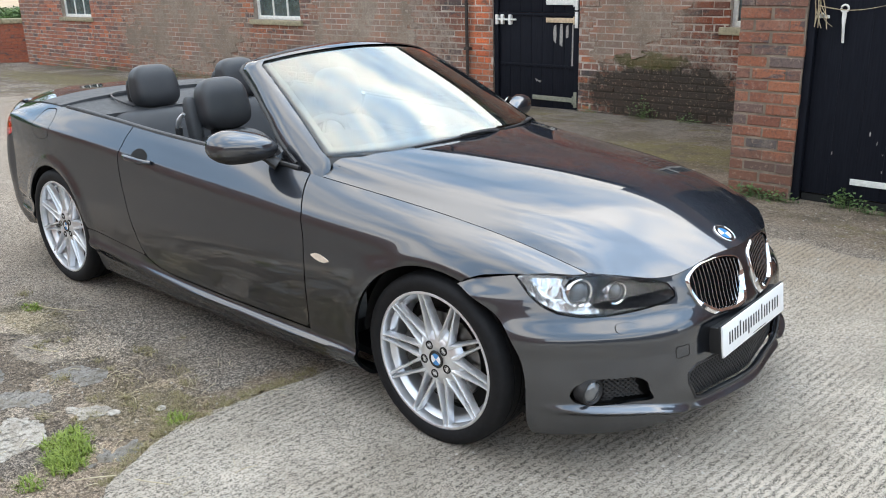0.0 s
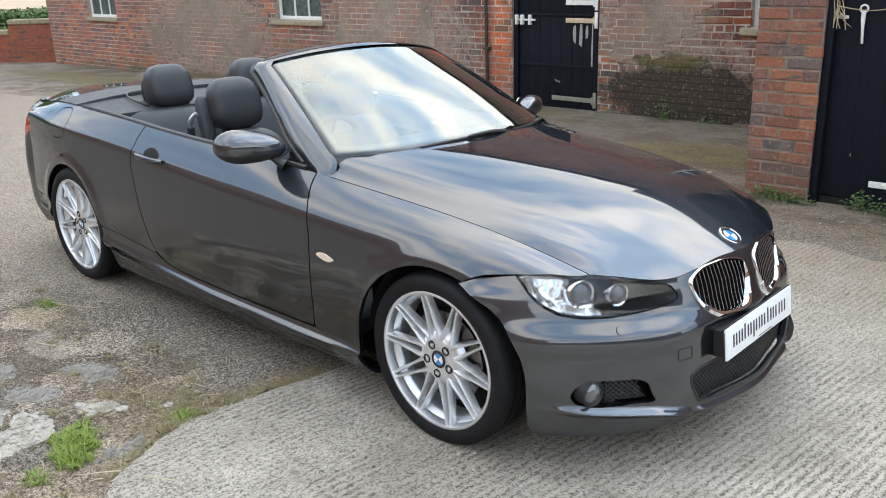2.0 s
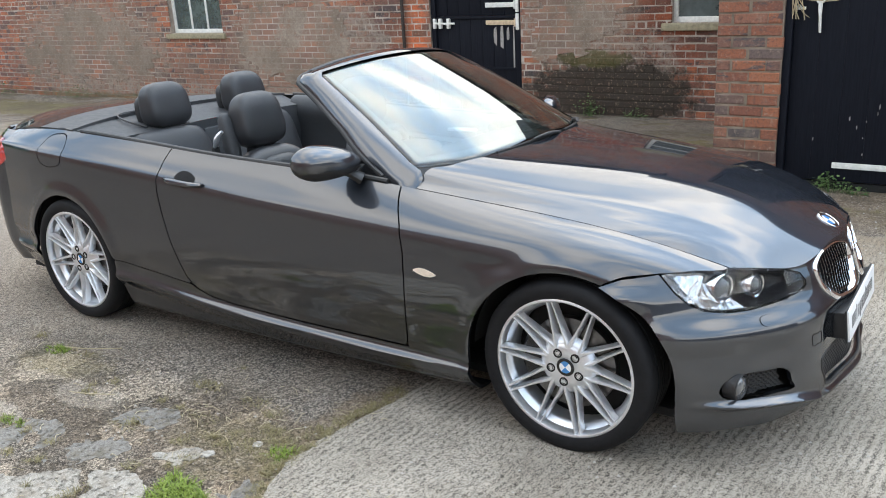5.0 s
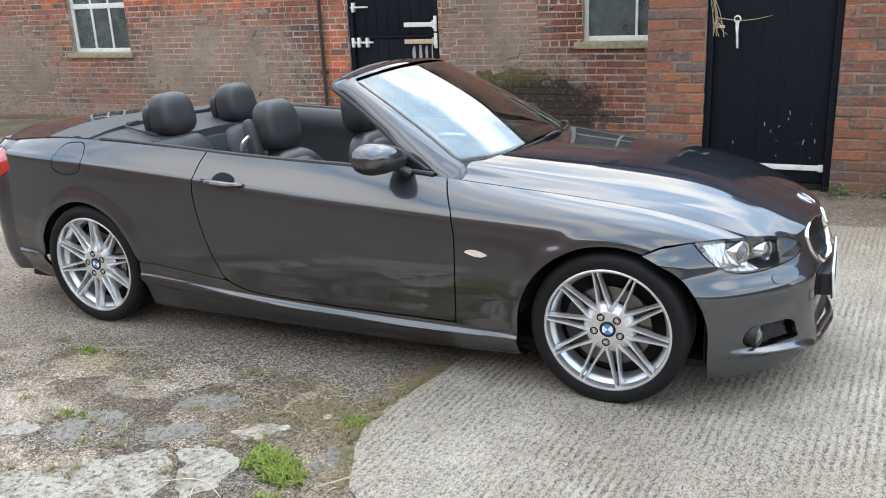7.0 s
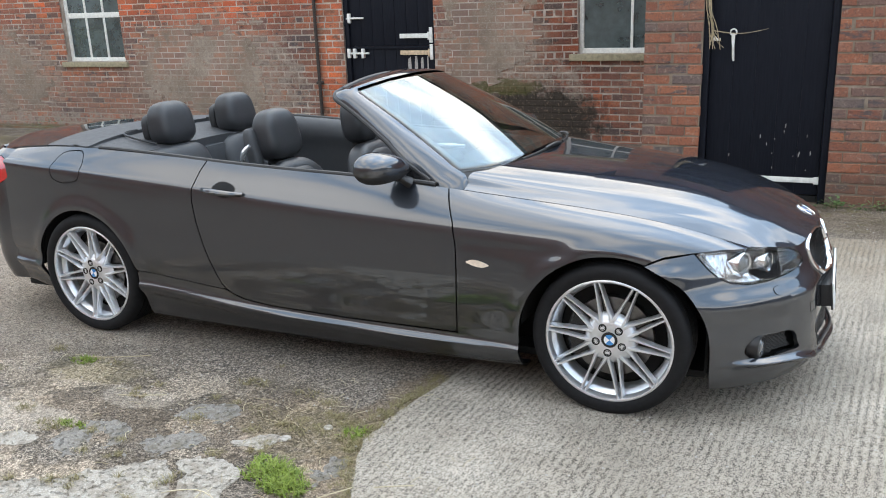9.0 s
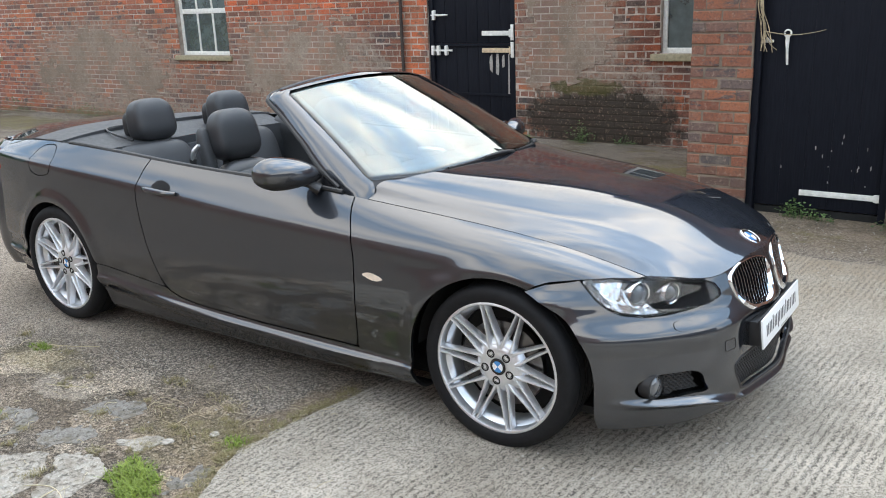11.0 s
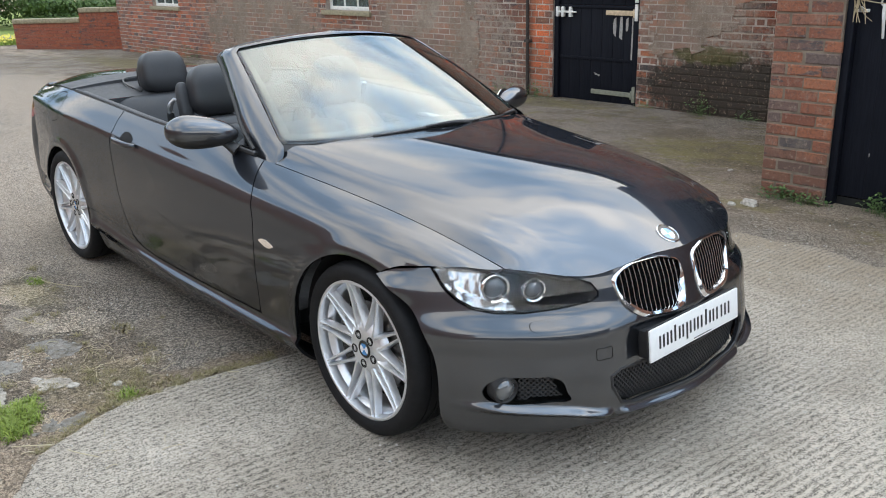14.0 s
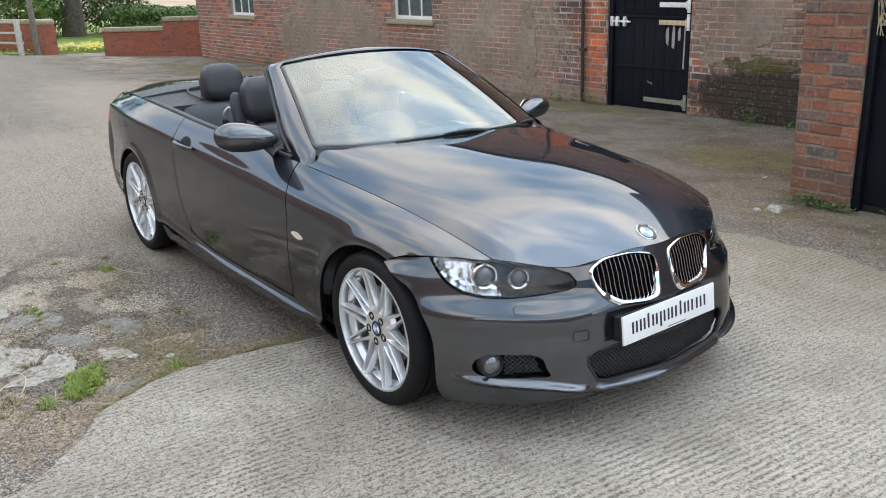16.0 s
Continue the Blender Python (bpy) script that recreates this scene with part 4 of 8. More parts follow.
# outbuilding: a pier, a black door and a wall at y = 3.38
PY, PTOP = 3.38, 2.62
OD = (-0.29, 0.715, -0.5, 2.35)
wall_outhouse = wall_core("wall_outhouse", -0.76, 6.0, PY + 0.007, PY + 0.24, -0.6, PTOP, [OD], M["mortar_dark"], "red and blue brick outbuilding front beside a black door")
bm = bmesh.new()
box(bm, -0.746, -0.52, PY + 0.242, WY + 0.012, -0.7, PTOP)
box(bm, 5.76, 6.0, PY + 0.242, WY + 0.012, -0.7, PTOP)
tagged(part("wall_outhouse_side", bm, M["brick_far"], smooth=False), "brick side walls of the outbuilding", "wall", kind="structure")
bm = bmesh.new()
box(bm, -0.90, 6.15, PY - 0.12, WY + 0.012, PTOP + 0.002, PTOP + 0.12)
tagged(part("outhouse_roof", bm, M["slate"], smooth=False), "flat slate roof of the outbuilding", "roof", kind="structure")

# the farm building across the yard, behind the camera
bm = bmesh.new()
box(bm, -12, 5, -7.4, -6.9, -0.9, 3.0)
box(bm, -26, -12.002, -15.0, -8.6, -0.9, 4.6)
tagged(part("wall_opposite", bm, M["brick_far"], smooth=False), "plain brick building across the yard", "wall", kind="structure")
# unseen wall, added so that the bumper mirrors something dark
bm = bmesh.new()
box(bm, 10.6, 11.0, -15.0, 3.0, -0.9, 2.0)
tagged(part("wall_yard_end", bm, M["slate"], smooth=False), "unseen plain grey wall added to darken the nose's reflections", "wall", kind="structure")


# ---- windows ----
def window(name, hole, cols, bars, label):
    """A white timber window in an opening: frame, glazing bars, panes and a stone sill."""
    a0, a1, z0, z1 = hole
    w = thing(name, label, "window", kind="structure")
    y = WY + 0.085
    t = 0.055
    for nm, b in (("window_frame", (a0, a0 + t, z0, z1)), ("window_frame", (a1 - t, a1, z0, z1)), ("window_frame", (a0 + t, a1 - t, z0, z0 + t * 1.1)), ("window_frame", (a0 + t, a1 - t, z1 - t, z1))):
        bm = bmesh.new()
        box(bm, b[0], b[1], y, y + 0.06, b[2], b[3], 0.006)
        part(nm, bm, M["white_paint"], w)
    for z in bars:
        bm = bmesh.new()
        box(bm, a0 + t, a1 - t, y + 0.004, y + 0.052, z - 0.040, z + 0.040, 0.006)
        part("transom", bm, M["white_paint"], w)
    xs = np.linspace(a0 + t, a1 - t, cols + 1)
    zs = [z0 + t * 1.1, *[v for z in bars for v in (z - 0.04, z + 0.04)], z1 - t]
    for lo, hi in zip(zs[::2], zs[1::2]):
        for x in xs[1:-1]:
            bm = bmesh.new()
            box(bm, x - 0.016, x + 0.016, y + 0.008, y + 0.048, lo, hi, 0.004)
            part("glazing_bar", bm, M["white_paint"], w)
        for p, q in zip(xs, xs[1:]):
            bm = bmesh.new()
            box(bm, p, q, y + 0.026, y + 0.030, lo, hi)
            part("pane", bm, M["old_glass"], w)
    bm = bmesh.new()
    box(bm, a0 - 0.10, a1 + 0.06, WY - 0.045, WY + 0.14, z0 - 0.085, z0 - 0.002, 0.012)
    part("window_sill", bm, M["stone"], w, "mossy stone sill")
    bm = bmesh.new()
    box(bm, a0 - 0.15, a1 + 0.15, WY - 0.004, WY + 0.13, z1 + 0.002, z1 + 0.20, 0.01)
    part("lintel", bm, M["stone"], w)
    return w


window("window_1", W1, 3, [1.60], "white-painted six-light window in the barn wall")
window("window_2", W2, 3, [1.52], "white-painted six-light barn window with flaking paint")
window("window_3", W3, 2, [1.75], "white-painted barn window beside the brick pier")


# ---- the stable door ----
def boards(parent, a0, a1, y, z0, z1, n, material, gap=0.002, worn=0.004):
    edges = np.linspace(a0, a1, n + 1)
    for p, q in zip(edges, edges[1:]):
        bm = bmesh.new()
        box(bm, p + gap, q - gap, y + random.uniform(-0.5, 0.5) * worn, y + 0.03, z0, z1 + random.uniform(-0.006, 0.0), worn)
        part("board", bm, material, parent)


door_1 = thing("door_1", "black-painted split stable door with worn white ironwork", "door", kind="structure")
dy = WY + 0.07
for b in ((BD[0], BD[0] + 0.07), (BD[1] - 0.085, BD[1])):
    bm = bmesh.new()
    box(bm, b[0], b[1], WY + 0.03, WY + 0.15, -0.42, BD[3], 0.006)
    part("door_frame", bm, M["boards"], door_1)
lower = new("lower_leaf")
upper = new("upper_leaf")
lower.parent = upper.parent = door_1
boards(lower, BD[0] + 0.072, BD[1] - 0.087, dy, -0.235, 0.985, 7, M["boards"])
boards(upper, BD[0] + 0.072, BD[1] - 0.087, dy - 0.004, 0.995, 2.04, 7, M["boards"])
bm = bmesh.new()
box(bm, BD[0] + 0.075, BD[1] - 0.09, dy - 0.022, dy - 0.004, 0.955, 0.992, 0.003)
part("ledge", bm, M["boards"], lower)
bm = bmesh.new()
box(bm, BD[0] + 0.075, BD[1] - 0.09, dy - 0.014, dy - 0.004, 0.30, 0.335, 0.003)
part("ledge", bm, M["boards"], lower)
for z, leaf, mat, x0 in ((1.125, upper, "white_paint", -4.72), (0.905, lower, "strap_cream", -4.72), (-0.10, lower, "strap_moss", -4.93)):
    if mat == "strap_cream":
        M[mat] = plain("cream_rusty_strap", (0.55, 0.42, 0.28), 0.8, grain=0.3, scale=30)
    if mat == "strap_moss":
        M[mat] = plain("mossy_grey_strap", (0.22, 0.22, 0.17), 0.85, grain=0.3, scale=30)
    bm = bmesh.new()
    box(bm, x0, -4.24, dy - 0.034, dy - 0.022, z - 0.030, z + 0.030, 0.004)
    part("strap_hinge", bm, M[mat], leaf)
    bm = bmesh.new()
    box(bm, -4.268, -4.222, WY + 0.015, WY + 0.030, z - 0.09, z + 0.11, 0.004)
    part("hinge_plate", bm, M["white_paint" if z > 0.5 else mat], leaf)
    bm = bmesh.new()
    tube(bm, [(-4.285, dy - 0.040, z - 0.05), (-4.285, dy - 0.040, z + 0.05)], 0.014, 10, n=2)
    part("hinge_pin", bm, M[mat], leaf)
for z, leaf in ((0.90, lower), (1.37, upper)):
    bm = bmesh.new()
    tube(bm, [(-5.53, dy - 0.036, z), (-5.20 if z < 1 else -5.26, dy - 0.036, z)], 0.013, 8, n=2)
    part("bolt", bm, M["white_paint"], leaf)
    for x in ((-5.52, -5.43, -5.30) if z < 1 else (-5.49,)):
        bm = bmesh.new()
        box(bm, x - 0.022, x + 0.022, dy - 0.05, dy - 0.003, z - 0.065, z + 0.065, 0.008)
        part("bolt_keeper", bm, M["white_paint"], leaf)
for k, (x, z0, z1, w) in enumerate(((-4.60, 0.60, 0.85, 0.05), (-4.50, 0.56, 0.86, 0.045), (-4.41, 0.66, 0.85, 0.04), (-4.325, 0.30, 0.86, 0.022), (-4.86, 0.10, 0.125, 0.09))):
    bm = bmesh.new()
    out = [(x + w * random.uniform(-0.6, -0.3), z0 + random.uniform(0, 0.05)), (x + w * 0.4, z0 + random.uniform(-0.02, 0.04)), (x + w * 0.55, (z0 + z1) / 2), (x + w * 0.4, z1), (x - w * 0.3, z1 - random.uniform(0, 0.03)), (x - w * 0.5, (z0 + z1) / 2 + 0.03)]
    prism(bm, out, lambda a, b, d: (a, dy - 0.0035 - d, b), 0.002)
    part("bare_wood_scar", bm, M["scar"] if "scar" in M else M.setdefault("scar", plain("bare_scraped_wood", (0.34, 0.32, 0.30), 0.85, grain=0.4, scale=60)), lower, smooth=False)

# downpipe
bm = bmesh.new()
tube(bm, [(-5.985, WY - 0.045, -0.24), (-5.99, WY - 0.045, 1.2), (-5.985, WY - 0.045, 4.0)], 0.024, 10, n=12)
for z in (0.5, 1.65, 2.9):
    box(bm, -6.03, -5.94, WY - 0.07, WY + 0.01, z - 0.02, z + 0.02, 0.004)
tagged(part("drainpipe", bm, M["rust"]), "thin dark rusty iron drainpipe on the barn wall", "drainpipe")

# ---- the outbuilding's black door ----
door_2 = thing("door_2", "black-painted boarded outbuilding door with a white strap hinge", "door", kind="structure")
oy = PY + 0.075
for b in ((OD[0], OD[0] + 0.055), (OD[1] - 0.055, OD[1])):
    bm = bmesh.new()
    box(bm, b[0], b[1], PY + 0.03, PY + 0.16, -0.2, OD[3], 0.006)
    part("door_frame", bm, M["boards"], door_2)
boards(door_2, OD[0] + 0.058, OD[1] - 0.058, oy, -0.02, 2.33, 5, M["boards"], 0.0004, 0.0012)
bm = bmesh.new()
box(bm, OD[0] + 0.06, OD[1] - 0.06, oy + 0.012, oy + 0.03, -0.18, -0.03)
part("kick_board", bm, M["under"], door_2)
bm = bmesh.new()
box(bm, 0.10, 0.70, oy - 0.014, oy - 0.004, 0.078, 0.122, 0.004)
box(bm, 0.62, 0.705, oy - 0.018, oy - 0.006, 0.070, 0.130, 0.004)
part("strap_hinge", bm, M["white_paint"], door_2)
for x in (0.2, 0.4, 0.58):
    bm = bmesh.new()
    lathe(bm, [(0.0005, -0.006), (0.006, -0.005), (0.009, 0.0)], 10)
    ob = part("bolt_head", bm, M["white_paint"], door_2)
    ob.matrix_basis = pose(x, oy - 0.013, 0.10)
bm = bmesh.new()
tube(bm, [(-0.062, oy - 0.02, 1.275), (-0.060, oy - 0.024, 1.20), (-0.052, oy - 0.02, 1.055)], [0.013, 0.017, 0.012], 8, flat=0.6)
lathe_ring = [(0.024 * math.cos(a) - 0.062, oy - 0.02, 1.282 + 0.024 * math.sin(a)) for a in np.linspace(0, 2 * math.pi, 17)]
tube(bm, lathe_ring, 0.007, 6, smooth=False)
part("latch_bar", bm, M["white_paint"], door_2)
bm = bmesh.new()
box(bm, -0.235, -0.16, oy - 0.016, oy - 0.002, 1.215, 1.235, 0.003)
tube(bm, [(-0.215, oy - 0.01, 1.22), (-0.20, oy - 0.05, 1.25), (-0.185, oy - 0.01, 1.22)], 0.006, 6)
part("latch_staple", bm, M["white_paint"], door_2)
for k in range(15):
    x, z = random.uniform(-0.20, 0.62), abs(random.gauss(0.0, 0.28)) + 0.03
    w, h = random.uniform(0.003, 0.008), random.uniform(0.008, 0.04)
    if z > 1.1 or 0.06 < z < 0.135:
        continue
    bm = bmesh.new()
    prism(bm, [(x, z), (x + w, z + h * 0.3), (x + w * 0.6, z + h), (x - w * 0.4, z + h * 0.7)], lambda a, b, d: (a, oy - 0.0025 - d, b), 0.001)
    part("paint_chip", bm, M["scar"], door_2, smooth=False)

# frayed twine hanging by the door
twine = thing("twine", "frayed pale twine hanging from the door's top corner", "twine", at=(0, 0, 0))
for k in range(9):
    bm = bmesh.new()
    x0 = -0.262 + random.uniform(-0.015, 0.015)
    yq = PY + 0.018 + random.uniform(-0.01, 0.008)
    pts = [(x0, yq, 1.62), (x0 + 0.02 + random.uniform(-0.02, 0.02), yq - 0.012, 1.45), (x0 + 0.04 + random.uniform(-0.02, 0.03), yq, 1.33), (x0 + 0.05 + random.uniform(-0.03, 0.06), yq - 0.008, 1.22 - random.uniform(0, 0.08))]
    tube(bm, pts, 0.0032, 5, n=14)
    part("strand", bm, M["twine"], twine)
for end in ((0.20, 1.305), (-0.13, 1.16)):
    bm = bmesh.new()
    tube(bm, [(-0.215, PY + 0.005, 1.30), ((end[0] - 0.215) / 2, PY + 0.03, (1.26 + end[1]) / 2 - 0.01), (end[0], PY + 0.05, end[1])], [0.004, 0.002], 5, n=14)
    part("strand", bm, M["twine"], twine)

# ---- the car: x forward from the front axle, z up from the ground, y = 0 its middle plane ----
car = thing("convertible_car", "dark graphite grey convertible parked with its roof folded away", "car")
AXLE_F, AXLE_R, TYRE_R, ARCH_R = 0.0, -2.76, 0.322, 0.368

sill_z = spline([-3.5, -2.4, -1.6, -0.77, -0.4, 0.5], [0.19, 0.112, 0.106, 0.114, 0.128, 0.15])
ridge_z = spline([-3.5, -2.2, -1.87, -1.23, -0.73, 0.5], [0.34, 0.297, 0.267, 0.243, 0.238, 0.25])
crease_z = spline([-3.5, -2.64, -2.02, -1.39, -0.71, -0.33, 0.0, 0.5], [0.885, 0.863, 0.824, 0.775, 0.739, 0.720, 0.700, 0.64])
crease_w = spline([-3.5, -3.1, -2.76, -2.2, -1.4, -0.7, -0.2, 0.1, 0.3, 0.5], [0.762, 0.834, 0.864, 0.864, 0.867, 0.866, 0.869, 0.861, 0.821, 0.733])
mid_w = spline([-3.5, -3.1, -2.76, -2.2, -1.4, -0.7, -0.3, 0.0, 0.3, 0.5], [0.785, 0.857, 0.889, 0.885, 0.884, 0.884, 0.887, 0.888, 0.850, 0.76])
belt_w = spline([-3.5, -3.1, -2.64, -1.97, -1.16, -0.90, -0.74, -0.62, -0.45, -0.265, 0.05, 0.34, 0.5], [0.655, 0.72, 0.775, 0.792, 0.785, 0.774, 0.758, 0.739, 0.723, 0.714, 0.700, 0.672, 0.628])
belt_z = spline([-3.5, -3.1, -2.64, -2.2, -1.86, -1.54, -1.16, -0.74, -0.66, -0.265, 0.05, 0.34, 0.5], [0.925, 0.968, 0.981, 0.964, 0.944, 0.930, 0.917, 0.888, 0.874, 0.838, 0.805, 0.757, 0.690])


def smoothstep(a, b, x):
    t = min(1.0, max(0.0, (x - a) / (b - a)))
    return t * t * (3 - 2 * t)


def section(x, n=104):
    """The body's side at x, from the sill's underside up to the beltline or the bonnet's edge: rows of (width, height)."""
    zb, zr, zc, wc, wm, wb, zt = sill_z(x), ridge_z(x), crease_z(x), crease_w(x), mid_w(x), belt_w(x), belt_z(x)
    k = smoothstep(-1.3, 0.0, x)
    dw, dz = wc - wb, zt - zc
    # the skirt stands proud between the wheels
    skirt = 0.008 * smoothstep(-2.35, -1.75, x) * (1 - smoothstep(-0.6, -0.3, x))
    keys = [
        (wm - 0.150, zb), (wm - 0.09, zb + 0.006), (wm + skirt - 0.036, zr - 0.062), (wm + skirt - 0.006, zr - 0.018), (wm + skirt, zr - 0.004), (wm + skirt * 0.55, zr + 0.003), (wm - 0.005, zr + 0.010),
        (wm - 0.009, zr + 0.07), (wm - 0.003, 0.42), (wm - 0.001, 0.52), (wm * 0.56 + wc * 0.44, 0.63), (wc + 0.0040, zc - 0.045), (wc + 0.0004, zc - 0.006), (wc - 0.0022, zc + 0.0035),
        (wb + dw * (0.71 + 0.14 * k), zc + dz * (0.31 + 0.14 * k)), (wb + dw * (0.34 + 0.14 * k), zc + dz * (0.70 + 0.12 * k)), (wb, zt),
    ]
    return catmull(keys, n)


def flare(x, z):
    """How far the wheel arches' lips stand out."""
    out = 0.0
    for ax in (AXLE_F, AXLE_R):
        r = math.hypot(x - ax, z - TYRE_R)
        out += 0.010 * math.exp(-(((r - ARCH_R) / 0.035) ** 2))
    return out


SIDE_X = np.linspace(-3.36, 0.50, 160)


def eased(grid, axis, passes, weight=0.5):
    """Takes small waves out of a grid of points along one axis; the ends stay."""
    g = np.swapaxes(grid, 0, axis).copy()
    for _ in range(passes):
        g[1:-1] += weight * ((g[:-2] + g[2:]) / 2 - g[1:-1])
    return np.swapaxes(g, 0, axis)


SIDE = eased(np.array([[(x, -w, z) for w, z in section(x)] for x in SIDE_X]), 0, 130)
for row in SIDE:
    for c in row:
        c[1] -= flare(c[0], c[2])


def side_w(x, z):
    s = section(x)
    return float(np.interp(z, s[:, 1], s[:, 0])) + flare(x, z)


def arch(x, z, gap=0.0):
    """Negative inside a wheel's opening."""
    f = math.hypot(x - AXLE_F, (z - 0.305)) - ARCH_R - 0.02 * smoothstep(0.1, 0.4, x) - gap
    r = math.hypot(x - AXLE_R, (z - 0.305)) - ARCH_R + 0.006 - gap
    if z < 0.305:
        f = abs(x - AXLE_F) - ARCH_R - 0.02 * smoothstep(0.1, 0.4, x) - gap
        r = abs(x - AXLE_R) - ARCH_R + 0.006 - gap
    return min(f, r)


GAP = 0.003
DOOR = polygon([(-0.745, 1.1), (-0.726, 0.90), (-0.694, 0.83), (-0.662, 0.76), (-0.645, 0.66), (-0.641, 0.55), (-0.645, 0.41), (-0.649, 0.30), (-0.650, 0.279), (-1.2, 0.276), (-1.60, 0.284), (-1.75, 0.297), (-1.83, 0.322), (-1.885, 0.365), (-1.932, 0.47), (-1.968, 0.56), (-1.999, 0.66), (-2.014, 0.76), (-2.012, 0.82), (-1.985, 0.90), (-1.958, 0.95), (-1.95, 1.1)])
SKIRT = polygon([(-2.6, 0.0), (-2.6, 0.40), (-2.42, 0.385), (-1.86, 0.337), (-1.83, 0.320), (-1.75, 0.295), (-1.60, 0.282), (-1.2, 0.274), (-0.65, 0.277), (-0.2, 0.266), (-0.2, 0.0)])
WING = polygon([(-0.649, 0.268), (-0.649, 0.30), (-0.645, 0.41), (-0.641, 0.55), (-0.645, 0.66), (-0.662, 0.76), (-0.694, 0.83), (-0.726, 0.90), (-0.745, 1.1), (0.56, 1.1), (0.56, 0.70), (0.485, 0.692), (0.40, 0.700), (0.305, 0.693), (0.20, 0.678), (0.145, 0.655), (0.10, 0.60), (0.0, 0.3), (-0.2, 0.262)])
BUMPER = polygon([(0.12, 0.0), (0.12, 0.642), (0.145, 0.6535), (0.20, 0.6765), (0.305, 0.6915), (0.40, 0.698), (0.485, 0.690), (0.60, 0.80), (1.0, 0.9), (1.0, 0.0)])
LAMP_OUT = [(0.307, 0.690), (0.36, 0.698), (0.43, 0.699), (0.50, 0.695), (0.56, 0.686), (0.62, 0.664), (0.655, 0.640), (0.672, 0.612), (0.676, 0.594), (0.668, 0.582), (0.62, 0.570), (0.56, 0.562), (0.50, 0.562), (0.44, 0.574), (0.40, 0.596), (0.36, 0.632), (0.33, 0.664)]
LAMP = polygon(LAMP_OUT)


def panel(grid, field, flip=False, depth=0.012):
    bm = trim(sheet(grid, flip), field)
    return lipped(bm, depth)


def both_sides(name, bm, material, parent, label=""):
    other = mirrored(bm)
    return part(name, bm, material, parent, label), part(name, other, material, parent, label)


def span(lo, hi):
    return SIDE[(SIDE_X > lo) & (SIDE_X < hi)]


doors = both_sides("door", panel(span(-2.15, -0.55), lambda c: DOOR(c.x, c.z) + GAP), M["paint"], car)
both_sides("side_skirt", panel(span(-2.60, -0.20), lambda c: max(SKIRT(c.x, c.z) + GAP * 0.6, -arch(c.x, c.z))), M["paint"], car)
both_sides("front_wing", panel(span(-0.85, 0.60), lambda c: max(WING(c.x, c.z) + GAP, -arch(c.x, c.z))), M["paint"], car)
TLAMP = polygon([(-3.335, 0.80), (-3.35, 0.872), (-3.44, 0.90), (-3.60, 0.90), (-3.76, 0.87), (-3.76, 0.77), (-3.60, 0.735), (-3.45, 0.745)])
FUEL = polygon(rounded([(-2.94, 0.825), (-2.95, 0.89), (-2.915, 0.945), (-2.84, 0.962), (-2.755, 0.955), (-2.73, 0.90), (-2.745, 0.825), (-2.80, 0.808), (-2.89, 0.806)], 40))
fuel_flap = part("fuel_flap", panel(span(-3.1, -2.6), lambda c: FUEL(c.x, c.z) + 0.0045), M["paint"], car)
both_sides("rear_quarter_panel", panel(span(-3.60, -1.80), lambda c: max(-DOOR(c.x, c.z) + GAP, -FUEL(c.x, c.z), -TLAMP(c.x, c.z) + GAP, -SKIRT(c.x, c.z) + GAP * 0.6, -arch(c.x, c.z), c.x + 1.80 if c.z < 0.31 else -9)), M["paint"], car)

# nose: bumper, lamps and grille lie on one surface
NOSE_ROWS = [
    # z, y at x = 0.38, y at x = 0.56, (x, y) further in, x in the middle
    (0.150, 0.800, 0.665, 0.71, 0.43, 0.775),
    (0.200, 0.830, 0.690, 0.725, 0.46, 0.802),
    (0.260, 0.838, 0.702, 0.732, 0.46, 0.810),
    (0.340, 0.838, 0.700, 0.730, 0.455, 0.795),
    (0.420, 0.832, 0.688, 0.724, 0.44, 0.786),
    (0.500, 0.828, 0.680, 0.720, 0.42, 0.786),
    (0.560, 0.790, 0.620, 0.698, 0.372, 0.766),
    (0.620, 0.768, 0.590, 0.69, 0.34, 0.750),
    (0.660, 0.748, 0.568, 0.685, 0.31, 0.733),
    (0.705, 0.722, 0.546, 0.680, 0.28, 0.712),
]


def nose_row(z, a, b, cx, cy, xc):
    half = [(0.10, -side_w(0.10, z), z), (0.20, -side_w(0.20, z), z), (0.29, -side_w(0.27, z) * 0.4 - (a + 0.042) * 0.6, z), (0.38, -a, z), (0.56, -b, z), (cx, -cy, z), (xc - 0.025, -0.20, z)]
    return half + [(xc, 0.0, z)] + [(x, -y, w) for x, y, w in half[::-1]]


NOSE = net([nose_row(*r) for r in NOSE_ROWS], 200, 180)
lip_z = spline([0.0, 0.30, 0.42, 0.56, 0.70, 0.82], [0.186, 0.190, 0.208, 0.238, 0.251, 0.262])
for row in NOSE:  # a blade stands out along the lower edge
    for c in row:
        k = 0.022 + 0.014 * smoothstep(0.40, 0.55, abs(c[1]))
        k *= (1 - smoothstep(0.72, 0.83, abs(c[1]))) * (1 - 0.8 * math.exp(-(((abs(c[1]) - 0.385) / 0.022) ** 2)))
        c[0] += k * math.exp(-(((c[2] - lip_z(abs(c[1]))) / 0.0135) ** 2))


def nose_x(y, z):
    """x of the nose at a place across the car."""
    f = float(np.interp(z, NOSE[100, :, 2], np.arange(NOSE.shape[1])))
    j = min(int(f), NOSE.shape[1] - 2)
    row = NOSE[25:175, j] * (1 - f + j) + NOSE[25:175, j + 1] * (f - j)
    return float(np.interp(y, row[:, 1], row[:, 0]))


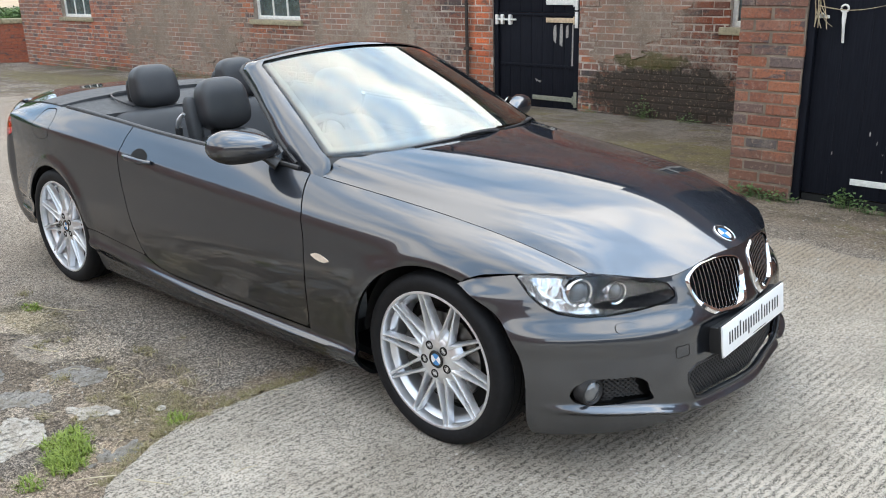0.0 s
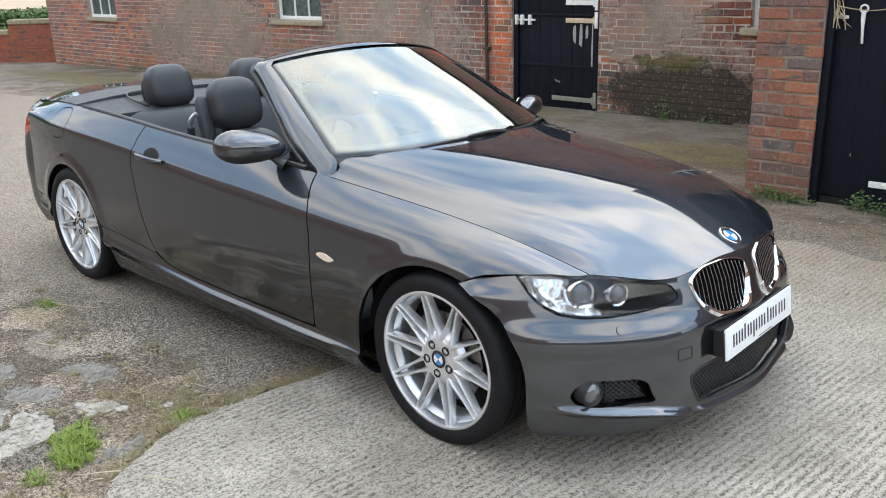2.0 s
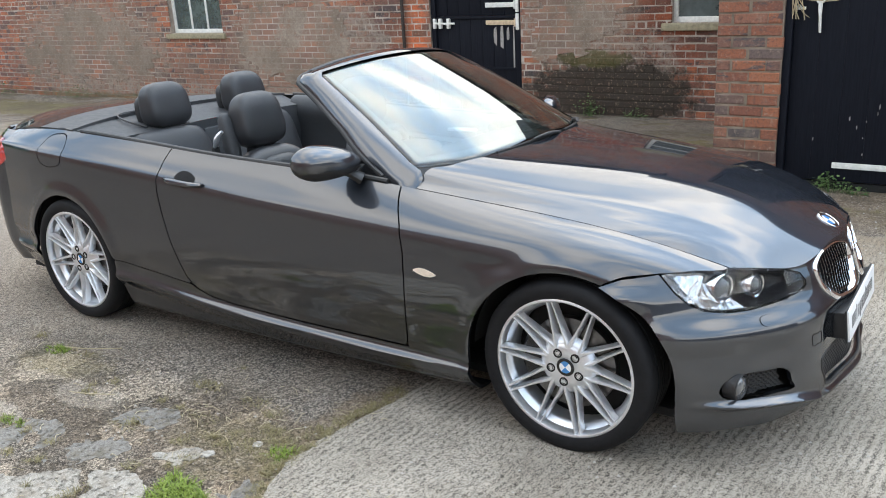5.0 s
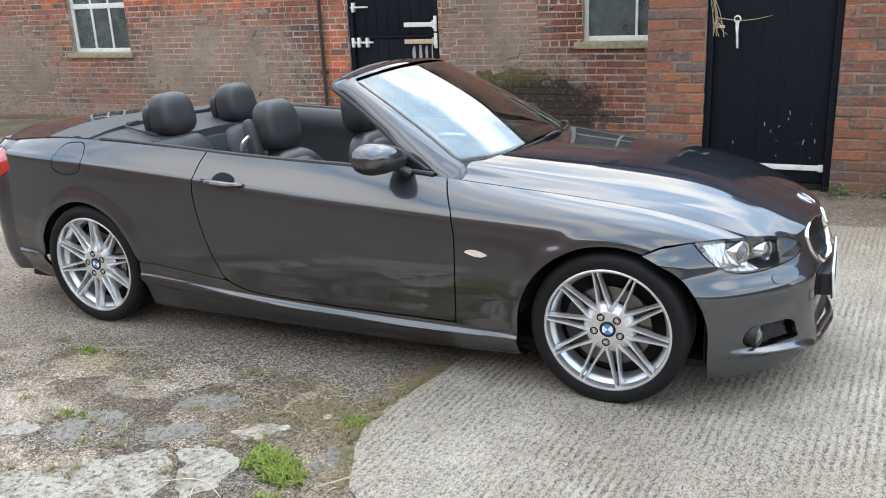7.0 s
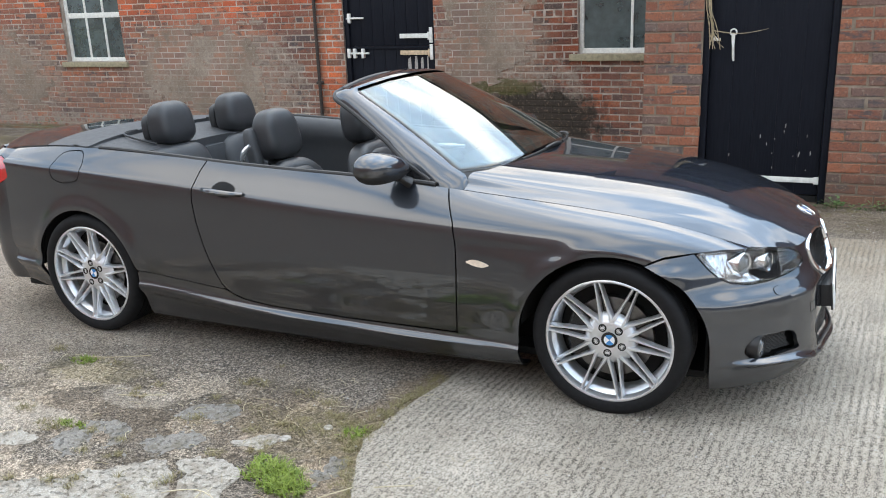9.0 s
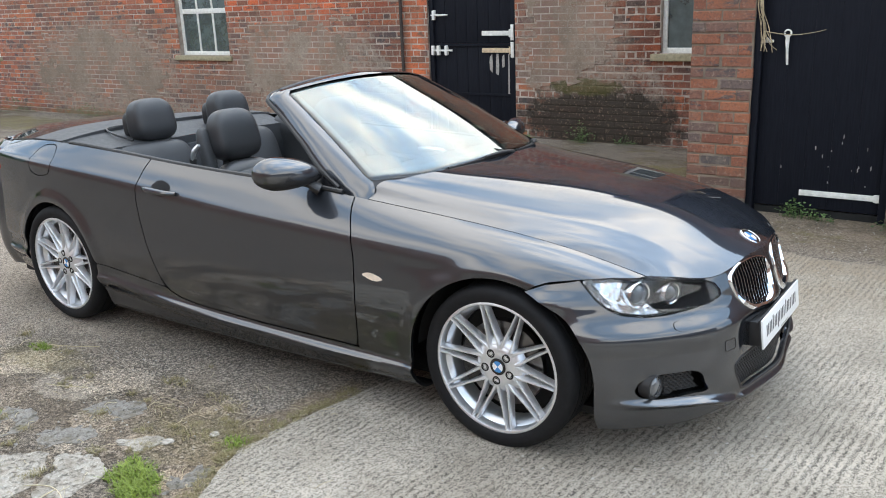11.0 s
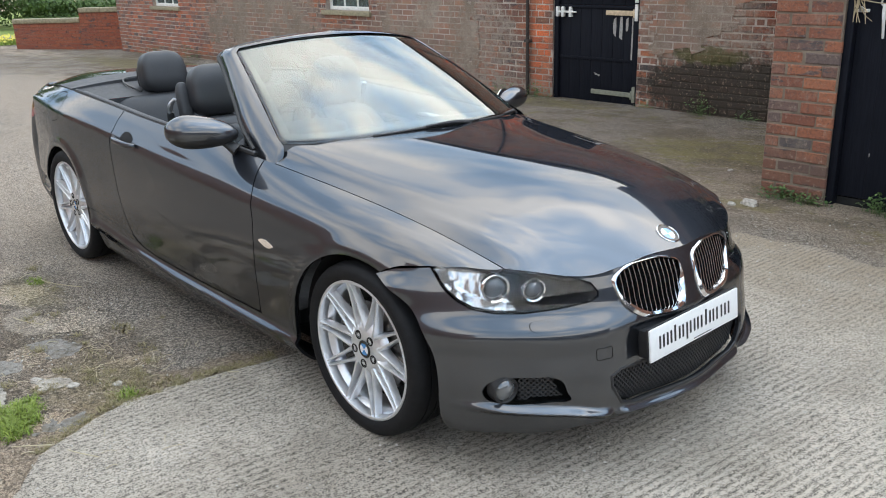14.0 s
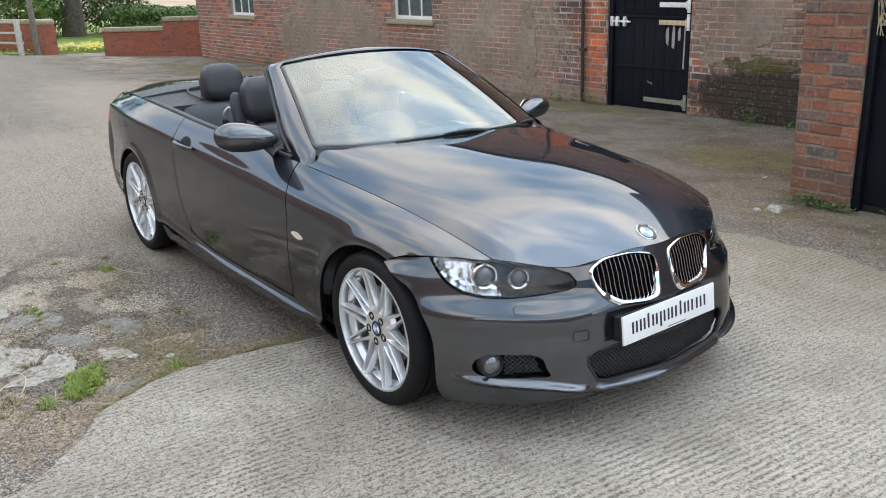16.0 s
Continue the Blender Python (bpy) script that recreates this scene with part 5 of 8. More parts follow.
KIDNEY = [(-0.044, 0.655), (-0.10, 0.676), (-0.20, 0.681), (-0.288, 0.671), (-0.334, 0.640), (-0.327, 0.588), (-0.295, 0.535), (-0.25, 0.508), (-0.17, 0.497), (-0.10, 0.497), (-0.052, 0.513), (-0.038, 0.565), (-0.036, 0.618)]
KID = polygon(rounded(KIDNEY, 60))
INTAKE = polygon([(-0.40, 0.335), (-0.40, 0.30), (-0.36, 0.234), (-0.30, 0.216), (0.30, 0.216), (0.36, 0.234), (0.40, 0.30), (0.40, 0.335), (0.36, 0.352), (-0.36, 0.352)])
FOGHOLE = polygon(rounded([(-0.754, 0.305), (-0.743, 0.338), (-0.705, 0.358), (-0.64, 0.362), (-0.580, 0.358), (-0.560, 0.345), (-0.548, 0.305), (-0.536, 0.282), (-0.60, 0.275), (-0.66, 0.271), (-0.715, 0.273), (-0.743, 0.284)], 50))


front_edge = spline([0.0, 0.175, 0.30, 0.345, 0.40, 0.455, 0.585, 0.634, 0.90], [0.692, 0.691, 0.679, 0.670, 0.664, 0.666, 0.692, 0.7035, 0.7035])  # height of the bonnet's front edge


def low_edge(y):
    """The bumper's lower edge dips towards the wheels."""
    return 0.172 if abs(y) < 0.44 else 0.172 - 0.02 * smoothstep(0.44, 0.60, abs(y))


def bumper_field(c):
    a = -abs(c.y)
    lamp = -LAMP(c.x, c.z) + GAP * 0.6
    holes = max(-KID(a, c.z), -INTAKE(c.y, c.z), -FOGHOLE(a, c.z)) if c.x > 0.35 else -9
    top = c.z - front_edge(abs(c.y)) + 0.001
    return max(BUMPER(c.x, c.z) + 0.0008, lamp, holes, top, low_edge(c.y) - c.z, -arch(c.x, c.z))


part("front_bumper", panel(NOSE, bumper_field, depth=0.02), M["paint"], car)

# bonnet: lengthways lines from the windscreen to the front edge
# edge, flank, two lines that bound a sharp fold, then the crown
HALF_BONNET = [
    [],
    [(-0.655, -0.703, 0.8945), (-0.265, -0.678, 0.8525), (0.05, -0.656, 0.8193), (0.34, -0.610, 0.7763), (0.46, -0.585, 0.7380), (0.528, -0.575, 0.7000)],
    [(-0.660, -0.677, 0.9195), (-0.420, -0.657, 0.8865), (-0.200, -0.639, 0.8650), (0.025, -0.617, 0.8405), (0.220, -0.584, 0.8155), (0.390, -0.530, 0.7845), (0.520, -0.470, 0.744), (0.612, -0.440, 0.702)],
    [(-0.660, -0.666, 0.9245), (-0.420, -0.646, 0.8915), (-0.200, -0.628, 0.8700), (0.025, -0.606, 0.8455), (0.220, -0.573, 0.8205), (0.390, -0.519, 0.7893), (0.520, -0.458, 0.7480), (0.617, -0.426, 0.7020)],
    [(-0.615, -0.555, 0.9390), (-0.220, -0.505, 0.9005), (0.08, -0.470, 0.8690), (0.38, -0.415, 0.814), (0.55, -0.380, 0.749), (0.652, -0.368, 0.702)],
    [(-0.560, -0.450, 0.9455), (-0.22, -0.415, 0.9130), (0.08, -0.380, 0.8815), (0.38, -0.350, 0.8235), (0.55, -0.335, 0.7540), (0.663, -0.328, 0.702)],
    [(-0.513, -0.25, 0.951), (-0.20, -0.23, 0.9275), (0.10, -0.21, 0.8965), (0.40, -0.19, 0.834), (0.57, -0.18, 0.763), (0.65, -0.177, 0.722), (0.693, -0.175, 0.702)],
    [(-0.505, 0.0, 0.952), (-0.20, 0.0, 0.932), (0.10, 0.0, 0.902), (0.40, 0.0, 0.840), (0.58, 0.0, 0.766), (0.66, 0.0, 0.723), (0.706, 0.0, 0.702)],
]
def to_front(row):
    """Carries a lengthways line of the bonnet down on to the nose."""
    y = row[-1][1]
    z = float(front_edge(abs(y)))
    return row if z > 0.702 else row + [(nose_x(y, z) + 0.004, y, z)]


top_line = SIDE[:, -1]
edge_row = [(x, float(np.interp(x, SIDE_X, top_line[:, 1])) + 0.0035, float(np.interp(x, SIDE_X, top_line[:, 2])) + 0.0015) for x in (-0.655, -0.45, -0.265, -0.1, 0.05, 0.2, 0.34, 0.43, 0.487)]
HALF_BONNET = [edge_row] + [to_front(r) for r in HALF_BONNET[1:]]
BONNET = eased(net(HALF_BONNET + [[(x, -y, z) for x, y, z in r] for r in HALF_BONNET[-2::-1]], 90, 230), 0, 90)
bonnet = part("bonnet", lipped(sheet(BONNET), 0.012), M["paint"], car)

# tail: rear bumper and lamps
TAIL_ROWS = [(0.20, 0.66, 3.72), (0.30, 0.70, 3.79), (0.45, 0.715, 3.81), (0.60, 0.715, 3.80), (0.72, 0.70, 3.77), (0.82, 0.68, 3.74), (0.90, 0.63, 3.71), (0.935, 0.58, 3.67)]


def tail_row(z, w, xc):
    half = [(-3.26, -side_w(-3.26, z), z), (-3.34, -side_w(-3.34, z) + 0.012, z), (-3.48, -w - 0.085, z), (-3.60, -w, z), (-xc + 0.055, -w * 0.70, z), (-xc + 0.012, -w * 0.35, z)]
    return half + [(-xc, 0.0, z)] + [(x, -y, h) for x, y, h in half[::-1]]


TAIL = net([tail_row(*r) for r in TAIL_ROWS], 90, 36)
part("rear_bumper", panel(TAIL, lambda c: max(-TLAMP(c.x, c.z) + GAP, c.x + 3.352), flip=True), M["paint"], car)
lamp_bm = trim(sheet(TAIL, True), lambda c: max(TLAMP(c.x, c.z), c.y, c.x + 3.30))
tail_lamps = both_sides("tail_light", lipped(lamp_bm, 0.03), M["red_lens"], car, "red tail light")

# boot lid and the dark panel behind the rear seats
deck_rows = [[(-2.74, -0.765, 0.985), (-2.95, -0.735, 0.980), (-3.10, -0.705, 0.972)], [(-2.80, -0.55, 1.000), (-2.98, -0.52, 1.002), (-3.14, -0.50, 0.995)], [(-2.86, 0.0, 1.010), (-3.02, 0.0, 1.014), (-3.18, 0.0, 1.008)], [(-2.80, 0.55, 1.000), (-2.98, 0.52, 1.002), (-3.14, 0.50, 0.995)], [(-2.74, 0.765, 0.985), (-2.95, 0.735, 0.980), (-3.10, 0.705, 0.972)]]
part("roof_cover", lipped(sheet(net(deck_rows, 14, 40), True), 0.02), M["leather_soft"], car, "dark grey cover over the folded roof")
boot_rows = [[(-3.105, -0.708, 0.970), (-3.30, -0.685, 0.955), (-3.46, -0.655, 0.930), (-3.60, -0.62, 0.900), (-3.70, -0.58, 0.865)], [(-3.145, -0.50, 0.994), (-3.35, -0.48, 0.985), (-3.52, -0.46, 0.968), (-3.66, -0.45, 0.945), (-3.745, -0.44, 0.890)], [(-3.185, 0.0, 1.007), (-3.40, 0.0, 1.000), (-3.60, 0.0, 0.985), (-3.72, 0.0, 0.965), (-3.80, 0.0, 0.900)]]
part("boot_lid", lipped(sheet(net(boot_rows + [[(x, -y, z) for x, y, z in r] for r in boot_rows[1::-1]], 26, 40), True), 0.015), M["paint"], car)

# dark inner shell behind the gaps
inner = SIDE.copy()
inner[:, :, 1] += 0.022
bm = trim(sheet(inner), lambda c: max(-arch(c.x, c.z, 0.004), c.x - 0.14, -3.24 - c.x))
both_sides("inner_shell", bm, M["under"], car)
inner = BONNET.copy()
inner[:, :, 2] -= 0.018
inner[:, :, 0] -= 0.01
part("bonnet_liner", sheet(inner), M["under"], car)
inner = NOSE.copy()
inner[:, :, 0] -= 0.075
inner[:, :, 1] *= 0.93
part("bumper_core", trim(sheet(inner), lambda c: max(0.19 - c.z, c.z - 0.69, 0.36 - c.x)), M["under"], car)
bm = bmesh.new()
box(bm, -3.4, 0.36, -0.72, 0.72, 0.16, 0.19)
box(bm, -0.60, -0.40, -0.60, 0.60, 0.19, 0.84)
part("floor_pan", bm, M["under"], car)
for ax in (AXLE_F, AXLE_R):
    bm = bmesh.new()
    prof = [(ARCH_R + 0.012, y) for y in (-0.822, -0.80, -0.70, -0.50)] + [(0.05, -0.50)]
    lathe(bm, prof, 48)
    bmesh.ops.translate(bm, verts=bm.verts, vec=(ax, 0, 0.305))
    trim(bm, lambda c: 0.33 - c.z)
    both_sides("wheel_arch_liner", bm, M["under"], car)
# ---- wheels ----
def make_tyre():
    prof = [(0.250, -0.098), (0.258, -0.104), (0.270, -0.111), (0.288, -0.1145), (0.303, -0.111), (0.313, -0.103), (0.3185, -0.092), (0.3205, -0.080)]
    for k, y in enumerate(np.linspace(-0.07, 0.07, 8)):
        prof += [(0.3215, y - 0.004), (0.3145, y - 0.003), (0.3145, y + 0.003), (0.3215, y + 0.004)] if k in (1, 3, 4, 6) else [(0.3218, y)]
    prof += [(0.3205, 0.080), (0.313, 0.103), (0.288, 0.1145), (0.250, 0.098)]
    return finish("tyre", lathe(bmesh.new(), prof, 96), M["rubber"])


def make_rim():
    bm = bmesh.new()
    prof = [(0.2445, -0.070), (0.2455, -0.098), (0.2485, -0.1055), (0.2535, -0.1075), (0.2585, -0.1055), (0.259, -0.098), (0.252, -0.090), (0.246, 0.09), (0.238, 0.09), (0.226, 0.02), (0.2235, -0.045), (0.230, -0.056), (0.2445, -0.070)]
    lathe(bm, prof, 96)
    return finish("rim_barrel", bm, M["alloy"])


def make_spoke():
    """A twin spoke along +x: two ribs with a groove between, meeting at the hub."""
    bm = bmesh.new()
    for s in (-1, 1):
        rows = []
        for r, off, half, y0, th in ((0.060, 0.0150, 0.0080, -0.084, 0.045), (0.080, 0.0205, 0.0078, -0.085, 0.042), (0.100, 0.0205, 0.0060, -0.0865, 0.040), (0.130, 0.0175, 0.0050, -0.088, 0.036), (0.17, 0.0145, 0.0045, -0.091, 0.033), (0.215, 0.0115, 0.0042, -0.096, 0.030), (0.240, 0.0098, 0.0044, -0.1005, 0.030), (0.2475, 0.0094, 0.0046, -0.1025, 0.028)):
            c = s * off
            rows.append([(r, y0 + th, c - half * 1.5), (r, y0 + 0.006, c - half * 1.15), (r, y0, c - half * 0.55), (r, y0, c + half * 0.55), (r, y0 + 0.006, c + half * 1.15), (r, y0 + th, c + half * 1.5)])
        vs = [[bm.verts.new(p) for p in row] for row in rows]
        for a, b in zip(vs, vs[1:]):
            for k in range(5):
                bm.faces.new((a[k], a[k + 1], b[k + 1], b[k]))
    # web at the foot of the groove and between pairs near the hub
    web = [(0.05, -0.080, 0.02), (0.085, -0.078, 0.016), (0.098, -0.068, 0.014), (0.110, -0.050, 0.012)]
    vs = [[bm.verts.new((r, y, -h)), bm.verts.new((r, y, h))] for r, y, h in web]
    for a, b in zip(vs, vs[1:]):
        bm.faces.new((a[0], a[1], b[1], b[0]))
    bmesh.ops.recalc_face_normals(bm, faces=bm.faces)
    return finish("spoke", bm, M["alloy"], angle=50)


def make_hub():
    bm = bmesh.new()
    lathe(bm, [(0.0, -0.0835), (0.036, -0.0835), (0.040, -0.086), (0.060, -0.0865), (0.074, -0.0845), (0.084, -0.078), (0.090, -0.060), (0.090, -0.04)], 60)
    return finish("hub", bm, M["alloy"])


def make_bolt():
    bm = bmesh.new()
    lathe(bm, [(0.0, -0.0855), (0.0085, -0.0865), (0.0105, -0.0852), (0.0110, -0.0872), (0.0165, -0.0878), (0.0172, -0.084)], 20)
    return finish("wheel_bolt", bm, M["under"])


def roundel(radius, y0, white, blue, rim):
    """A round badge of plain quarters, facing -y: three meshes."""
    ring, quarter = bmesh.new(), [bmesh.new(), bmesh.new()]
    lathe(ring, [(radius * 0.66, y0), (radius * 0.68, y0 - 0.0012), (radius * 0.93, y0 - 0.0012), (radius, y0 + 0.001)], 40)
    for q in range(4):
        bm = quarter[q % 2]
        a = [math.pi / 2 * q + math.pi / 2 * k / 8 for k in range(9)]
        c = bm.verts.new((0, y0 - 0.0006, 0))
        vs = [bm.verts.new((radius * 0.67 * math.cos(t), y0 - 0.0004, radius * 0.67 * math.sin(t))) for t in a]
        for p, r in zip(vs, vs[1:]):
            bm.faces.new((c, p, r))
        bmesh.ops.recalc_face_normals(bm, faces=bm.faces)
    for bm in quarter:
        for f in bm.faces:
            if f.normal.y > 0:
                f.normal_flip()
    return finish("badge_ring", ring, rim), finish("badge_quarters", quarter[0], blue), finish("badge_quarters", quarter[1], white)


def make_disc():
    bm = bmesh.new()
    prof = [(0.075, -0.040), (0.080, -0.052), (0.098, -0.052), (0.100, -0.040), (0.168, -0.040), (0.168, -0.012), (0.075, -0.012)]
    lathe(bm, prof, 64)
    return finish("brake_disc", bm, M["disc"])


def make_back():
    """A black disc added behind the spokes to put shade into the gaps."""
    return finish("wheel_back", lathe(bmesh.new(), [(0.03, 0.03), (0.224, 0.03), (0.2285, -0.012)], 64), M["under"])


def make_caliper():
    bm = bmesh.new()
    rows = []
    for k in range(9):
        a = radians(150 + k * 8)
        rows.append([(r * math.cos(a), y, r * math.sin(a)) for r, y in ((0.105, -0.058), (0.17, -0.062), (0.182, -0.050), (0.182, 0.02), (0.105, 0.02))])
    vs = [[bm.verts.new(p) for p in row] for row in rows]
    for a, b in zip(vs, vs[1:]):
        for k in range(5):
            bm.faces.new((a[k], b[k], b[(k + 1) % 5], a[(k + 1) % 5]))
    bm.faces.new(vs[0])
    bm.faces.new(vs[-1][::-1])
    bmesh.ops.recalc_face_normals(bm, faces=bm.faces)
    return finish("brake_caliper", bm, M["lamp_dark"])


WHEEL = {"tyre": make_tyre(), "barrel": make_rim(), "spoke": make_spoke(), "hub": make_hub(), "bolt": make_bolt(), "disc": make_disc(), "caliper": make_caliper(), "back": make_back()}
CAP = roundel(0.0335, -0.0852, M["badge_white"], M["badge_blue"], M["gloss_black"])
for x, y, spin in ((AXLE_F, -0.755, 30), (AXLE_R, -0.755, 12), (AXLE_F, 0.755, 3), (AXLE_R, 0.755, 20)):
    wheel = new("wheel")
    wheel.parent = car
    wheel["label"] = "silver twin-spoke alloy wheel with a black tyre"
    wheel.matrix_basis = pose(x, y, TYRE_R, 0, 0, 180 if y > 0 else 0)
    turn = pose(0, 0, 0, 0, -spin, 0)
    share("tyre", WHEEL["tyre"], wheel)
    share("rim", WHEEL["barrel"], wheel)
    share("hub", WHEEL["hub"], wheel)
    share("brake_disc", WHEEL["disc"], wheel)
    share("brake_caliper", WHEEL["caliper"], wheel)
    share("wheel_back", WHEEL["back"], wheel)
    for k in range(10):
        share("spoke", WHEEL["spoke"], wheel, turn @ pose(0, 0, 0, 0, -36 * k, 0))
    for k in range(5):
        share("wheel_bolt", WHEEL["bolt"], wheel, turn @ pose(0.056 * math.cos(radians(72 * k + 18)), 0, 0.056 * math.sin(radians(72 * k + 18))))
    for piece in CAP:
        share("hub_badge", piece, wheel, turn @ pose(0, 0, 0, 0, -20, 0))

# ---- windscreen and its frame ----
glass_rows = [
    [(-0.700, -0.684, 0.940), (-0.580, -0.50, 0.941), (-0.526, -0.25, 0.946), (-0.518, 0.0, 0.947), (-0.526, 0.25, 0.946), (-0.580, 0.50, 0.941), (-0.700, 0.684, 0.940)],
    [(-0.990, -0.606, 1.114), (-0.895, -0.42, 1.130), (-0.852, -0.21, 1.141), (-0.842, 0.0, 1.145), (-0.852, 0.21, 1.141), (-0.895, 0.42, 1.130), (-0.990, 0.606, 1.114)],
    [(-1.284, -0.524, 1.268), (-1.235, -0.35, 1.296), (-1.210, -0.18, 1.311), (-1.202, 0.0, 1.316), (-1.210, 0.18, 1.311), (-1.235, 0.35, 1.296), (-1.284, 0.524, 1.268)],
]
SCREEN = net(glass_rows, 50, 24)
bm = sheet(SCREEN)
windscreen = part("windscreen", bm, M["screen_glass"], car, "clear windscreen reflecting the sky")
solid = windscreen.modifiers.new("thickness", "SOLIDIFY")
solid.thickness = 0.004
windscreen.visible_shadow = False
# dark band round the glass, just inside it
bm = bmesh.new()
nu, nv = SCREEN.shape[:2]
inset = SCREEN.copy()
inset[:, :, 0] -= 0.004
inset[:, :, 2] -= 0.006
v = {}
for i in range(nu):
    for j in range(nv):
        v[i, j] = bm.verts.new(inset[i, j])
for i in range(nu - 1):
    for j in range(nv - 1):
        if i < 2 or i > nu - 4 or j < 2:
            bm.faces.new((v[i, j], v[i + 1, j], v[i + 1, j + 1], v[i, j + 1]))
bmesh.ops.delete(bm, geom=[w for w in bm.verts if not w.link_faces], context="VERTS")
part("screen_border", bm, M["gloss_black"], windscreen)

# the frame follows the glass's edge: up one pillar, along the header, down the other
def frame_ring(p, e):
    """A closed section of the frame at the glass edge e, p = 0 at a pillar's foot, 1 at its top, 2 in the header's middle."""
    outer = catmull([(-0.018, -0.040, -0.030), (-0.030, -0.052, -0.018), (-0.022, -0.046, -0.012), (-0.062, -0.016, 0.006), (-0.073, 0.0, 0.013)], 41)
    rear = catmull([(-0.085, -0.060, -0.050), (-0.104, -0.064, -0.046), (-0.098, -0.058, -0.040), (-0.130, -0.014, -0.018), (-0.178, 0.0, 0.0)], 41)
    i = min(40, int(round(p * 20)))
    o, r = np.array(outer[i]), np.array(rear[i])
    n = r * 0.96 + np.array([0.006, 0.044 * max(0.0, 1 - max(0.0, p - 1)), -0.022])
    top = catmull([(0, 0, 0.002), o * 0.5 + np.array([0, 0, 0.007]), o, o * 0.5 + r * 0.5 + np.array([0, -0.004, 0.006]), r], 14)
    return np.vstack([top, catmull([r, n], 3)[1:], catmull([n, np.array([-0.012, 0.006, -0.012])], 4)[1:]]) + e


left = [(0.0, SCREEN[0, 0] + np.array(d)) for d in ((0.049, -0.026, -0.056), (0.046, -0.014, -0.030), (0.030, -0.004, -0.008))] + [(k / 20, SCREEN[0, int(round(k / 20 * (SCREEN.shape[1] - 1)))]) for k in range(1, 20)]
head = [(1 + k / 20, SCREEN[int(round(k / 20 * (SCREEN.shape[0] - 1) / 2)), -1]) for k in range(1, 21)]
half = [frame_ring(p, e) for p, e in left + head]
ring = half + [h * np.array([1, -1, 1]) for h in half[-2::-1]]
part("windscreen_frame", sheet(np.array(ring), True), M["paint"], car, angle=40)
for s in (-1, 1):
    bm = bmesh.new()
    tube(bm, [h[13] * np.array([1, -s, 1]) + np.array([0.002, 0, 0.001]) for h in half[3:26:2]], 0.011, 8)
    part("door_seal", bm, M["black_plastic"], car)
    bm = bmesh.new()
    xs = np.linspace(-2.66, -0.78, 24)
    tube(bm, [(x, s * (belt_w(x) - 0.010), belt_z(x) + 0.001) for x in xs], 0.011, 8, n=60)
    part("waist_seal", bm, M["black_plastic"], car, "black rubber seal along the door top")
bm = bmesh.new()
tube(bm, [(-1.384, y, 1.304 - 0.20 * y * y) for y in np.linspace(-0.46, 0.46, 9)], 0.016, 8)
part("header_seal", bm, M["black_plastic"], car)
# scuttle under the wipers
low = SCREEN[:, 0]
cowl = [low + np.array([0.030, 0, -0.030]), low + np.array([0.010, 0, -0.012]), low + np.array([-0.012, 0, 0.0075])]
part("scuttle", sheet(np.swapaxes(np.array(cowl), 0, 1), True), M["black_plastic"], car)


def on_screen(i, j, lift):
    p = SCREEN[i, j]
    return (p[0] + 0.45 * lift, p[1], p[2] + 0.85 * lift)


for a, b, pivot in ((13, 32, 31), (33, 47, 46)):
    w = new("wiper")
    w.parent = car
    w["label"] = "black wiper lying along the windscreen's foot"
    bm = bmesh.new()
    tube(bm, [on_screen(i, 0, 0.012 if i > a + 3 else 0.009) for i in range(a, b, 3)], 0.005, 6)
    part("wiper_blade", bm, M["black_plastic"], w)
    bm = bmesh.new()
    tube(bm, [on_screen(pivot, 0, 0.004), on_screen(pivot - 2, 0, 0.017), on_screen((a + b) // 2, 0, 0.020)], [0.013, 0.010, 0.006], 8, flat=0.7)
    part("wiper_arm", bm, M["black_plastic"], w)

# ---- headlights ----
def offset(bm, d):
    bm.normal_update()
    for vtx, n in [(w, w.normal.copy()) for w in bm.verts]:
        vtx.co += n * d
    return bm


def facing(p, ahead):
    """A pose whose -y looks along ahead."""
    q = Vector(ahead).to_track_quat("-Y", "Z")
    return Matrix.Translation(p) @ q.to_matrix().to_4x4()


def projector(parent, p, ahead, r, s):
    m = facing((p[0], s * p[1], p[2]), (ahead[0], s * ahead[1], ahead[2]))
    bm = bmesh.new()
    lathe(bm, [(r * 0.86, -0.004), (r * 0.92, -0.014), (r * 1.06, -0.016), (r * 1.14, -0.010), (r * 1.16, 0.03)], 40)
    share("projector_ring", finish("projector_ring", bm, M["chrome"]), parent, m)
    bm = bmesh.new()
    lathe(bm, [(0.0005, -0.024), (r * 0.3, -0.0225), (r * 0.6, -0.017), (r * 0.82, -0.008), (r * 0.88, 0.004)], 40)
    share("projector_lens", finish("projector_lens", bm, M["lamp_bulb"]), parent, m)


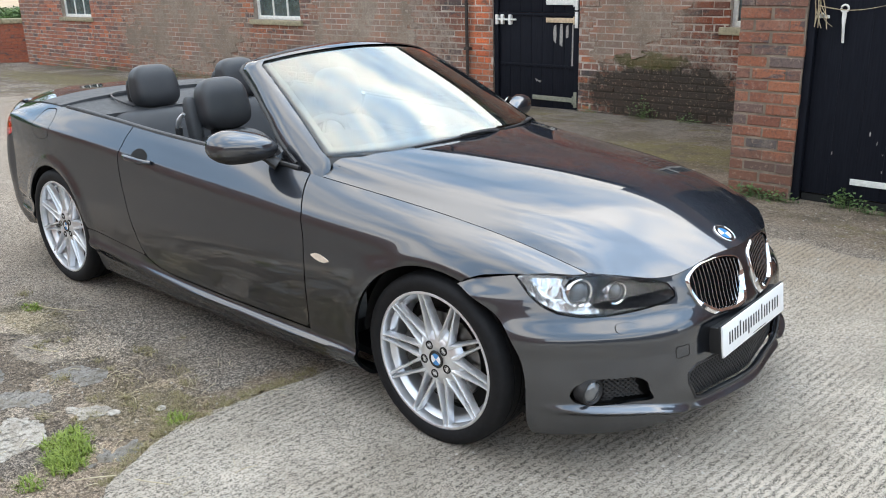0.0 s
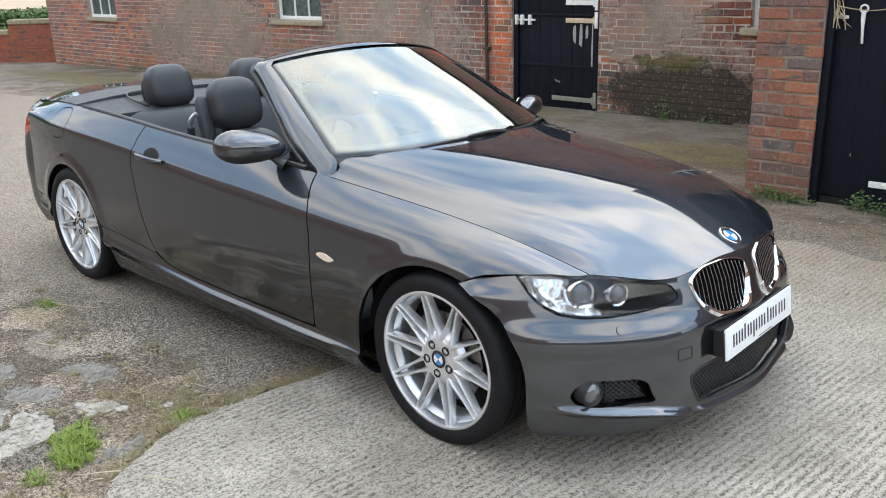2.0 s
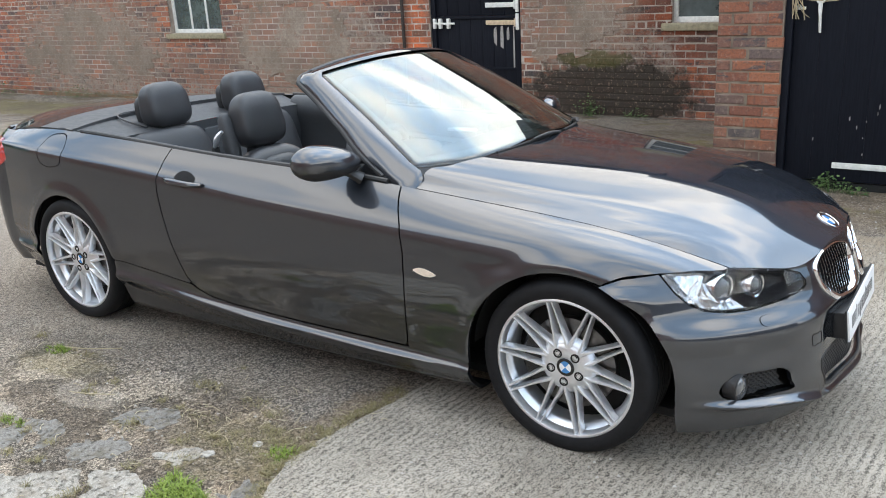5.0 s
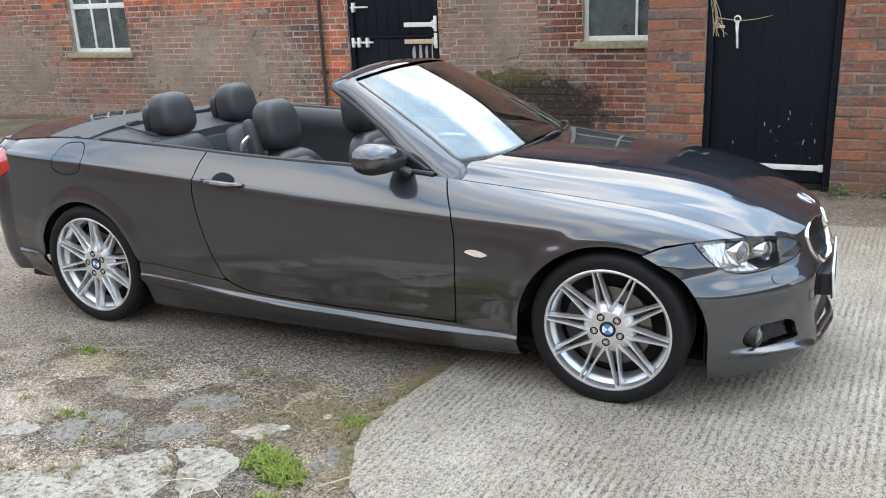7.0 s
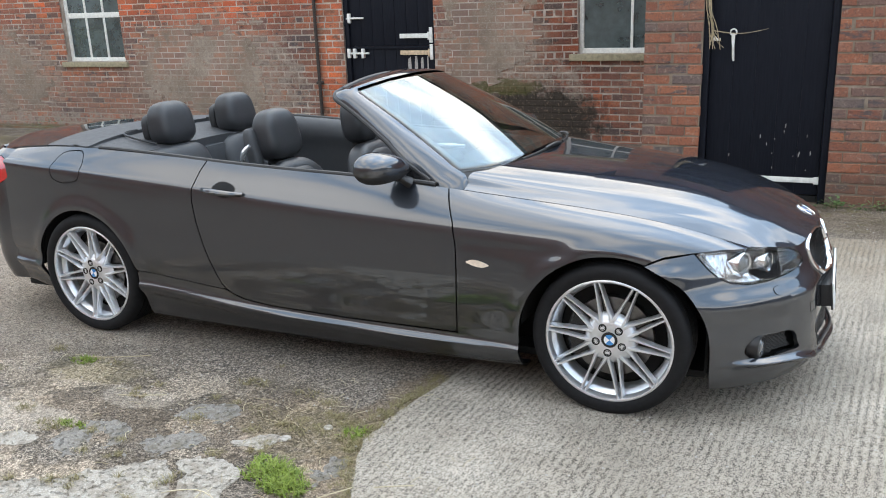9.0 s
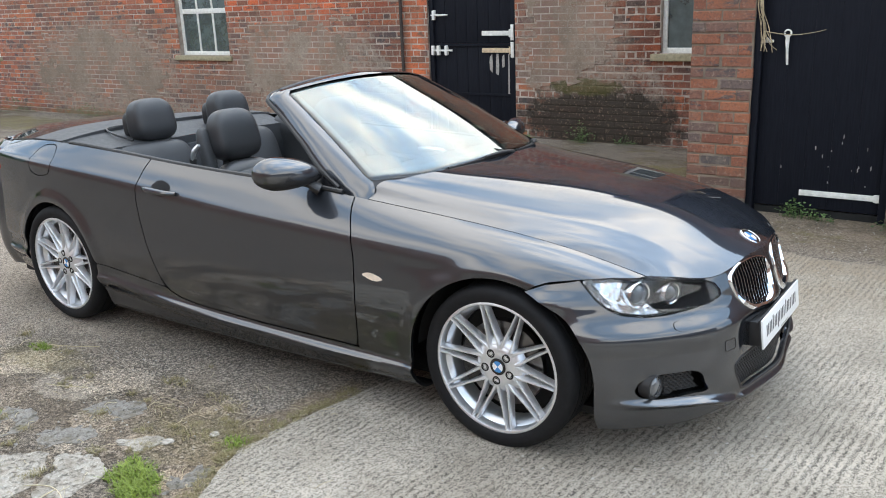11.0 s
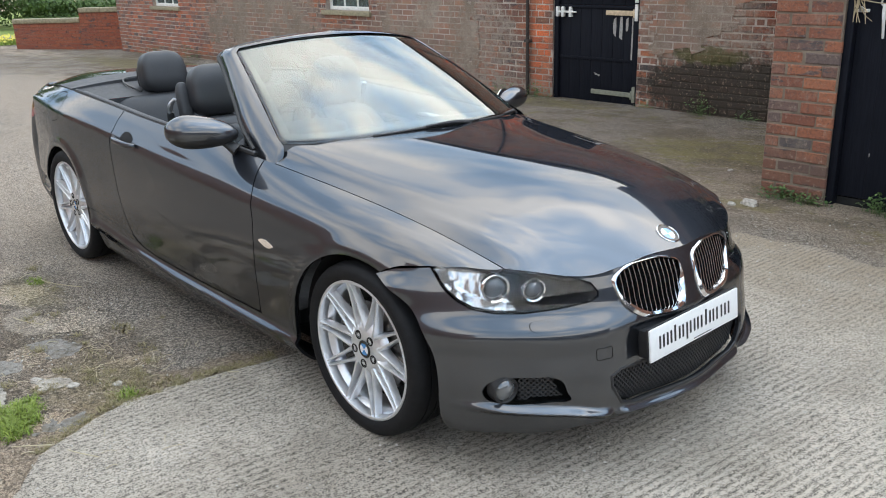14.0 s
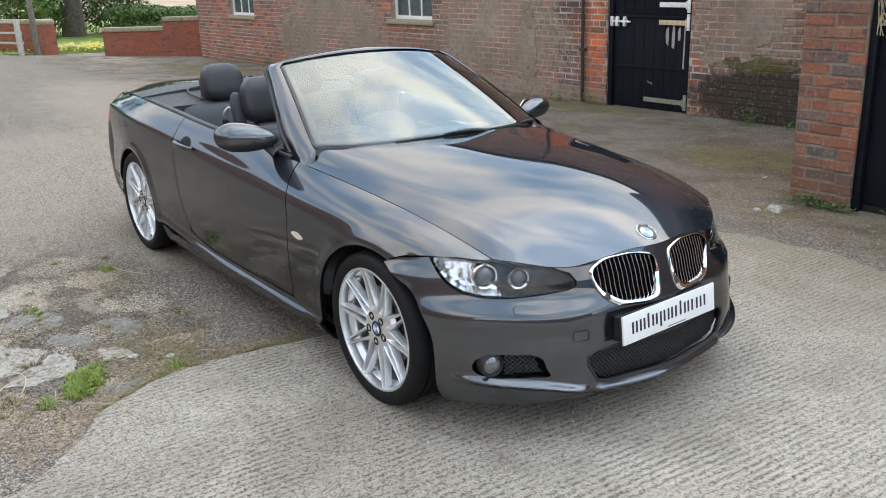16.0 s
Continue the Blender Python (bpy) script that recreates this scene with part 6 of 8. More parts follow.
M["lamp_bulb"] = plain("projector_glass", (0.05, 0.055, 0.06), 0.04, 0.0, grain=0.1, scale=8, bump=0.0, Coat_Weight=1.0)
for s in (-1, 1):
    lamp = new("headlight")
    lamp.parent = car
    lamp["label"] = "clear headlight with two round projectors"
    side = (lambda c: max(LAMP(c.x, c.z) + 0.001, c.y)) if s < 0 else (lambda c: max(LAMP(c.x, c.z) + 0.001, -c.y))
    lens = part("lamp_lens", offset(trim(sheet(NOSE), side), 0.0015), M["lamp_glass"], lamp)
    lens.visible_shadow = False
    thick = lens.modifiers.new("thickness", "SOLIDIFY")
    thick.thickness = 0.002
    # housing: a dark bowl with a bright reflector at the outer end
    bm = trim(sheet(NOSE), side)
    bm.normal_update()
    for vtx in bm.verts:
        d = min(0.06, max(0.0, -LAMP(vtx.co.x, vtx.co.z)) * 2.2 + 0.006)
        vtx.co += Vector((-0.85, -s * 0.5, 0)) * d
    part("lamp_housing", bm, M["lamp_dark"], lamp)
    bm = trim(sheet(NOSE), (lambda c: max(LAMP(c.x, c.z) + 0.006, s * -c.y, c.x - 0.515 + 0.9 * (c.z - 0.6))))
    for vtx in bm.verts:
        d = min(0.040, max(0.0, -LAMP(vtx.co.x, vtx.co.z)) * 1.5 + 0.003) + 0.003 * math.sin(vtx.co.x * 260 + vtx.co.z * 90)
        vtx.co += Vector((-0.75, -s * 0.6, 0)) * d
    part("lamp_reflector", bm, M["lamp_silver"], lamp)
    projector(lamp, (nose_x(-0.652, 0.632) - 0.042, -0.652, 0.632), (0.90, -0.40, 0.0), 0.044, s * -1)
    projector(lamp, (nose_x(-0.560, 0.626) - 0.038, -0.560, 0.626), (0.92, -0.36, 0.0), 0.036, s * -1)

# ---- kidney grilles ----
ring_out = rounded(KIDNEY, 64)
for s in (-1, 1):
    g = new("grille")
    g.parent = car
    g["label"] = "chrome-edged grille with upright dark slats"
    bm = bmesh.new()
    cy, cz = ring_out[:, 0].mean(), ring_out[:, 1].mean()
    loops = []
    base = np.array([nose_x(y, z) for y, z in ring_out])
    for _ in range(4):
        base = (np.roll(base, 1) + base * 2 + np.roll(base, -1)) / 4
    for (y, z), bx in zip(ring_out, base):
        dy, dz = y - cy, z - cz
        low = smoothstep(-0.03, 0.07, -dz)
        sc = lambda k: (cy + dy * k, cz + dz * k)
        prof = []
        for k, out in ((1.022, -0.004), (1.018, 0.003), (1.0, 0.007), (0.975 - 0.08 * low, 0.007), (0.955 - 0.15 * low, -0.002), (0.95 - 0.16 * low, -0.02)):
            a, b = sc(k)
            prof.append(bm.verts.new((bx + out + (1.0 - k) * 0.04, a * -s, b)))
        loops.append(prof)
    for k in range(len(loops)):
        a, b = loops[k], loops[(k + 1) % len(loops)]
        for j in range(5):
            bm.faces.new((a[j], a[j + 1], b[j + 1], b[j]))
    bmesh.ops.recalc_face_normals(bm, faces=bm.faces)
    part("grille_surround", bm, M["chrome"], g)
    bm = bmesh.new()
    prism(bm, [(y, z) for y, z in ring_out], lambda a, b, d: (nose_x(a, b) - 0.045 - d, a * -s, b), 0.004)
    part("grille_back", bm, M["under"], g, smooth=False)
    for y in np.linspace(-0.302, -0.062, 13):
        zs = [z for z in np.linspace(0.49, 0.70, 85) if KID(y, z) < -0.008]
        if len(zs) < 8:
            continue
        bm = bmesh.new()
        p = [(nose_x(y, z) - 0.002, z) for z in np.linspace(zs[0], zs[-1], 7)]
        vs = []
        for x, z in p:
            vs.append([bm.verts.new((x, -s * (y + o), z)) for o in (-0.0022, 0.0022)] + [bm.verts.new((x - 0.032, -s * (y + o), z)) for o in (0.0022, -0.0022)])
        for a, b in zip(vs, vs[1:]):
            for k in range(4):
                bm.faces.new((a[k], a[(k + 1) % 4], b[(k + 1) % 4], b[k])).material_index = 0 if k == 0 else 1
        bmesh.ops.recalc_face_normals(bm, faces=bm.faces)
        part("slat", bm, [M["slat"] if "slat" in M else M.setdefault("slat", plain("chrome_faced_slat", (0.55, 0.55, 0.56), 0.22, 0.9, bump=0.0)), M["gloss_black"]], g, smooth=False)

# ---- lower intake, fog lamps ----
def lattice(field, y0, y1, z0, z1, back, cell=0.017):
    """A honeycomb-like mesh of thin bars over an opening of the nose."""
    bm = bmesh.new()
    h = cell * 0.55
    row, z = 0, z0
    while z < z1:
        y = y0 + (cell / 2 if row % 2 else 0)
        while y < y1:
            for dy, dz in ((cell / 2, h), (-cell / 2, h)):
                a, b = (y, z), (y + dy, z + dz)
                if field(*a) < -0.002 and field(*b) < -0.002:
                    n = Vector((b[1] - a[1], -(b[0] - a[0]))).normalized() * 0.0022
                    q = []
                    for (p, r), sg in ((a, 1), (a, -1), (b, -1), (b, 1)):
                        q.append(((p + sg * n.x), (r + sg * n.y)))
                    lo = [bm.verts.new((nose_x(p, r) - back, p, r)) for p, r in q]
                    hi = [bm.verts.new((nose_x(p, r) - back - 0.012, p, r)) for p, r in q]
                    bm.faces.new(lo)
                    for k in range(4):
                        bm.faces.new((lo[k], hi[k], hi[(k + 1) % 4], lo[(k + 1) % 4]))
            y += cell
        z += h
        row += 1
    bmesh.ops.recalc_face_normals(bm, faces=bm.faces)
    return bm


bm = bmesh.new()
rim = [(-0.40, 0.335), (-0.40, 0.30), (-0.36, 0.234), (-0.30, 0.216), (0.0, 0.216), (0.30, 0.216), (0.36, 0.234), (0.40, 0.30), (0.40, 0.335), (0.36, 0.352), (0.0, 0.352), (-0.36, 0.352), (-0.40, 0.335)]
rim = [(a[0] + (b[0] - a[0]) * k / 6, a[1] + (b[1] - a[1]) * k / 6) for a, b in zip(rim, rim[1:]) for k in range(6)] + [rim[-1]]
tube(bm, [(nose_x(y, z) - 0.004, y, z) for y, z in rim], 0.007, 8, smooth=False)
part("intake_frame", bm, M["black_plastic"], car)
part("intake_mesh", lattice(INTAKE, -0.41, 0.41, 0.20, 0.36, 0.03), M["black_plastic"], car, "black honeycomb intake mesh", smooth=False)
fog_in = polygon([(-0.655, 0.25), (-0.655, 0.38), (-0.52, 0.38), (-0.52, 0.25)])
for s in (-1, 1):
    bm = lattice(lambda a, b: max(FOGHOLE(a, b), fog_in(a, b)), -0.66, -0.52, 0.25, 0.38, 0.035, 0.015)
    part("intake_mesh", mirrored(bm) if s > 0 else bm, M["black_plastic"], car, smooth=False)
    fog = new("fog_light")
    fog.parent = car
    m = facing((0.548, s * 0.698, 0.318), (0.97, s * 0.22, 0.0))
    bm = bmesh.new()
    lathe(bm, [(0.036, -0.010), (0.040, -0.016), (0.045, -0.014), (0.047, 0.03)], 36)
    share("fog_ring", finish("fog_ring", bm, M["black_plastic"]), fog, m)
    bm = bmesh.new()
    lathe(bm, [(0.0005, -0.022), (0.016, -0.0205), (0.030, -0.015), (0.037, -0.008)], 36)
    share("fog_lens", finish("fog_lens", bm, M["fog_lens"] if "fog_lens" in M else M.setdefault("fog_lens", plain("fog_lamp_glass", (0.16, 0.165, 0.17), 0.08, 0.5, grain=0.25, scale=14, bump=0.05, Coat_Weight=1.0))), fog, m)

# ---- plate, badge, small panels ----
plate = new("front_plate")
plate.parent = car
plate["label"] = "white rectangular front plate with dark lettering"
PL = pose(0.802, -0.012, 0.430, 0, -6, 0)
plate.matrix_basis = PL
bm = bmesh.new()
box(bm, -0.050, -0.002, -0.262, 0.262, -0.048, 0.048, 0.006)
box(bm, -0.009, -0.002, -0.274, 0.274, -0.060, 0.060, 0.003)
part("plate_holder", bm, M["black_plastic"], plate)
bm = bmesh.new()
box(bm, -0.002, 0.006, -0.270, 0.270, -0.056, 0.056, 0.003)
part("plate_face", bm, M["plate"], plate)
widths = [0.043, 0.044, 0.026, 0.045, 0.045, 0.044, 0.028, 0.026, 0.045, 0.029, 0.070]
y = -0.222
for k, w in enumerate(widths):
    bm = bmesh.new()
    tall = 0.036 if k in (2, 7) else 0.024
    low = -0.036 if k == 4 else -0.021
    box(bm, 0.006, 0.0068, y, y + 0.0105, low, tall, 0.0003)
    for more in ((0.021,), (0.024, 0.048))[k == 10] if k not in (2, 6, 7, 9) else ():
        box(bm, 0.006, 0.0068, y + more, y + more + 0.0105, -0.021, 0.024, 0.0003)
    part("lettering", bm, M["ink"], plate, smooth=False)
    y += w
bm = bmesh.new()
box(bm, 0.006, 0.0066, -0.02, 0.09, -0.049, -0.046)
part("lettering", bm, M["ink"], plate, smooth=False)
BADGE = roundel(0.041, 0.0, M["badge_white"], M["badge_blue"], M["gloss_black"])
bm = bmesh.new()
lathe(bm, [(0.0395, -0.001), (0.041, -0.0035), (0.0435, -0.002), (0.044, 0.004)], 40)
bpose = facing((0.664, 0.0, 0.7235), (0.50, 0.0, 0.87))
bonnet_badge = new("bonnet_badge")
bonnet_badge.parent = car
bonnet_badge.matrix_basis = bpose
share("badge_rim", finish("badge_rim", bm, M["chrome"]), bonnet_badge)
for piece in BADGE:
    share("badge_face", piece, bonnet_badge)

# ---- mirrors ----
def mirror_shape(x, y, z):
    t = (y + 0.140) / 0.280  # 0 at the inner end
    front = 1.0 - 0.30 * t
    return (x * front * (1.0 if x > 0 else 0.42), y, z * (1.02 - 0.42 * max(0.0, t - 0.25)) - 0.012 * t * t + 0.008 * (1 - t))


for s in (-1, 1):
    mir = new("door_mirror")
    mir.parent = car
    mir["label"] = "painted door mirror with a black lower shell"
    m = pose(-0.970 if s < 0 else -0.93, s * 0.882, 0.977 if s < 0 else 0.952, 0, 0, s * 20)
    k = 1.0 if s < 0 else 0.82
    bm = pillow(bmesh.new(), m @ Matrix.Diagonal((1, -s, 1, 1)), 0.098 * k, 0.146, 0.072 * k, 2.25, 14, mirror_shape)
    if s > 0:
        bmesh.ops.reverse_faces(bm, faces=bm.faces)
    low = bm.copy()
    trim(bm, lambda c: 0.957 - c.z)
    part("mirror_cap", bm, M["paint"], mir)
    trim(low, lambda c: c.z - 0.957)
    part("mirror_base", low, M["black_plastic"], mir)
    bm = bmesh.new()
    prism(bm, rounded([(-0.075, -0.036), (-0.08, 0.025), (-0.05, 0.042), (0.06, 0.036), (0.08, 0.015), (0.075, -0.032), (0.0, -0.042)], 28), lambda a, b, d: m @ Vector((-0.0345 - d, s * -a, b)), 0.004)
    part("mirror_glass", bm, M["chrome"], mir)
    bm = bmesh.new()
    tube(bm, [(-0.950, s * 0.812, 0.944), (-0.925, s * 0.792, 0.922), (-0.895, s * 0.768, 0.898)], [0.026, 0.030, 0.042], 14, flat=0.6)
    part("mirror_arm", bm, M["black_plastic"], mir)
    # black corner piece between mirror and pillar
    bm = bmesh.new()
    prism(bm, [(-0.795, 0.900), (-0.955, 0.905), (-0.885, 0.962)], lambda a, b, d: (a, s * (0.752 - (b - 0.90) * 0.45 - d), b), 0.015)
    part("mirror_corner", bm, M["gloss_black"], car, smooth=False)

# ---- door handles, repeaters, trims ----
for s in (-1, 1):
    handle = new("door_handle")
    handle.parent = doors[0 if s < 0 else 1]
    xs = np.linspace(-1.945, -1.715, 9)
    bm = bmesh.new()
    arc = [0.004, 0.020, 0.028, 0.031, 0.032, 0.031, 0.028, 0.020, 0.006]
    tube(bm, [(x, s * (side_w(x, 0.815) + o), 0.821 + 0.05 * (x + 1.83) * -1) for x, o in zip(xs, arc)], [0.010, 0.015, 0.017, 0.0165, 0.015, 0.013, 0.009], 10, flat=0.95)
    part("handle_bar", bm, M["paint"], handle)
    # flat black patch on the door skin, painting in the shade of the handle's cup
    bm = bmesh.new()
    cup = rounded([(-1.895, 0.835), (-1.87, 0.857), (-1.80, 0.858), (-1.765, 0.835), (-1.79, 0.80), (-1.86, 0.800)], 30)
    grid = [[Vector((a * k + -1.83 * (1 - k), 0, b * k + 0.829 * (1 - k))) for k in (1.0, 0.75, 0.4, 0.02)] for a, b in cup]
    dep = (0.0012, 0.0011, 0.0010, 0.0010)
    vs = [[bm.verts.new((p.x, s * (side_w(p.x, p.z) + d), p.z)) for p, d in zip(row, dep)] for row in grid]
    for k in range(len(vs)):
        a, b = vs[k], vs[(k + 1) % len(vs)]
        for j in range(3):
            bm.faces.new((a[j], a[j + 1], b[j + 1], b[j]))
    bmesh.ops.recalc_face_normals(bm, faces=bm.faces)
    part("handle_recess", bm, M["under"], handle)
    rep = polygon(rounded([(-0.598, 0.603), (-0.575, 0.612), (-0.52, 0.606), (-0.492, 0.594), (-0.51, 0.586), (-0.57, 0.590)], 30))
    bm = lipped(offset(trim(sheet(span(-0.68, -0.42)), lambda c: rep(c.x, c.z)), 0.004), 0.006)
    part("side_repeater", mirrored(bm) if s > 0 else bm, M["amber"], car, "pale clear side repeater lamp")


# covers let into the bumper: a small raised flap and a square lid, each with its seam
def seam(outline, lift=0.0006):
    ring = [(nose_x(y, z) + lift, y, z) for y, z in [*outline, outline[0]]]
    return tube(bmesh.new(), ring, 0.0017, 5, smooth=False)


WASHER = [tuple(p) for p in rounded([(-0.624, 0.515), (-0.618, 0.532), (-0.598, 0.539), (-0.574, 0.538), (-0.560, 0.532), (-0.557, 0.516), (-0.565, 0.509), (-0.588, 0.507), (-0.616, 0.509)], 36)]
TOW = [tuple(p) for p in rounded([(-0.449, 0.402), (-0.450, 0.418), (-0.448, 0.436), (-0.421, 0.437), (-0.393, 0.436), (-0.391, 0.418), (-0.393, 0.402), (-0.421, 0.400)], 40)]
washer_in = polygon(WASHER)
for s in (-1, 1):
    bm = lipped(offset(trim(sheet(NOSE), lambda c: washer_in(c.y, c.z) if c.x > 0.35 else 1.0), 0.003), 0.006)
    flap = part("washer_cover", mirrored(bm) if s > 0 else bm, M["paint"], car, "small flap over the headlight washer")
    bm = seam(WASHER)
    part("seam", mirrored(bm) if s > 0 else bm, M["under"], flap)
part("towing_eye_seam", seam(TOW), M["under"], car, "thin dark seam round the towing-eye lid")
# ---- cabin ----
def card(s):
    """The inner side of a door and the rear side trim."""
    rows = []
    for x in np.linspace(-2.62, -0.80, 20):
        w, z = belt_w(x), belt_z(x)
        rows.append([(x, s * (w - 0.012), z - 0.002), (x, s * (w - 0.045), z + 0.002), (x, s * (w - 0.085), z - 0.02), (x, s * (w - 0.105), z - 0.10), (x, s * (w - 0.085), z - 0.16), (x, s * (w - 0.07), z - 0.30), (x, s * (w - 0.08), 0.30)])
    g = np.array([catmull(r, 22) for r in rows])
    return sheet(g, s < 0)


for s in (-1, 1):
    trim_card = part("door_card", card(s), M["leather_soft"], car, "dark grey inner door trim")
    bm = bmesh.new()
    tube(bm, [(-1.75, s * 0.665, 0.80), (-1.45, s * 0.660, 0.785), (-1.05, s * 0.655, 0.775)], 0.017, 8, flat=0.7)
    part("trim_strip", bm, M["gloss_black"], trim_card)
    bm = bmesh.new()
    tube(bm, [(-1.42, s * 0.655, 0.84), (-1.33, s * 0.645, 0.845), (-1.24, s * 0.655, 0.84)], 0.011, 8)
    part("inner_handle", bm, M["lamp_silver"], trim_card)
    bm = bmesh.new()
    box(bm, -1.17, -1.11, s * 0.662 - 0.012, s * 0.662 + 0.012, 0.850, 0.884, 0.006)
    part("switch_panel", bm, M["gloss_black"], trim_card)
bm = bmesh.new()
box(bm, -2.75, -0.6, -0.72, 0.72, 0.20, 0.26)
part("cabin_floor", bm, M["leather_soft"], car)
# dashboard and console
dash = [[(-0.62, y, 0.925 - 0.03 * y * y) for y in np.linspace(-0.68, 0.68, 7)], [(-0.85, y, 0.925 - 0.03 * y * y) for y in np.linspace(-0.68, 0.68, 7)], [(-0.98, y, 0.895 - 0.03 * y * y) for y in np.linspace(-0.68, 0.68, 7)], [(-1.02, y, 0.82) for y in np.linspace(-0.68, 0.68, 7)], [(-0.96, y, 0.66) for y in np.linspace(-0.68, 0.68, 7)], [(-0.86, y, 0.45) for y in np.linspace(-0.68, 0.68, 7)]]
dashboard = part("dashboard", sheet(net(dash, 30, 26), True), M["leather_soft"], car, "dark soft-touch dashboard")
bm = pillow(bmesh.new(), pose(-0.95, -0.37, 0.925), 0.10, 0.17, 0.045, 3.0, 8)
part("instrument_hood", bm, M["leather_soft"], dashboard)
bm = bmesh.new()
box(bm, -1.95, -0.88, -0.10, 0.10, 0.24, 0.56, 0.03)
part("centre_console", bm, M["leather_soft"], car)
# steering wheel
steer = new("steering_wheel")
steer.parent = car
steer["label"] = "black leather steering wheel"
sm = pose(-1.12, -0.37, 0.86, 0, -66, 0)
bm = bmesh.new()
ringp = [(0.185 * math.cos(a), 0.185 * math.sin(a), 0) for a in np.linspace(0, 2 * math.pi, 49)]
tube(bm, ringp, 0.016, 10, smooth=False)
bmesh.ops.transform(bm, matrix=sm, verts=bm.verts)
part("wheel_rim", bm, M["leather"], steer)
bm = pillow(bmesh.new(), sm, 0.075, 0.085, 0.03, 2.6, 6)
part("airbag_boss", bm, M["leather"], steer)
for a in (0, 180, 250, 290):
    bm = bmesh.new()
    r = radians(a)
    tube(bm, [(0.05 * math.cos(r), 0.05 * math.sin(r), 0.0), (0.18 * math.cos(r), 0.18 * math.sin(r), 0.0)], 0.014, 8, n=4, flat=0.5)
    bmesh.ops.transform(bm, matrix=sm, verts=bm.verts)
    part("wheel_spoke", bm, M["leather_soft"], steer)


def seat_back_shape(x, y, z):
    wing = 0.035 * (abs(y) / 0.25) ** 3
    narrow = 1.0 - 0.22 * max(0.0, z / 0.33) ** 2
    return (x + wing * (1 if x > 0 else 0.2), y * narrow, z)


def head_shape(x, y, z):
    return (x * (1.0 - 0.12 * z / 0.12) + 0.02 * (y / 0.14) ** 2 * (1 if x > 0 else -0.4), y * (1.0 - 0.06 * z / 0.12), z)


def front_seat(yc, fore):
    seat = new("front_seat")
    seat.parent = car
    seat["label"] = "black leather front seat with a tall headrest"
    bm = pillow(bmesh.new(), pose(-1.40 + fore, yc, 0.50, 0, -8, 0), 0.27, 0.255, 0.085, 3.2, 10)
    part("seat_cushion", bm, M["leather"], seat)
    bm = pillow(bmesh.new(), pose(-1.745 + fore, yc, 0.605, 0, -17, 0), 0.085, 0.250, 0.300, 3.4, 16, seat_back_shape)
    part("backrest", bm, M["leather"], seat)
    # inset panel with a seam on the backrest
    bm = pillow(bmesh.new(), pose(-1.700 + fore, yc, 0.60, 0, -17, 0), 0.060, 0.160, 0.265, 3.8, 12)
    part("backrest_panel", bm, M["leather_light"], seat)
    bm = pillow(bmesh.new(), pose(-1.868 + fore, yc, 1.022, 0, -10, 0), 0.066, 0.138, 0.132, 3.2, 14, head_shape)
    part("headrest", bm, M["leather"], seat)
    bm = bmesh.new()
    box(bm, -1.885 + fore, -1.83 + fore, yc - 0.075, yc + 0.075, 0.865, 0.91, 0.008)
    part("headrest_base", bm, M["black_plastic"], seat)
    out = -1 if yc < 0 else 1
    # belt guide at the outer shoulder
    bm = pillow(bmesh.new(), pose(-1.905 + fore, yc + out * 0.150, 0.945, 0, -12, 0), 0.034, 0.036, 0.125, 3.0, 8)
    part("belt_guide", bm, M["leather_soft"], seat)
    bm = bmesh.new()
    tube(bm, [(-1.880 + fore, yc + out * 0.215, 0.992), (-1.905 + fore, yc + out * 0.225, 0.965), (-1.925 + fore, yc + out * 0.228, 0.915)], [0.011, 0.017, 0.010], 10, flat=0.8)
    part("belt_loop", bm, M["alloy"], seat)
    bm = bmesh.new()
    tube(bm, [(-1.925 + fore, yc + out * 0.225, 0.92), (-1.93 + fore, yc + out * 0.222, 0.80), (-1.90 + fore, yc + out * 0.23, 0.60)], 0.018, 8, flat=0.6)
    part("seat_belt", bm, M["black_plastic"], seat)
    return seat


M["leather_light"] = plain("charcoal_leather", (0.034, 0.035, 0.038), 0.45, grain=0.25, scale=180, bump=0.25)
front_seat(-0.345, 0.0)
front_seat(0.355, 0.09)
# rear bench
bench = new("rear_seat")
bench.parent = car
bench["label"] = "black leather rear bench with two headrests"
for yc in (-0.33, 0.33):
    bm = pillow(bmesh.new(), pose(-2.33, yc, 0.58, 0, -6, 0), 0.26, 0.25, 0.08, 3.0, 8)
    part("seat_cushion", bm, M["leather"], bench)
    bm = pillow(bmesh.new(), pose(-2.555, yc * 1.02, 0.735, 0, -18, 0), 0.085, 0.275, 0.205, 4.2, 14)
    part("backrest", bm, M["leather_light"], bench)
    yh = -0.275 if yc < 0 else 0.295
    bm = pillow(bmesh.new(), pose(-2.620, yh, 1.052, 0, -8, 0), 0.070, 0.134, 0.120, 3.2, 14, head_shape)
    part("headrest", bm, M["leather"], bench)
    bm = pillow(bmesh.new(), pose(-2.712, yh, 1.018, 0, -6, 0), 0.032, 0.112, 0.088, 3.4, 8)
    part("roll_hoop_cover", bm, M["black_plastic"], bench)
    bm = bmesh.new()
    box(bm, -2.665, -2.575, yh - 0.055, yh + 0.055, 0.925, 0.968, 0.008)
    part("headrest_base", bm, M["black_plastic"], bench)
bm = bmesh.new()
box(bm, -2.60, -2.30, -0.085, 0.085, 0.55, 0.60, 0.02)
box(bm, -2.64, -2.54, -0.09, 0.09, 0.55, 0.90, 0.025)
part("centre_tray", bm, M["leather_soft"], bench)
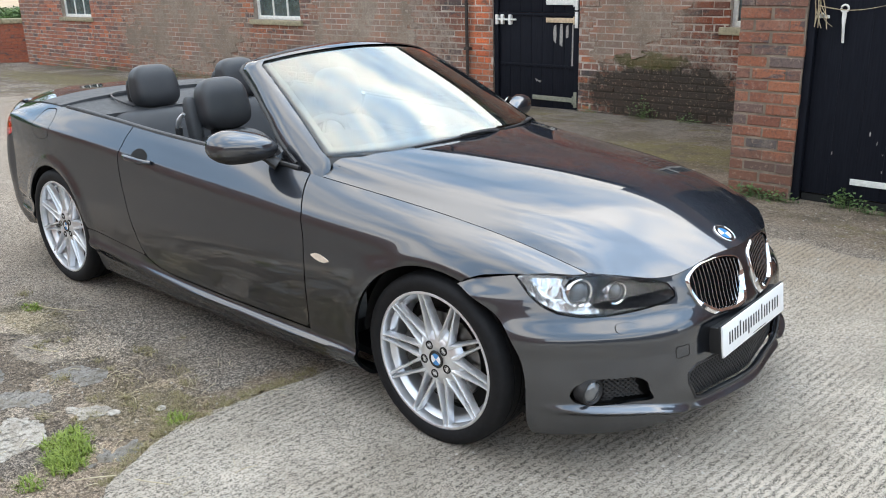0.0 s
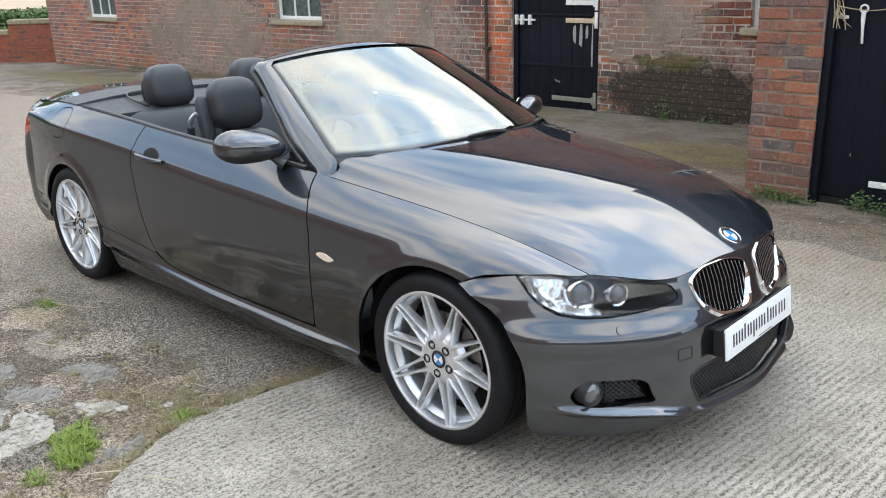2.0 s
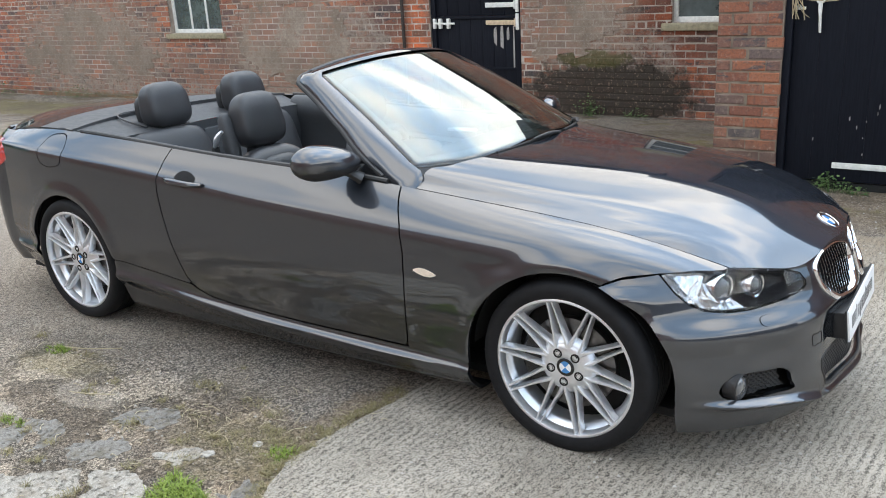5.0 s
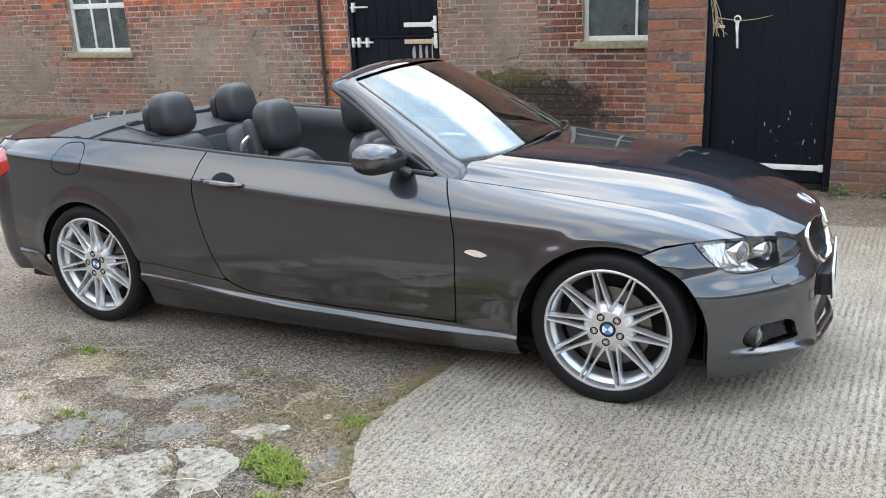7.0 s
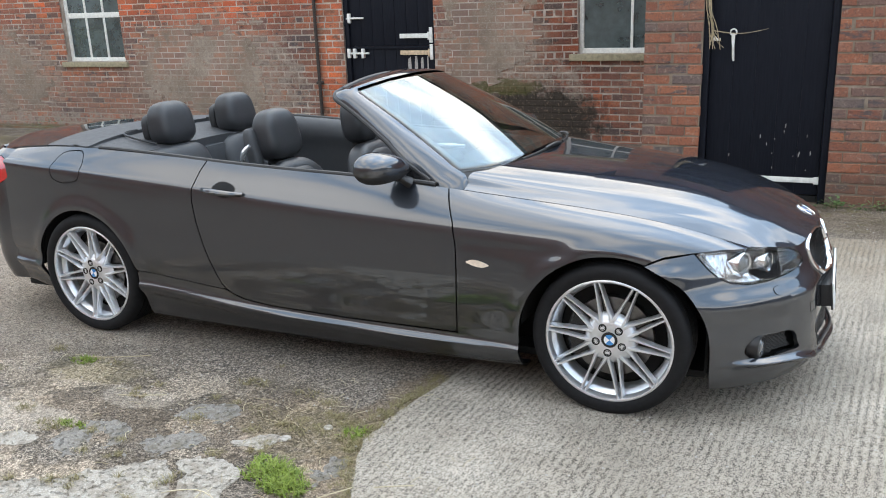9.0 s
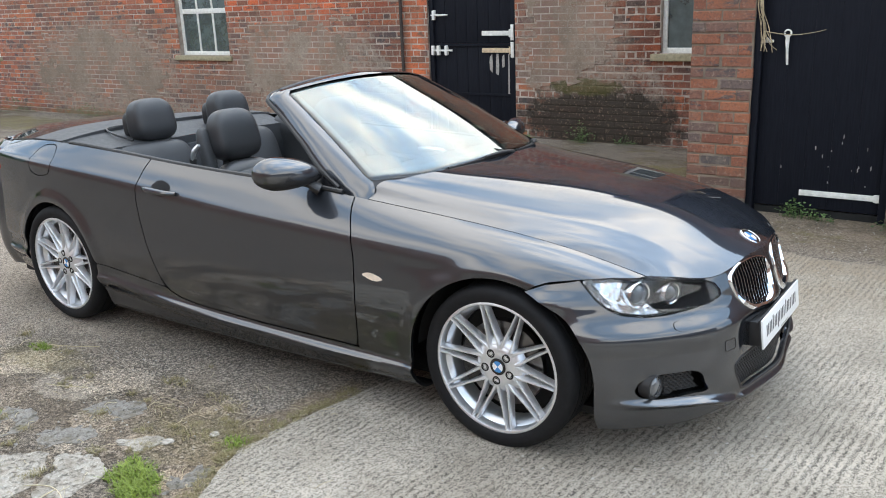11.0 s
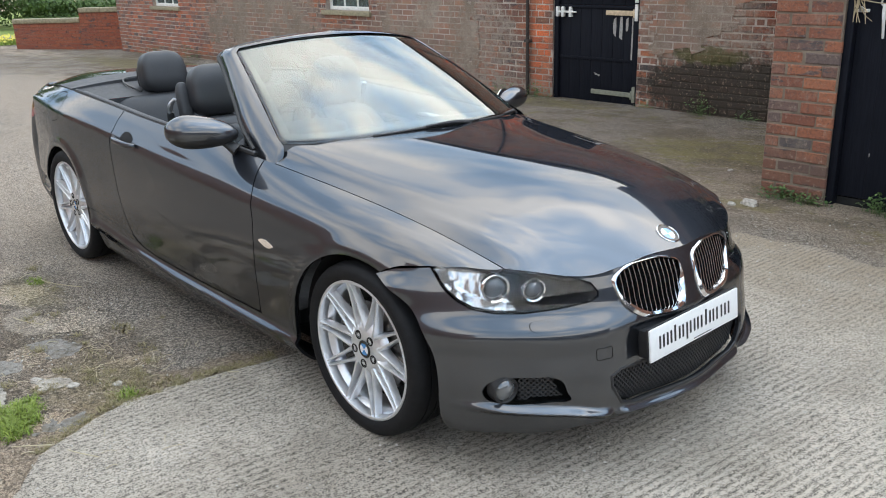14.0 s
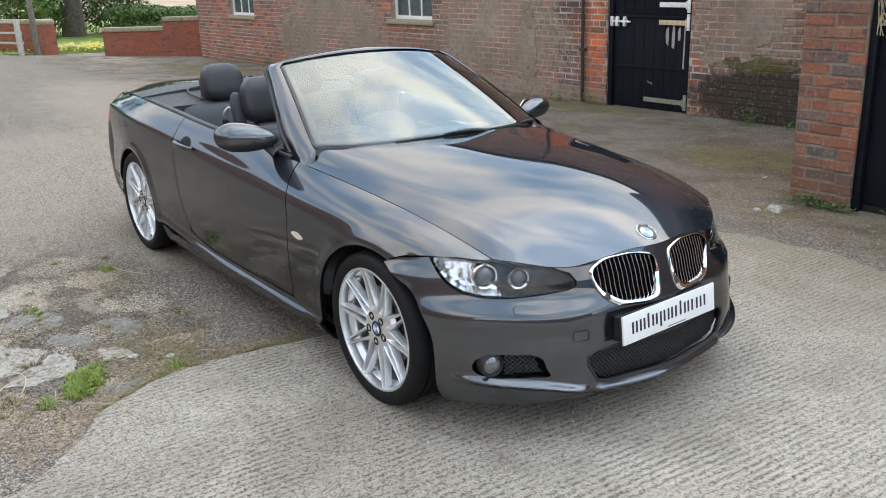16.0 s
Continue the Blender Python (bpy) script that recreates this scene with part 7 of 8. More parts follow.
# shelf behind the bench
shelf = [[(-2.56, y, 0.945 - 0.02 * abs(y)) for y in np.linspace(-0.70, 0.70, 9)], [(-2.66, y, 0.962 - 0.01 * abs(y)) for y in np.linspace(-0.73, 0.73, 9)], [(-2.80, y, 0.985) for y in np.linspace(-0.752, 0.752, 9)], [(-2.88, y, 0.992) for y in np.linspace(-0.74, 0.74, 9)]]
rear_shelf = part("rear_shelf", sheet(net(shelf, 40, 12)), M["leather_soft"], car, "dark trim shelf behind the rear seats")
part("shelf_front", sheet(net([[(-2.56, y, 0.944 - 0.02 * abs(y)) for y in np.linspace(-0.70, 0.70, 5)], [(-2.60, y, 0.40) for y in np.linspace(-0.70, 0.70, 5)]], 12, 4)), M["leather_soft"], rear_shelf)
for s in (-1, 1):
    bm = bmesh.new()
    tube(bm, [(-2.60, s * 0.42, 0.955), (-2.72, s * 0.455, 0.985), (-2.83, s * 0.42, 1.004), (-2.845, s * 0.30, 1.010)], 0.006, 6)
    part("belt_strap", bm, M["ink"], rear_shelf)

# the yard falls away under the car, so it leans: its far side stands lower
LEAN = 0.03
leant = set()
for ob in car.children_recursive:
    still = ob.matrix_basis == Matrix.Identity(4)
    chain = ob.parent
    while chain is not car and still:
        still = chain.matrix_basis == Matrix.Identity(4)
        chain = chain.parent
    if still and ob.type == "MESH" and ob.data.name not in leant:
        leant.add(ob.data.name)
        for vtx in ob.data.vertices:
            vtx.co.z -= LEAN * (vtx.co.y + 0.80)
    elif not still and (ob.parent is car or ob.parent.matrix_basis == Matrix.Identity(4)):
        ob.location.z -= LEAN * (ob.location.y + 0.80)

# ---- growth and litter in the yard ----
def blade(verts, faces, x, y, z, h, w, lean, turn):
    """One bent blade of grass: three segments."""
    c, s = math.cos(turn), math.sin(turn)
    base = len(verts)
    for k, (u, half) in enumerate(((0.0, 1.0), (0.45, 0.8), (0.8, 0.45))):
        out = lean * u * u
        px, py, pz = x + out * c, y + out * s, z + h * u * (1 - 0.25 * u * min(1.0, lean / h))
        verts += [(px - s * w * half, py + c * w * half, pz), (px + s * w * half, py - c * w * half, pz)]
    verts.append((x + lean * c, y + lean * s, z + h * (0.92 - 0.3 * min(1.0, lean / h))))
    b = base
    faces += [(b, b + 1, b + 3, b + 2), (b + 2, b + 3, b + 5, b + 4), (b + 4, b + 5, b + 6)]


def tuft(name, label, x, y, rx, ry, count, h, material, seed):
    rng = random.Random(seed)
    verts, faces = [], []
    for _ in range(count):
        a, r = rng.uniform(0, 2 * math.pi), math.sqrt(rng.random()) * (0.75 + 0.35 * rng.random())
        px, py = x + rx * r * math.cos(a), y + ry * r * math.sin(a)
        hh = h * rng.uniform(0.45, 1.15) * (1.1 - 0.5 * r)
        if noise.noise(Vector((px * 26, py * 26, seed))) < -0.12:
            continue
        blade(verts, faces, px, py, float(ground_z(px, py)) - 0.003, hh, rng.uniform(0.0012, 0.0030), hh * rng.uniform(0.3, 1.4), rng.uniform(0, 2 * math.pi))
    me = bpy.data.meshes.new(name)
    me.from_pydata(verts, [], faces)
    me.materials.append(material)
    return tagged(new(name, me), label, "grass", kind="stuff")


GREEN = "bright green grass tuft growing from a crack"
for k, (x, y, rx, ry, n, h, mat) in enumerate((
    (-1.02, -1.74, 0.125, 0.085, 1050, 0.058, "grass"), (-0.93, -1.80, 0.11, 0.065, 650, 0.050, "grass"), (-1.10, -1.67, 0.05, 0.04, 150, 0.042, "grass"),
    (-0.885, -1.37, 0.060, 0.055, 260, 0.045, "grass"), (-0.845, -1.46, 0.045, 0.05, 130, 0.035, "dry_grass"), (-0.87, -1.20, 0.06, 0.07, 170, 0.030, "dry_grass"),
    (-0.82, -1.02, 0.05, 0.10, 150, 0.028, "dry_grass"), (-2.53, -1.19, 0.095, 0.045, 260, 0.032, "grass"), (-2.40, -1.16, 0.12, 0.03, 90, 0.025, "dry_grass"),
    (-1.99, -1.40, 0.055, 0.03, 110, 0.026, "dry_grass"), (-2.13, -1.74, 0.10, 0.055, 220, 0.026, "dry_grass"), (-1.25, -1.12, 0.12, 0.04, 130, 0.022, "dry_grass"),
    (-1.55, -1.12, 0.10, 0.05, 110, 0.030, "dry_grass"), (-1.38, -1.32, 0.12, 0.06, 120, 0.020, "dry_grass"), (-1.08, -1.42, 0.10, 0.05, 120, 0.024, "dry_grass"),
    (-1.62, -1.50, 0.09, 0.05, 90, 0.020, "dry_grass"), (-2.06, -1.715, 0.085, 0.035, 190, 0.026, "grass"), (-1.36, -1.90, 0.05, 0.06, 90, 0.030, "dry_grass"), (-0.90, -1.94, 0.07, 0.05, 160, 0.040, "grass"), (-1.00, -2.06, 0.09, 0.05, 190, 0.040, "dry_grass"),
)):
    tuft("grass_tuft", GREEN if mat == "grass" else "low yellowing grass and moss in a joint", x, y, rx, ry, n, h, M[mat], k)
verts, faces = [], []
rng = random.Random(77)
clumps = [(slab_edge(y) - rng.uniform(0.0, 0.07), y) for y in np.arange(-1.78, -0.75, 0.022)]
clumps += [(rng.gauss(-1.18, 0.22), rng.gauss(-1.35, 0.16)) for _ in range(26)] + [(rng.uniform(-2.9, -1.0), rng.gauss(-1.5, 0.3)) for _ in range(16)] + [(rng.gauss(-1.35, 0.3), rng.gauss(-2.0, 0.12)) for _ in range(16)]
for cx, cy in clumps:
    size, tall = rng.uniform(0.012, 0.045), rng.uniform(0.010, 0.026)
    for _ in range(int(size * 2600)):
        px, py = rng.gauss(cx, size * 0.55), rng.gauss(cy, size * 0.45)
        if px > slab_edge(py) + 0.01:
            continue
        hh = tall * rng.uniform(0.4, 1.2)
        blade(verts, faces, px, py, -0.002, hh, rng.uniform(0.0009, 0.0018), hh * rng.uniform(0.4, 1.6), rng.uniform(0, 6.28))
me = bpy.data.meshes.new("ground_moss")
me.from_pydata(verts, [], faces)
me.materials.append(M["dry_grass"])
tagged(new("ground_moss", me), "short mossy growth over the old concrete", "moss", kind="stuff")

# dry straw, strand by strand
straw = bmesh.new()
rng = random.Random(5)
spots = [(-1.30, -1.15, 0.25, 22), (-1.45, -1.45, 0.35, 26), (-0.95, -1.75, 0.22, 14), (-1.05, -1.25, 0.2, 12), (-2.2, -1.4, 0.45, 14), (-0.80, -1.05, 0.12, 14), (-0.45, -1.55, 0.3, 5), (-1.35, -2.0, 0.25, 16)]
for cx, cy, r, n in spots:
    for _ in range(n):
        x, y = rng.gauss(cx, r * 0.6), rng.gauss(cy, r * 0.5)
        a, l = rng.uniform(0, 6.28), rng.uniform(0.02, 0.085)
        z = float(ground_z(x, y)) + 0.003 + (0.012 if x > slab_edge(y) else 0)
        b = rng.uniform(-0.5, 0.5)
        pts = [(x + l * t * math.cos(a + b * t), y + l * t * math.sin(a + b * t), z + 0.012 * math.sin(3.14 * t) * rng.random()) for t in (0, 0.35, 0.7, 1.0)]
        tube(straw, pts, rng.uniform(0.0008, 0.0016), 4, n=6)
for x, y, a, l in ((-0.62, -1.70, 0.15, 0.14), (-0.78, -1.84, 0.6, 0.14), (-1.05, -2.0, 2.8, 0.25), (-1.18, -1.95, -1.2, 0.2), (-2.05, -1.45, 0.05, 0.22), (-2.5, -1.17, 0.1, 0.30)):
    z = float(ground_z(x, y)) + 0.016
    tube(straw, [(x, y, z), (x + l * 0.5 * math.cos(a), y + l * 0.5 * math.sin(a), z + 0.014), (x + l * math.cos(a + 0.3), y + l * math.sin(a + 0.3), z)], 0.0022, 5, n=8)
tagged(part("straw", straw, M["straw"]), "scattered dry straw stalks on the ground", "straw", kind="stuff")


# flat stones and broken concrete
M["stone_grey"] = plain("pale_stone", (0.36, 0.33, 0.285), 0.95, grain=0.5, scale=55, bump=0.7)


def stone(x, y, sx, sy, sz, seed, mat, label):
    rng = random.Random(seed)
    bm = bmesh.new()
    bmesh.ops.create_icosphere(bm, subdivisions=3, radius=1.0)
    for v in bm.verts:
        k = 1 + 0.28 * noise.noise(v.co * 1.7 + Vector((seed, 0, 0))) + 0.10 * noise.noise(v.co * 5 + Vector((0, seed, 0)))
        v.co = Vector((v.co.x * sx * k, v.co.y * sy * k, max(-0.5, min(0.7, v.co.z)) * sz * k))
    bmesh.ops.rotate(bm, verts=bm.verts, cent=(0, 0, 0), matrix=Matrix.Rotation(rng.uniform(0, 6), 3, "Z"))
    ob = part("stone", bm, mat)
    ob.location = (x, y, float(ground_z(x, y)) + sz * 0.12)
    return tagged(ob, label, "stone", group="loose stones")


for k, (x, y, sx, sy, sz) in enumerate(((-1.02, -1.36, 0.022, 0.018, 0.007), (-1.14, -1.50, 0.03, 0.02, 0.008), (-0.62, 2.98, 0.075, 0.05, 0.035), (-0.70, 2.88, 0.03, 0.03, 0.018), (-1.30, 3.9, 0.03, 0.02, 0.015))):
    stone(x, y, sx, sy, sz, k, M["stone_grey"], "pale flat stone lying in the yard")
verts, faces = [], []
rng = random.Random(9)
for _ in range(1500):
    x, y = rng.uniform(-3.2, 1.8), rng.uniform(-2.6, 3.4)
    r = rng.uniform(0.003, 0.008)
    z = float(ground_z(x, y)) + (0.012 if x > slab_edge(y) and y < 2.2 else 0.0)
    n = len(verts)
    for dx, dy, dz in ((r, 0, 0), (-r * 0.8, r * 0.7, 0), (-r * 0.6, -r * 0.8, 0), (0, 0, r * 0.9)):
        verts.append((x + dx, y + dy, z + dz))
    faces += [(n, n + 1, n + 3), (n + 1, n + 2, n + 3), (n + 2, n, n + 3)]
me = bpy.data.meshes.new("gravel")
me.from_pydata(verts, [], faces)
me.materials.append(M["pale_concrete"])
tagged(new("gravel", me), "loose grit and small pebbles on the yard", "gravel", kind="stuff")


# weeds at the foot of the walls
def weed(x, y, r, h, count, seed, label="leafy green weed at the foot of the wall"):
    rng = random.Random(seed)
    z = float(ground_z(x, y))
    verts, faces = [], []
    for _ in range(count):
        a, q = rng.uniform(0, 6.28), rng.random()
        px, py = x + r * q * math.cos(a), y + 0.5 * r * q * math.sin(a)
        pz = z + h * rng.random() * (1.1 - 0.6 * q)
        l, w = rng.uniform(0.018, 0.042), rng.uniform(0.007, 0.016)
        t, up = rng.uniform(0, 6.28), rng.uniform(-0.2, 0.9)
        d = Vector((math.cos(t), math.sin(t), up)).normalized()
        sd = Vector((-math.sin(t), math.cos(t), rng.uniform(-0.4, 0.4))).normalized()
        c = Vector((px, py, pz))
        n = len(verts)
        verts += [tuple(c), tuple(c + d * l * 0.5 + sd * w), tuple(c + d * l), tuple(c + d * l * 0.5 - sd * w)]
        faces.append((n, n + 1, n + 2, n + 3))
        if rng.random() < 0.3:
            n = len(verts)
            verts += [(px, py, z), (px + 0.004, py, z), (px, py, pz)]
            faces.append((n, n + 1, n + 2))
    me = bpy.data.meshes.new("weed")
    me.from_pydata(verts, [], faces)
    me.materials.append(M["weed"])
    return tagged(new("weed", me), label, "weed", group="weeds along the walls", kind="stuff")


for k, (x, y, r, h, n) in enumerate(((-0.55, 3.30, 0.22, 0.09, 170), (-0.33, 3.30, 0.16, 0.07, 80), (0.10, 3.36, 0.16, 0.14, 120), (0.28, 3.34, 0.12, 0.06, 50), (-3.21, 6.50, 0.20, 0.26, 130), (-5.75, 6.48, 0.30, 0.18, 150), (-6.35, 6.46, 0.30, 0.20, 130), (-4.0, 6.5, 0.16, 0.10, 60), (-2.6, 6.5, 0.2, 0.12, 60), (0.80, 3.30, 0.16, 0.09, 70), (1.15, 3.28, 0.20, 0.10, 80), (-13.5, 6.40, 0.6, 0.22, 200), (-16.0, 6.35, 0.9, 0.30, 320), (-17.5, 6.35, 0.7, 0.25, 220), (-11.3, 6.42, 0.5, 0.2, 120))):
    weed(x, y, r, h, n, 200 + k)

# ---- beyond the yard ----
GZ0 = -0.48


M["garden_mortar"] = plain("red_stained_mortar", (0.26, 0.115, 0.075), 0.95, grain=0.3, scale=20)


def low_wall(name, p, q, top, z0, label, coping=True):
    """A low brick wall between two places, bricks and coping stones as real pieces."""
    w = thing(name, label, "garden wall", at=(p[0], p[1], 0))
    d = Vector((q[0] - p[0], q[1] - p[1]))
    L = d.length
    w.rotation_euler = (0, 0, math.atan2(d.y, d.x))
    bm = bmesh.new()
    box(bm, 0, L, 0.012, 0.22, z0 - 0.2, top - 0.12)
    part("wall_core", bm, M["garden_mortar"], w, smooth=False)
    joined_bricks("bricks", course_pieces(0, L, z0 - 0.05, top - 0.12), lambda a, y, z: (a, y, z), 0.02, M["brick_garden"], w, 0.003)
    if coping:
        n = max(1, round(L / 0.75))
        for k in range(n):
            bm = bmesh.new()
            box(bm, L * k / n + 0.003, L * (k + 1) / n - 0.003, -0.04, 0.27, top - 0.118, top, 0.03)
            part("coping_stone", bm, M["stone"], w)
    return w


low_wall("low_wall", (-21.36, 6.08), (-20.50, 6.89), 0.62, GZ0, "red brick garden wall with a taller stone coping")
low_wall("low_wall", (-22.74, 4.83), (-21.365, 6.075), 0.37, GZ0, "low red brick garden wall with rounded stone coping")
low_wall("low_wall", (-31.5, 0.9), (-25.1, 3.75), 0.60, GZ0, "low brick wall with stone coping behind a rail fence")
gate_pier = thing("gate_pier", "square brick gate pier with a rounded stone cap", "gate pier", at=(-24.75, 3.86, 0))
bm = bmesh.new()
box(bm, -0.19, 0.19, -0.19, 0.19, -0.9, 0.45)
part("pier_core", bm, M["brick_garden"], gate_pier, smooth=False)
bm = bmesh.new()
pillow(bm, pose(0, 0, 0.52), 0.24, 0.24, 0.11, 3.0, 5)
part("pier_cap", bm, M["stone"], gate_pier)
M["pole_timber"] = plain("dark_weathered_timber", (0.17, 0.155, 0.125), 0.9, grain=0.35, scale=14, bump=0.4)
fence = thing("rail_fence", "silvery timber post and rail fence", "fence", at=(-24.2, 3.0, 0))
fence.rotation_euler = (0, 0, math.atan2(-2.6, -6.5))
for x in (0.05, 2.3, 4.6):
    bm = bmesh.new()
    box(bm, x - 0.06, x + 0.06, -0.06, 0.06, -0.9, 0.66, 0.01)
    part("post", bm, M["grey_timber"], fence)
for z in (0.02, 0.30, 0.60):
    bm = bmesh.new()
    box(bm, 0.0, 6.4, -0.10, -0.062, z - 0.030, z + 0.030, 0.006)
    part("rail", bm, M["grey_timber"], fence)
bm = bmesh.new()
tube(bm, [(-24.45, 3.45, -0.9), (-24.45, 3.45, 7.5)], [0.085, 0.065], 12, n=6)
tagged(part("telegraph_pole", bm, M["pole_timber"]), "weathered timber pole beside the gate", "pole")


def strip(name, x0, x1, y0, y1, lift, mat, label, category):
    xs, ys = np.linspace(x0, x1, max(8, int((x1 - x0) / 0.8))), np.linspace(y0, y1, int((y1 - y0) / 0.8))
    gx_, gy_ = np.meshgrid(xs, ys, indexing="ij")
    return tagged(part(name, sheet(np.dstack([gx_, gy_, ground_z(gx_, gy_) + lift])), mat), label, category, kind="structure")


strip("grass_verge", -120, -24.7, -60, 90, 0.015, M["meadow"], "rough grass verge and meadow", "grass")
strip("road", -30.3, -27.4, -60, 90, 0.045, M["tarmac"], "grey tarmac lane beyond the gate", "road")
strip("field", -110, -50, -55, 85, 0.045, M["field"], "pale stubble field", "field")


def leaf_cloud(verts, faces, c, r, n, size, rng, squash=0.8):
    for _ in range(n):
        d = Vector((rng.gauss(0, 1), rng.gauss(0, 1), rng.gauss(0, 1))).normalized()
        p = Vector(c) + Vector((d.x, d.y, d.z * squash)) * r * (rng.random() ** 0.4)
        u = Vector((rng.gauss(0, 1), rng.gauss(0, 1), rng.gauss(0, 1))).normalized()
        v = u.cross(d).normalized() if u.cross(d).length > 1e-3 else u.orthogonal().normalized()
        s = size * rng.uniform(0.6, 1.3)
        k = len(verts)
        verts += [tuple(p - u * s), tuple(p + v * s * 0.6), tuple(p + u * s), tuple(p - v * s * 0.6)]
        faces.append((k, k + 1, k + 2, k + 3))


def leafy(name, verts, faces, mat, parent=None):
    me = bpy.data.meshes.new(name)
    me.from_pydata(verts, [], faces)
    me.materials.append(mat)
    ob = new(name, me)
    ob.parent = parent
    return ob


def hedge(x0, y0, x1, y1, h, wide, n, seed, label):
    rng = random.Random(seed)
    verts, faces = [], []
    L = math.hypot(x1 - x0, y1 - y0)
    steps = int(L / (wide * 0.7)) + 1
    for k in range(steps):
        t = k / max(1, steps - 1)
        x, y = x0 + (x1 - x0) * t, y0 + (y1 - y0) * t
        z = float(ground_z(x, y))
        for lev in (0.3, 0.75):
            leaf_cloud(verts, faces, (x + rng.uniform(-0.2, 0.2), y + rng.uniform(-0.2, 0.2), z + h * lev * rng.uniform(0.9, 1.12)), wide * 0.62, n, 0.035 + wide * 0.018 if wide < 3 else wide * 0.09, rng, h / wide * 0.5)
    ob = leafy("hedge", verts, faces, M["hedge"])
    return tagged(ob, label, "hedge", kind="stuff")


hedge(-33.9, 9.2, -35.5, 26, 1.15, 1.5, 1500, 1, "dense dark green roadside hedge")
hedge(-33.8, 4.0, -34.6, -14, 1.9, 1.5, 900, 2, "dense dark green roadside hedge")
hedge(-37.2, 3.2, -38.0, 10.5, 2.6, 1.8, 1300, 5, "shady bushes beneath the tree")
hedge(-112, -30, -108, 120, 3.2, 4.0, 420, 3, "distant field hedge")
hedge(-150, -60, -140, 190, 8.5, 9.0, 700, 4, "distant line of trees")


def tree(x, y, h, trunk_r, crown, seed, label):
    """A tapered trunk with limbs and a crown of many leaf clumps."""
    rng = random.Random(seed)
    z = float(ground_z(x, y))
    t = thing("tree", label, "tree", at=(x, y, z))
    bm = bmesh.new()
    tube(bm, [(0, 0, -0.2), (0.05, 0.03, h * 0.2), (-0.05, 0.1, h * 0.45), (0.1, 0.0, h * 0.8)], [trunk_r * 1.25, trunk_r * 0.9, trunk_r * 0.7, trunk_r * 0.2], 12)
    ends = []
    for k in range(13):
        a = k * 2.4 + rng.uniform(-0.3, 0.3)
        z0 = h * rng.uniform(0.22, 0.7)
        l = crown * rng.uniform(0.6, 1.0)
        e = (l * math.cos(a), l * math.sin(a), z0 + h * rng.uniform(-0.06, 0.22))
        tube(bm, [(0, 0, z0), (e[0] * 0.5, e[1] * 0.5, (z0 + e[2]) / 2 + 0.3), e], [trunk_r * 0.35, trunk_r * 0.2, trunk_r * 0.06], 6, n=8)
        ends.append(e)
    part("trunk", bm, M["bark"], t)
    verts, faces = [], []
    for e in ends:
        for _ in range(7):
            f = rng.uniform(0.45, 1.1)
            leaf_cloud(verts, faces, (e[0] * f + rng.gauss(0, 0.5), e[1] * f + rng.gauss(0, 0.5), e[2] * (0.9 + 0.15 * f) + rng.gauss(0, 0.4)), crown * 0.24, 170, 0.11, rng)
    for _ in range(14):
        leaf_cloud(verts, faces, (rng.gauss(0, crown * 0.35), rng.gauss(0, crown * 0.35), h * rng.uniform(0.6, 1.0)), crown * 0.28, 170, 0.12, rng)
    leafy("crown", verts, faces, M["leaves"], t)
    return t


tree(-36.2, 7.6, 9.0, 0.40, 4.6, 11, "broad leafy tree behind the lane")
tree(-40.0, -3.0, 10.0, 0.40, 4.6, 12, "broad leafy tree behind the lane")
tree(-62.0, 6.5, 9.0, 0.40, 4.8, 13, "leafy green tree at the field's edge")
tree(-58.0, -14.0, 11.0, 0.45, 5.2, 14, "leafy green tree at the field's edge")

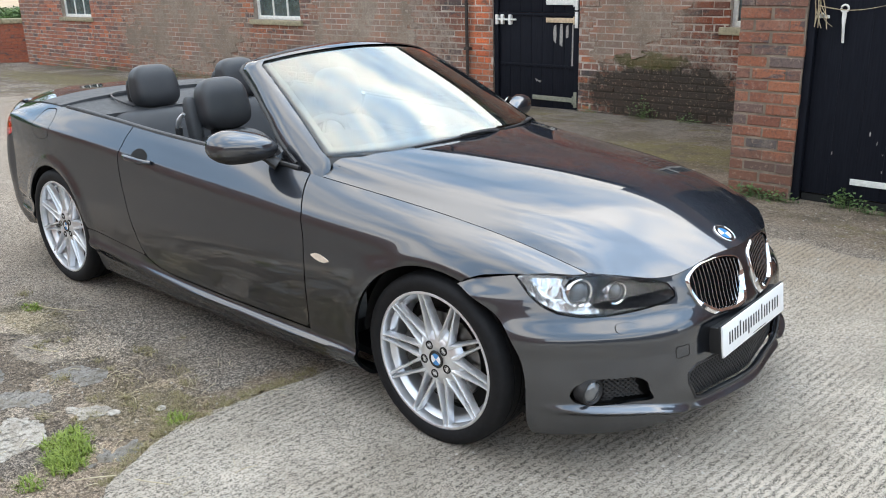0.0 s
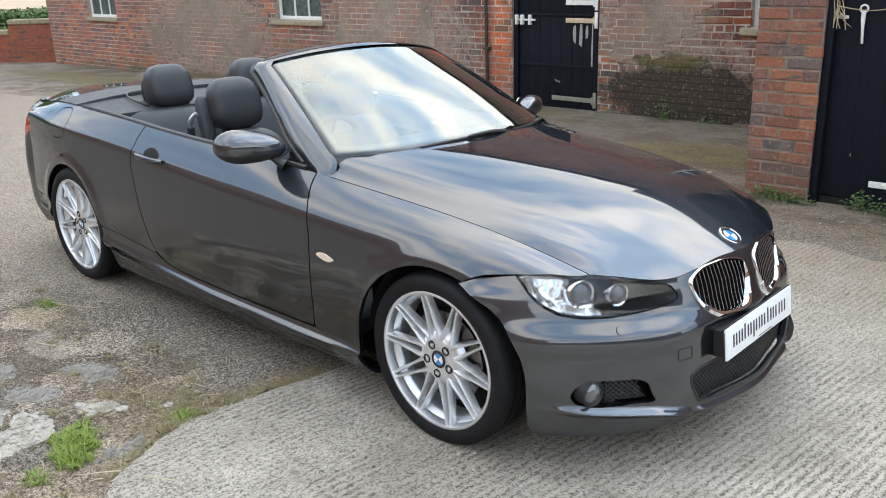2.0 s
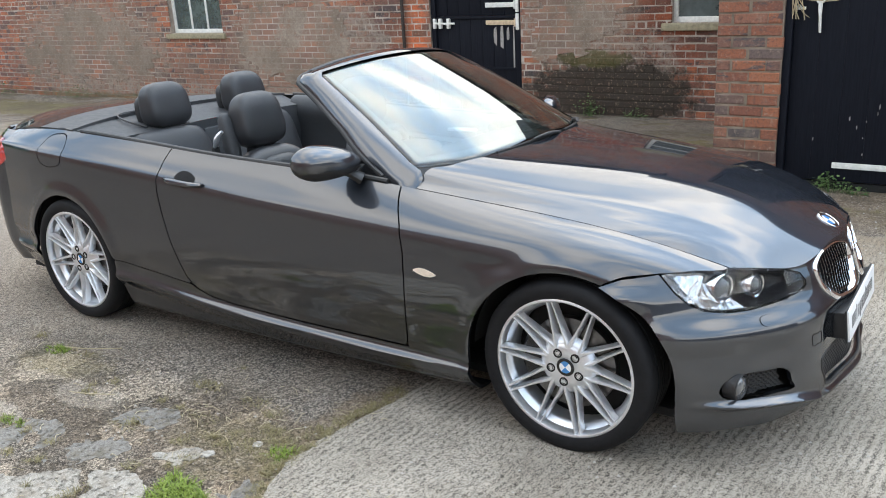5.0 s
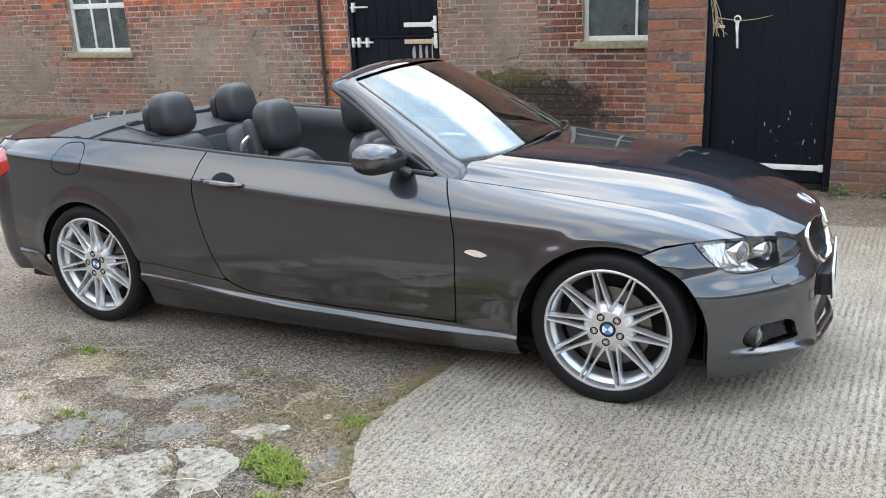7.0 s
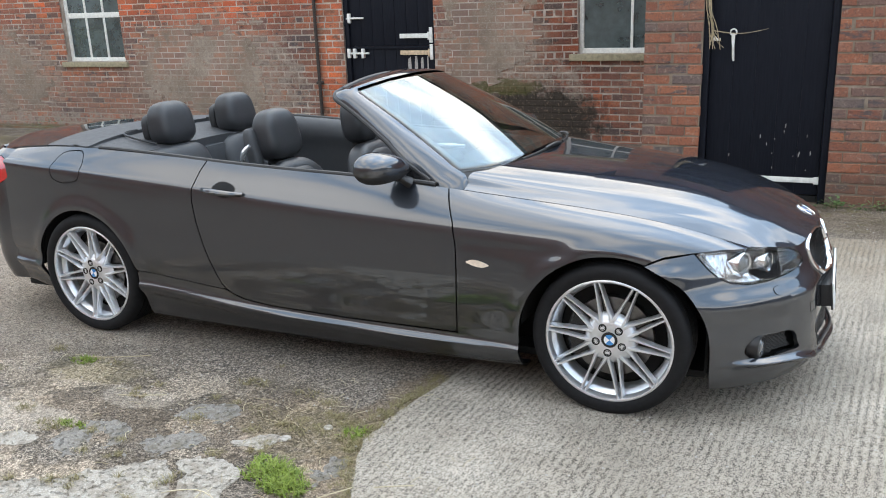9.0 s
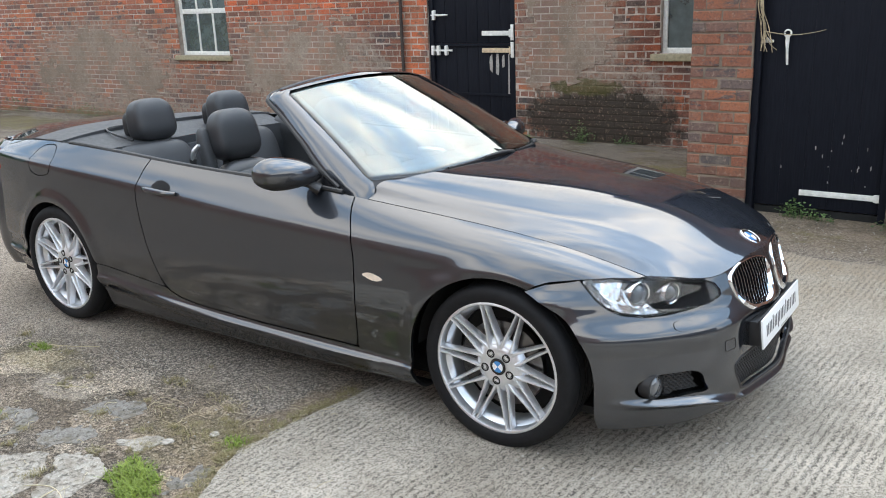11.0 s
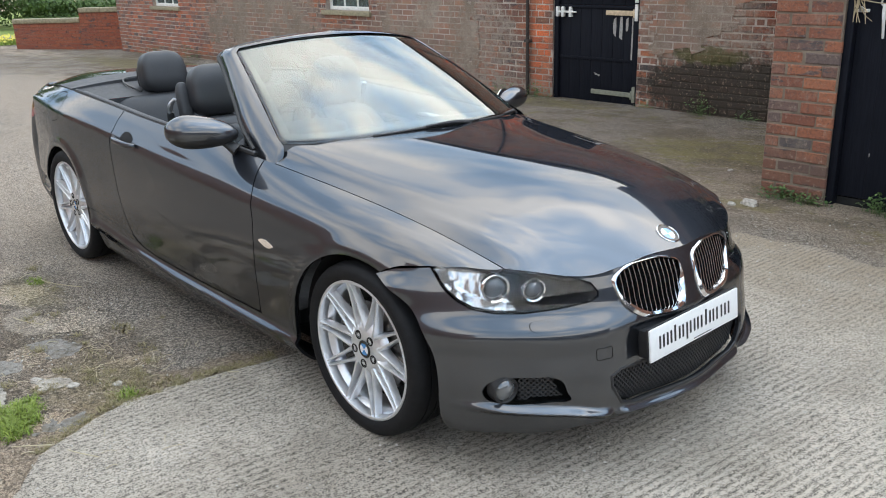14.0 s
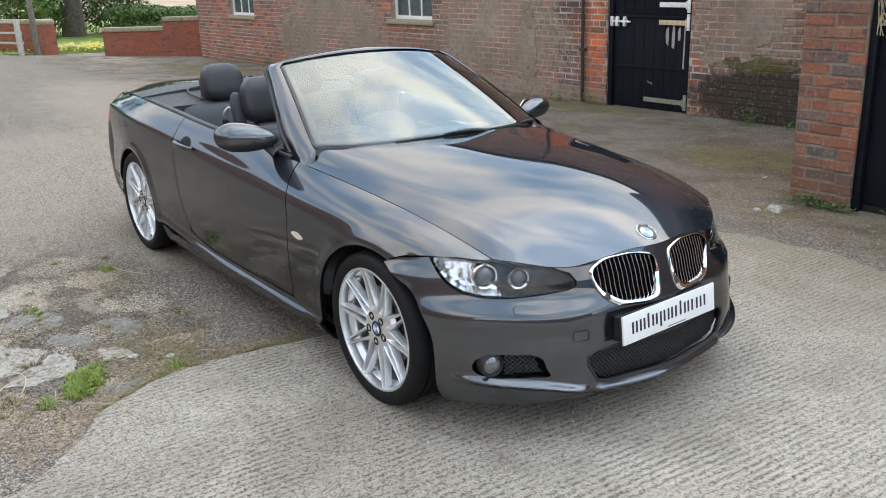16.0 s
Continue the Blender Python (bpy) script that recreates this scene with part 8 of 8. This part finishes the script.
# yellow flowers in the grass by the gate
rng = random.Random(31)
verts, faces = [], []
for _ in range(420):
    x, y = rng.uniform(-27.2, -24.9), rng.gauss(5.6, 0.8)
    z = float(ground_z(x, y)) + rng.uniform(0.06, 0.22)
    r = rng.uniform(0.02, 0.045)
    k = len(verts)
    verts += [(x - r, y, z), (x, y - r, z + r * 0.5), (x + r, y, z), (x, y + r, z + r * 0.5), (x, y, z + r)]
    faces += [(k, k + 1, k + 4), (k + 1, k + 2, k + 4), (k + 2, k + 3, k + 4), (k + 3, k, k + 4)]
M["petal"] = leaf_mat("yellow_petals", (0.55, 0.45, 0.04), (0.70, 0.62, 0.10))
tagged(leafy("flowers", verts, faces, M["petal"]), "yellow spring flowers in the grass verge", "flowers", kind="stuff")
verts, faces = [], []
for _ in range(2600):
    x, y = rng.uniform(-27.3, -24.8), rng.gauss(5.4, 1.1)
    blade(verts, faces, x, y, float(ground_z(x, y)), rng.uniform(0.06, 0.20), rng.uniform(0.006, 0.014), rng.uniform(0.02, 0.12), rng.uniform(0, 6.28))
tagged(leafy("grass_clump", verts, faces, M["grass"]), "long green grass on the verge", "grass", kind="stuff")

# ---- bricks of the walls ----
barn_cut = [(h[0] - (0.0), h[1], h[2] - (0.087 if h is not BD else 0), h[3] + (0.205 if h is not BD else 0.0)) for h in barn_holes]
barn_pieces = clear_of(course_pieces(-20.1, -0.78, -0.62, WTOP - 0.12, bond=6), barn_cut)
near = [p for p in barn_pieces if -4.15 < p[0] < -1.0 and p[3] < 1.72]
near = sorted(near, key=lambda p: p[2])[-300:]
chosen = set(near)
joined_bricks("bricks", [p for p in barn_pieces if p not in chosen], lambda a, y, z: (a, WY + y, z), 0.02, M["brick_barn"], wall_barn, 0.005)
single_bricks(near, lambda a, out, z: pose(a, WY + out, z), 0.02, M["brick_barn"], wall_barn)
# brick reveals of the stable door
joined_bricks("corner_bricks", course_pieces(0, 0.36, -0.62, WTOP - 0.12), lambda a, y, z: (-20.1 - 0.004 + y, WY + 0.36 - a, z), 0.02, M["brick_barn"], wall_barn, 0.003)

out_pieces = clear_of(course_pieces(-0.76, 6.0, -0.32, PTOP), [OD])
near = [p for p in out_pieces if p[0] < 1.75 and p[3] < 1.9][:300]
chosen = set(near)
joined_bricks("bricks", [p for p in out_pieces if p not in chosen], lambda a, y, z: (a, PY + y, z), 0.02, M["brick_pillar"], wall_outhouse, 0.004)
single_bricks(near, lambda a, out, z: pose(a, PY + out, z), 0.02, M["brick_pillar"], wall_outhouse)
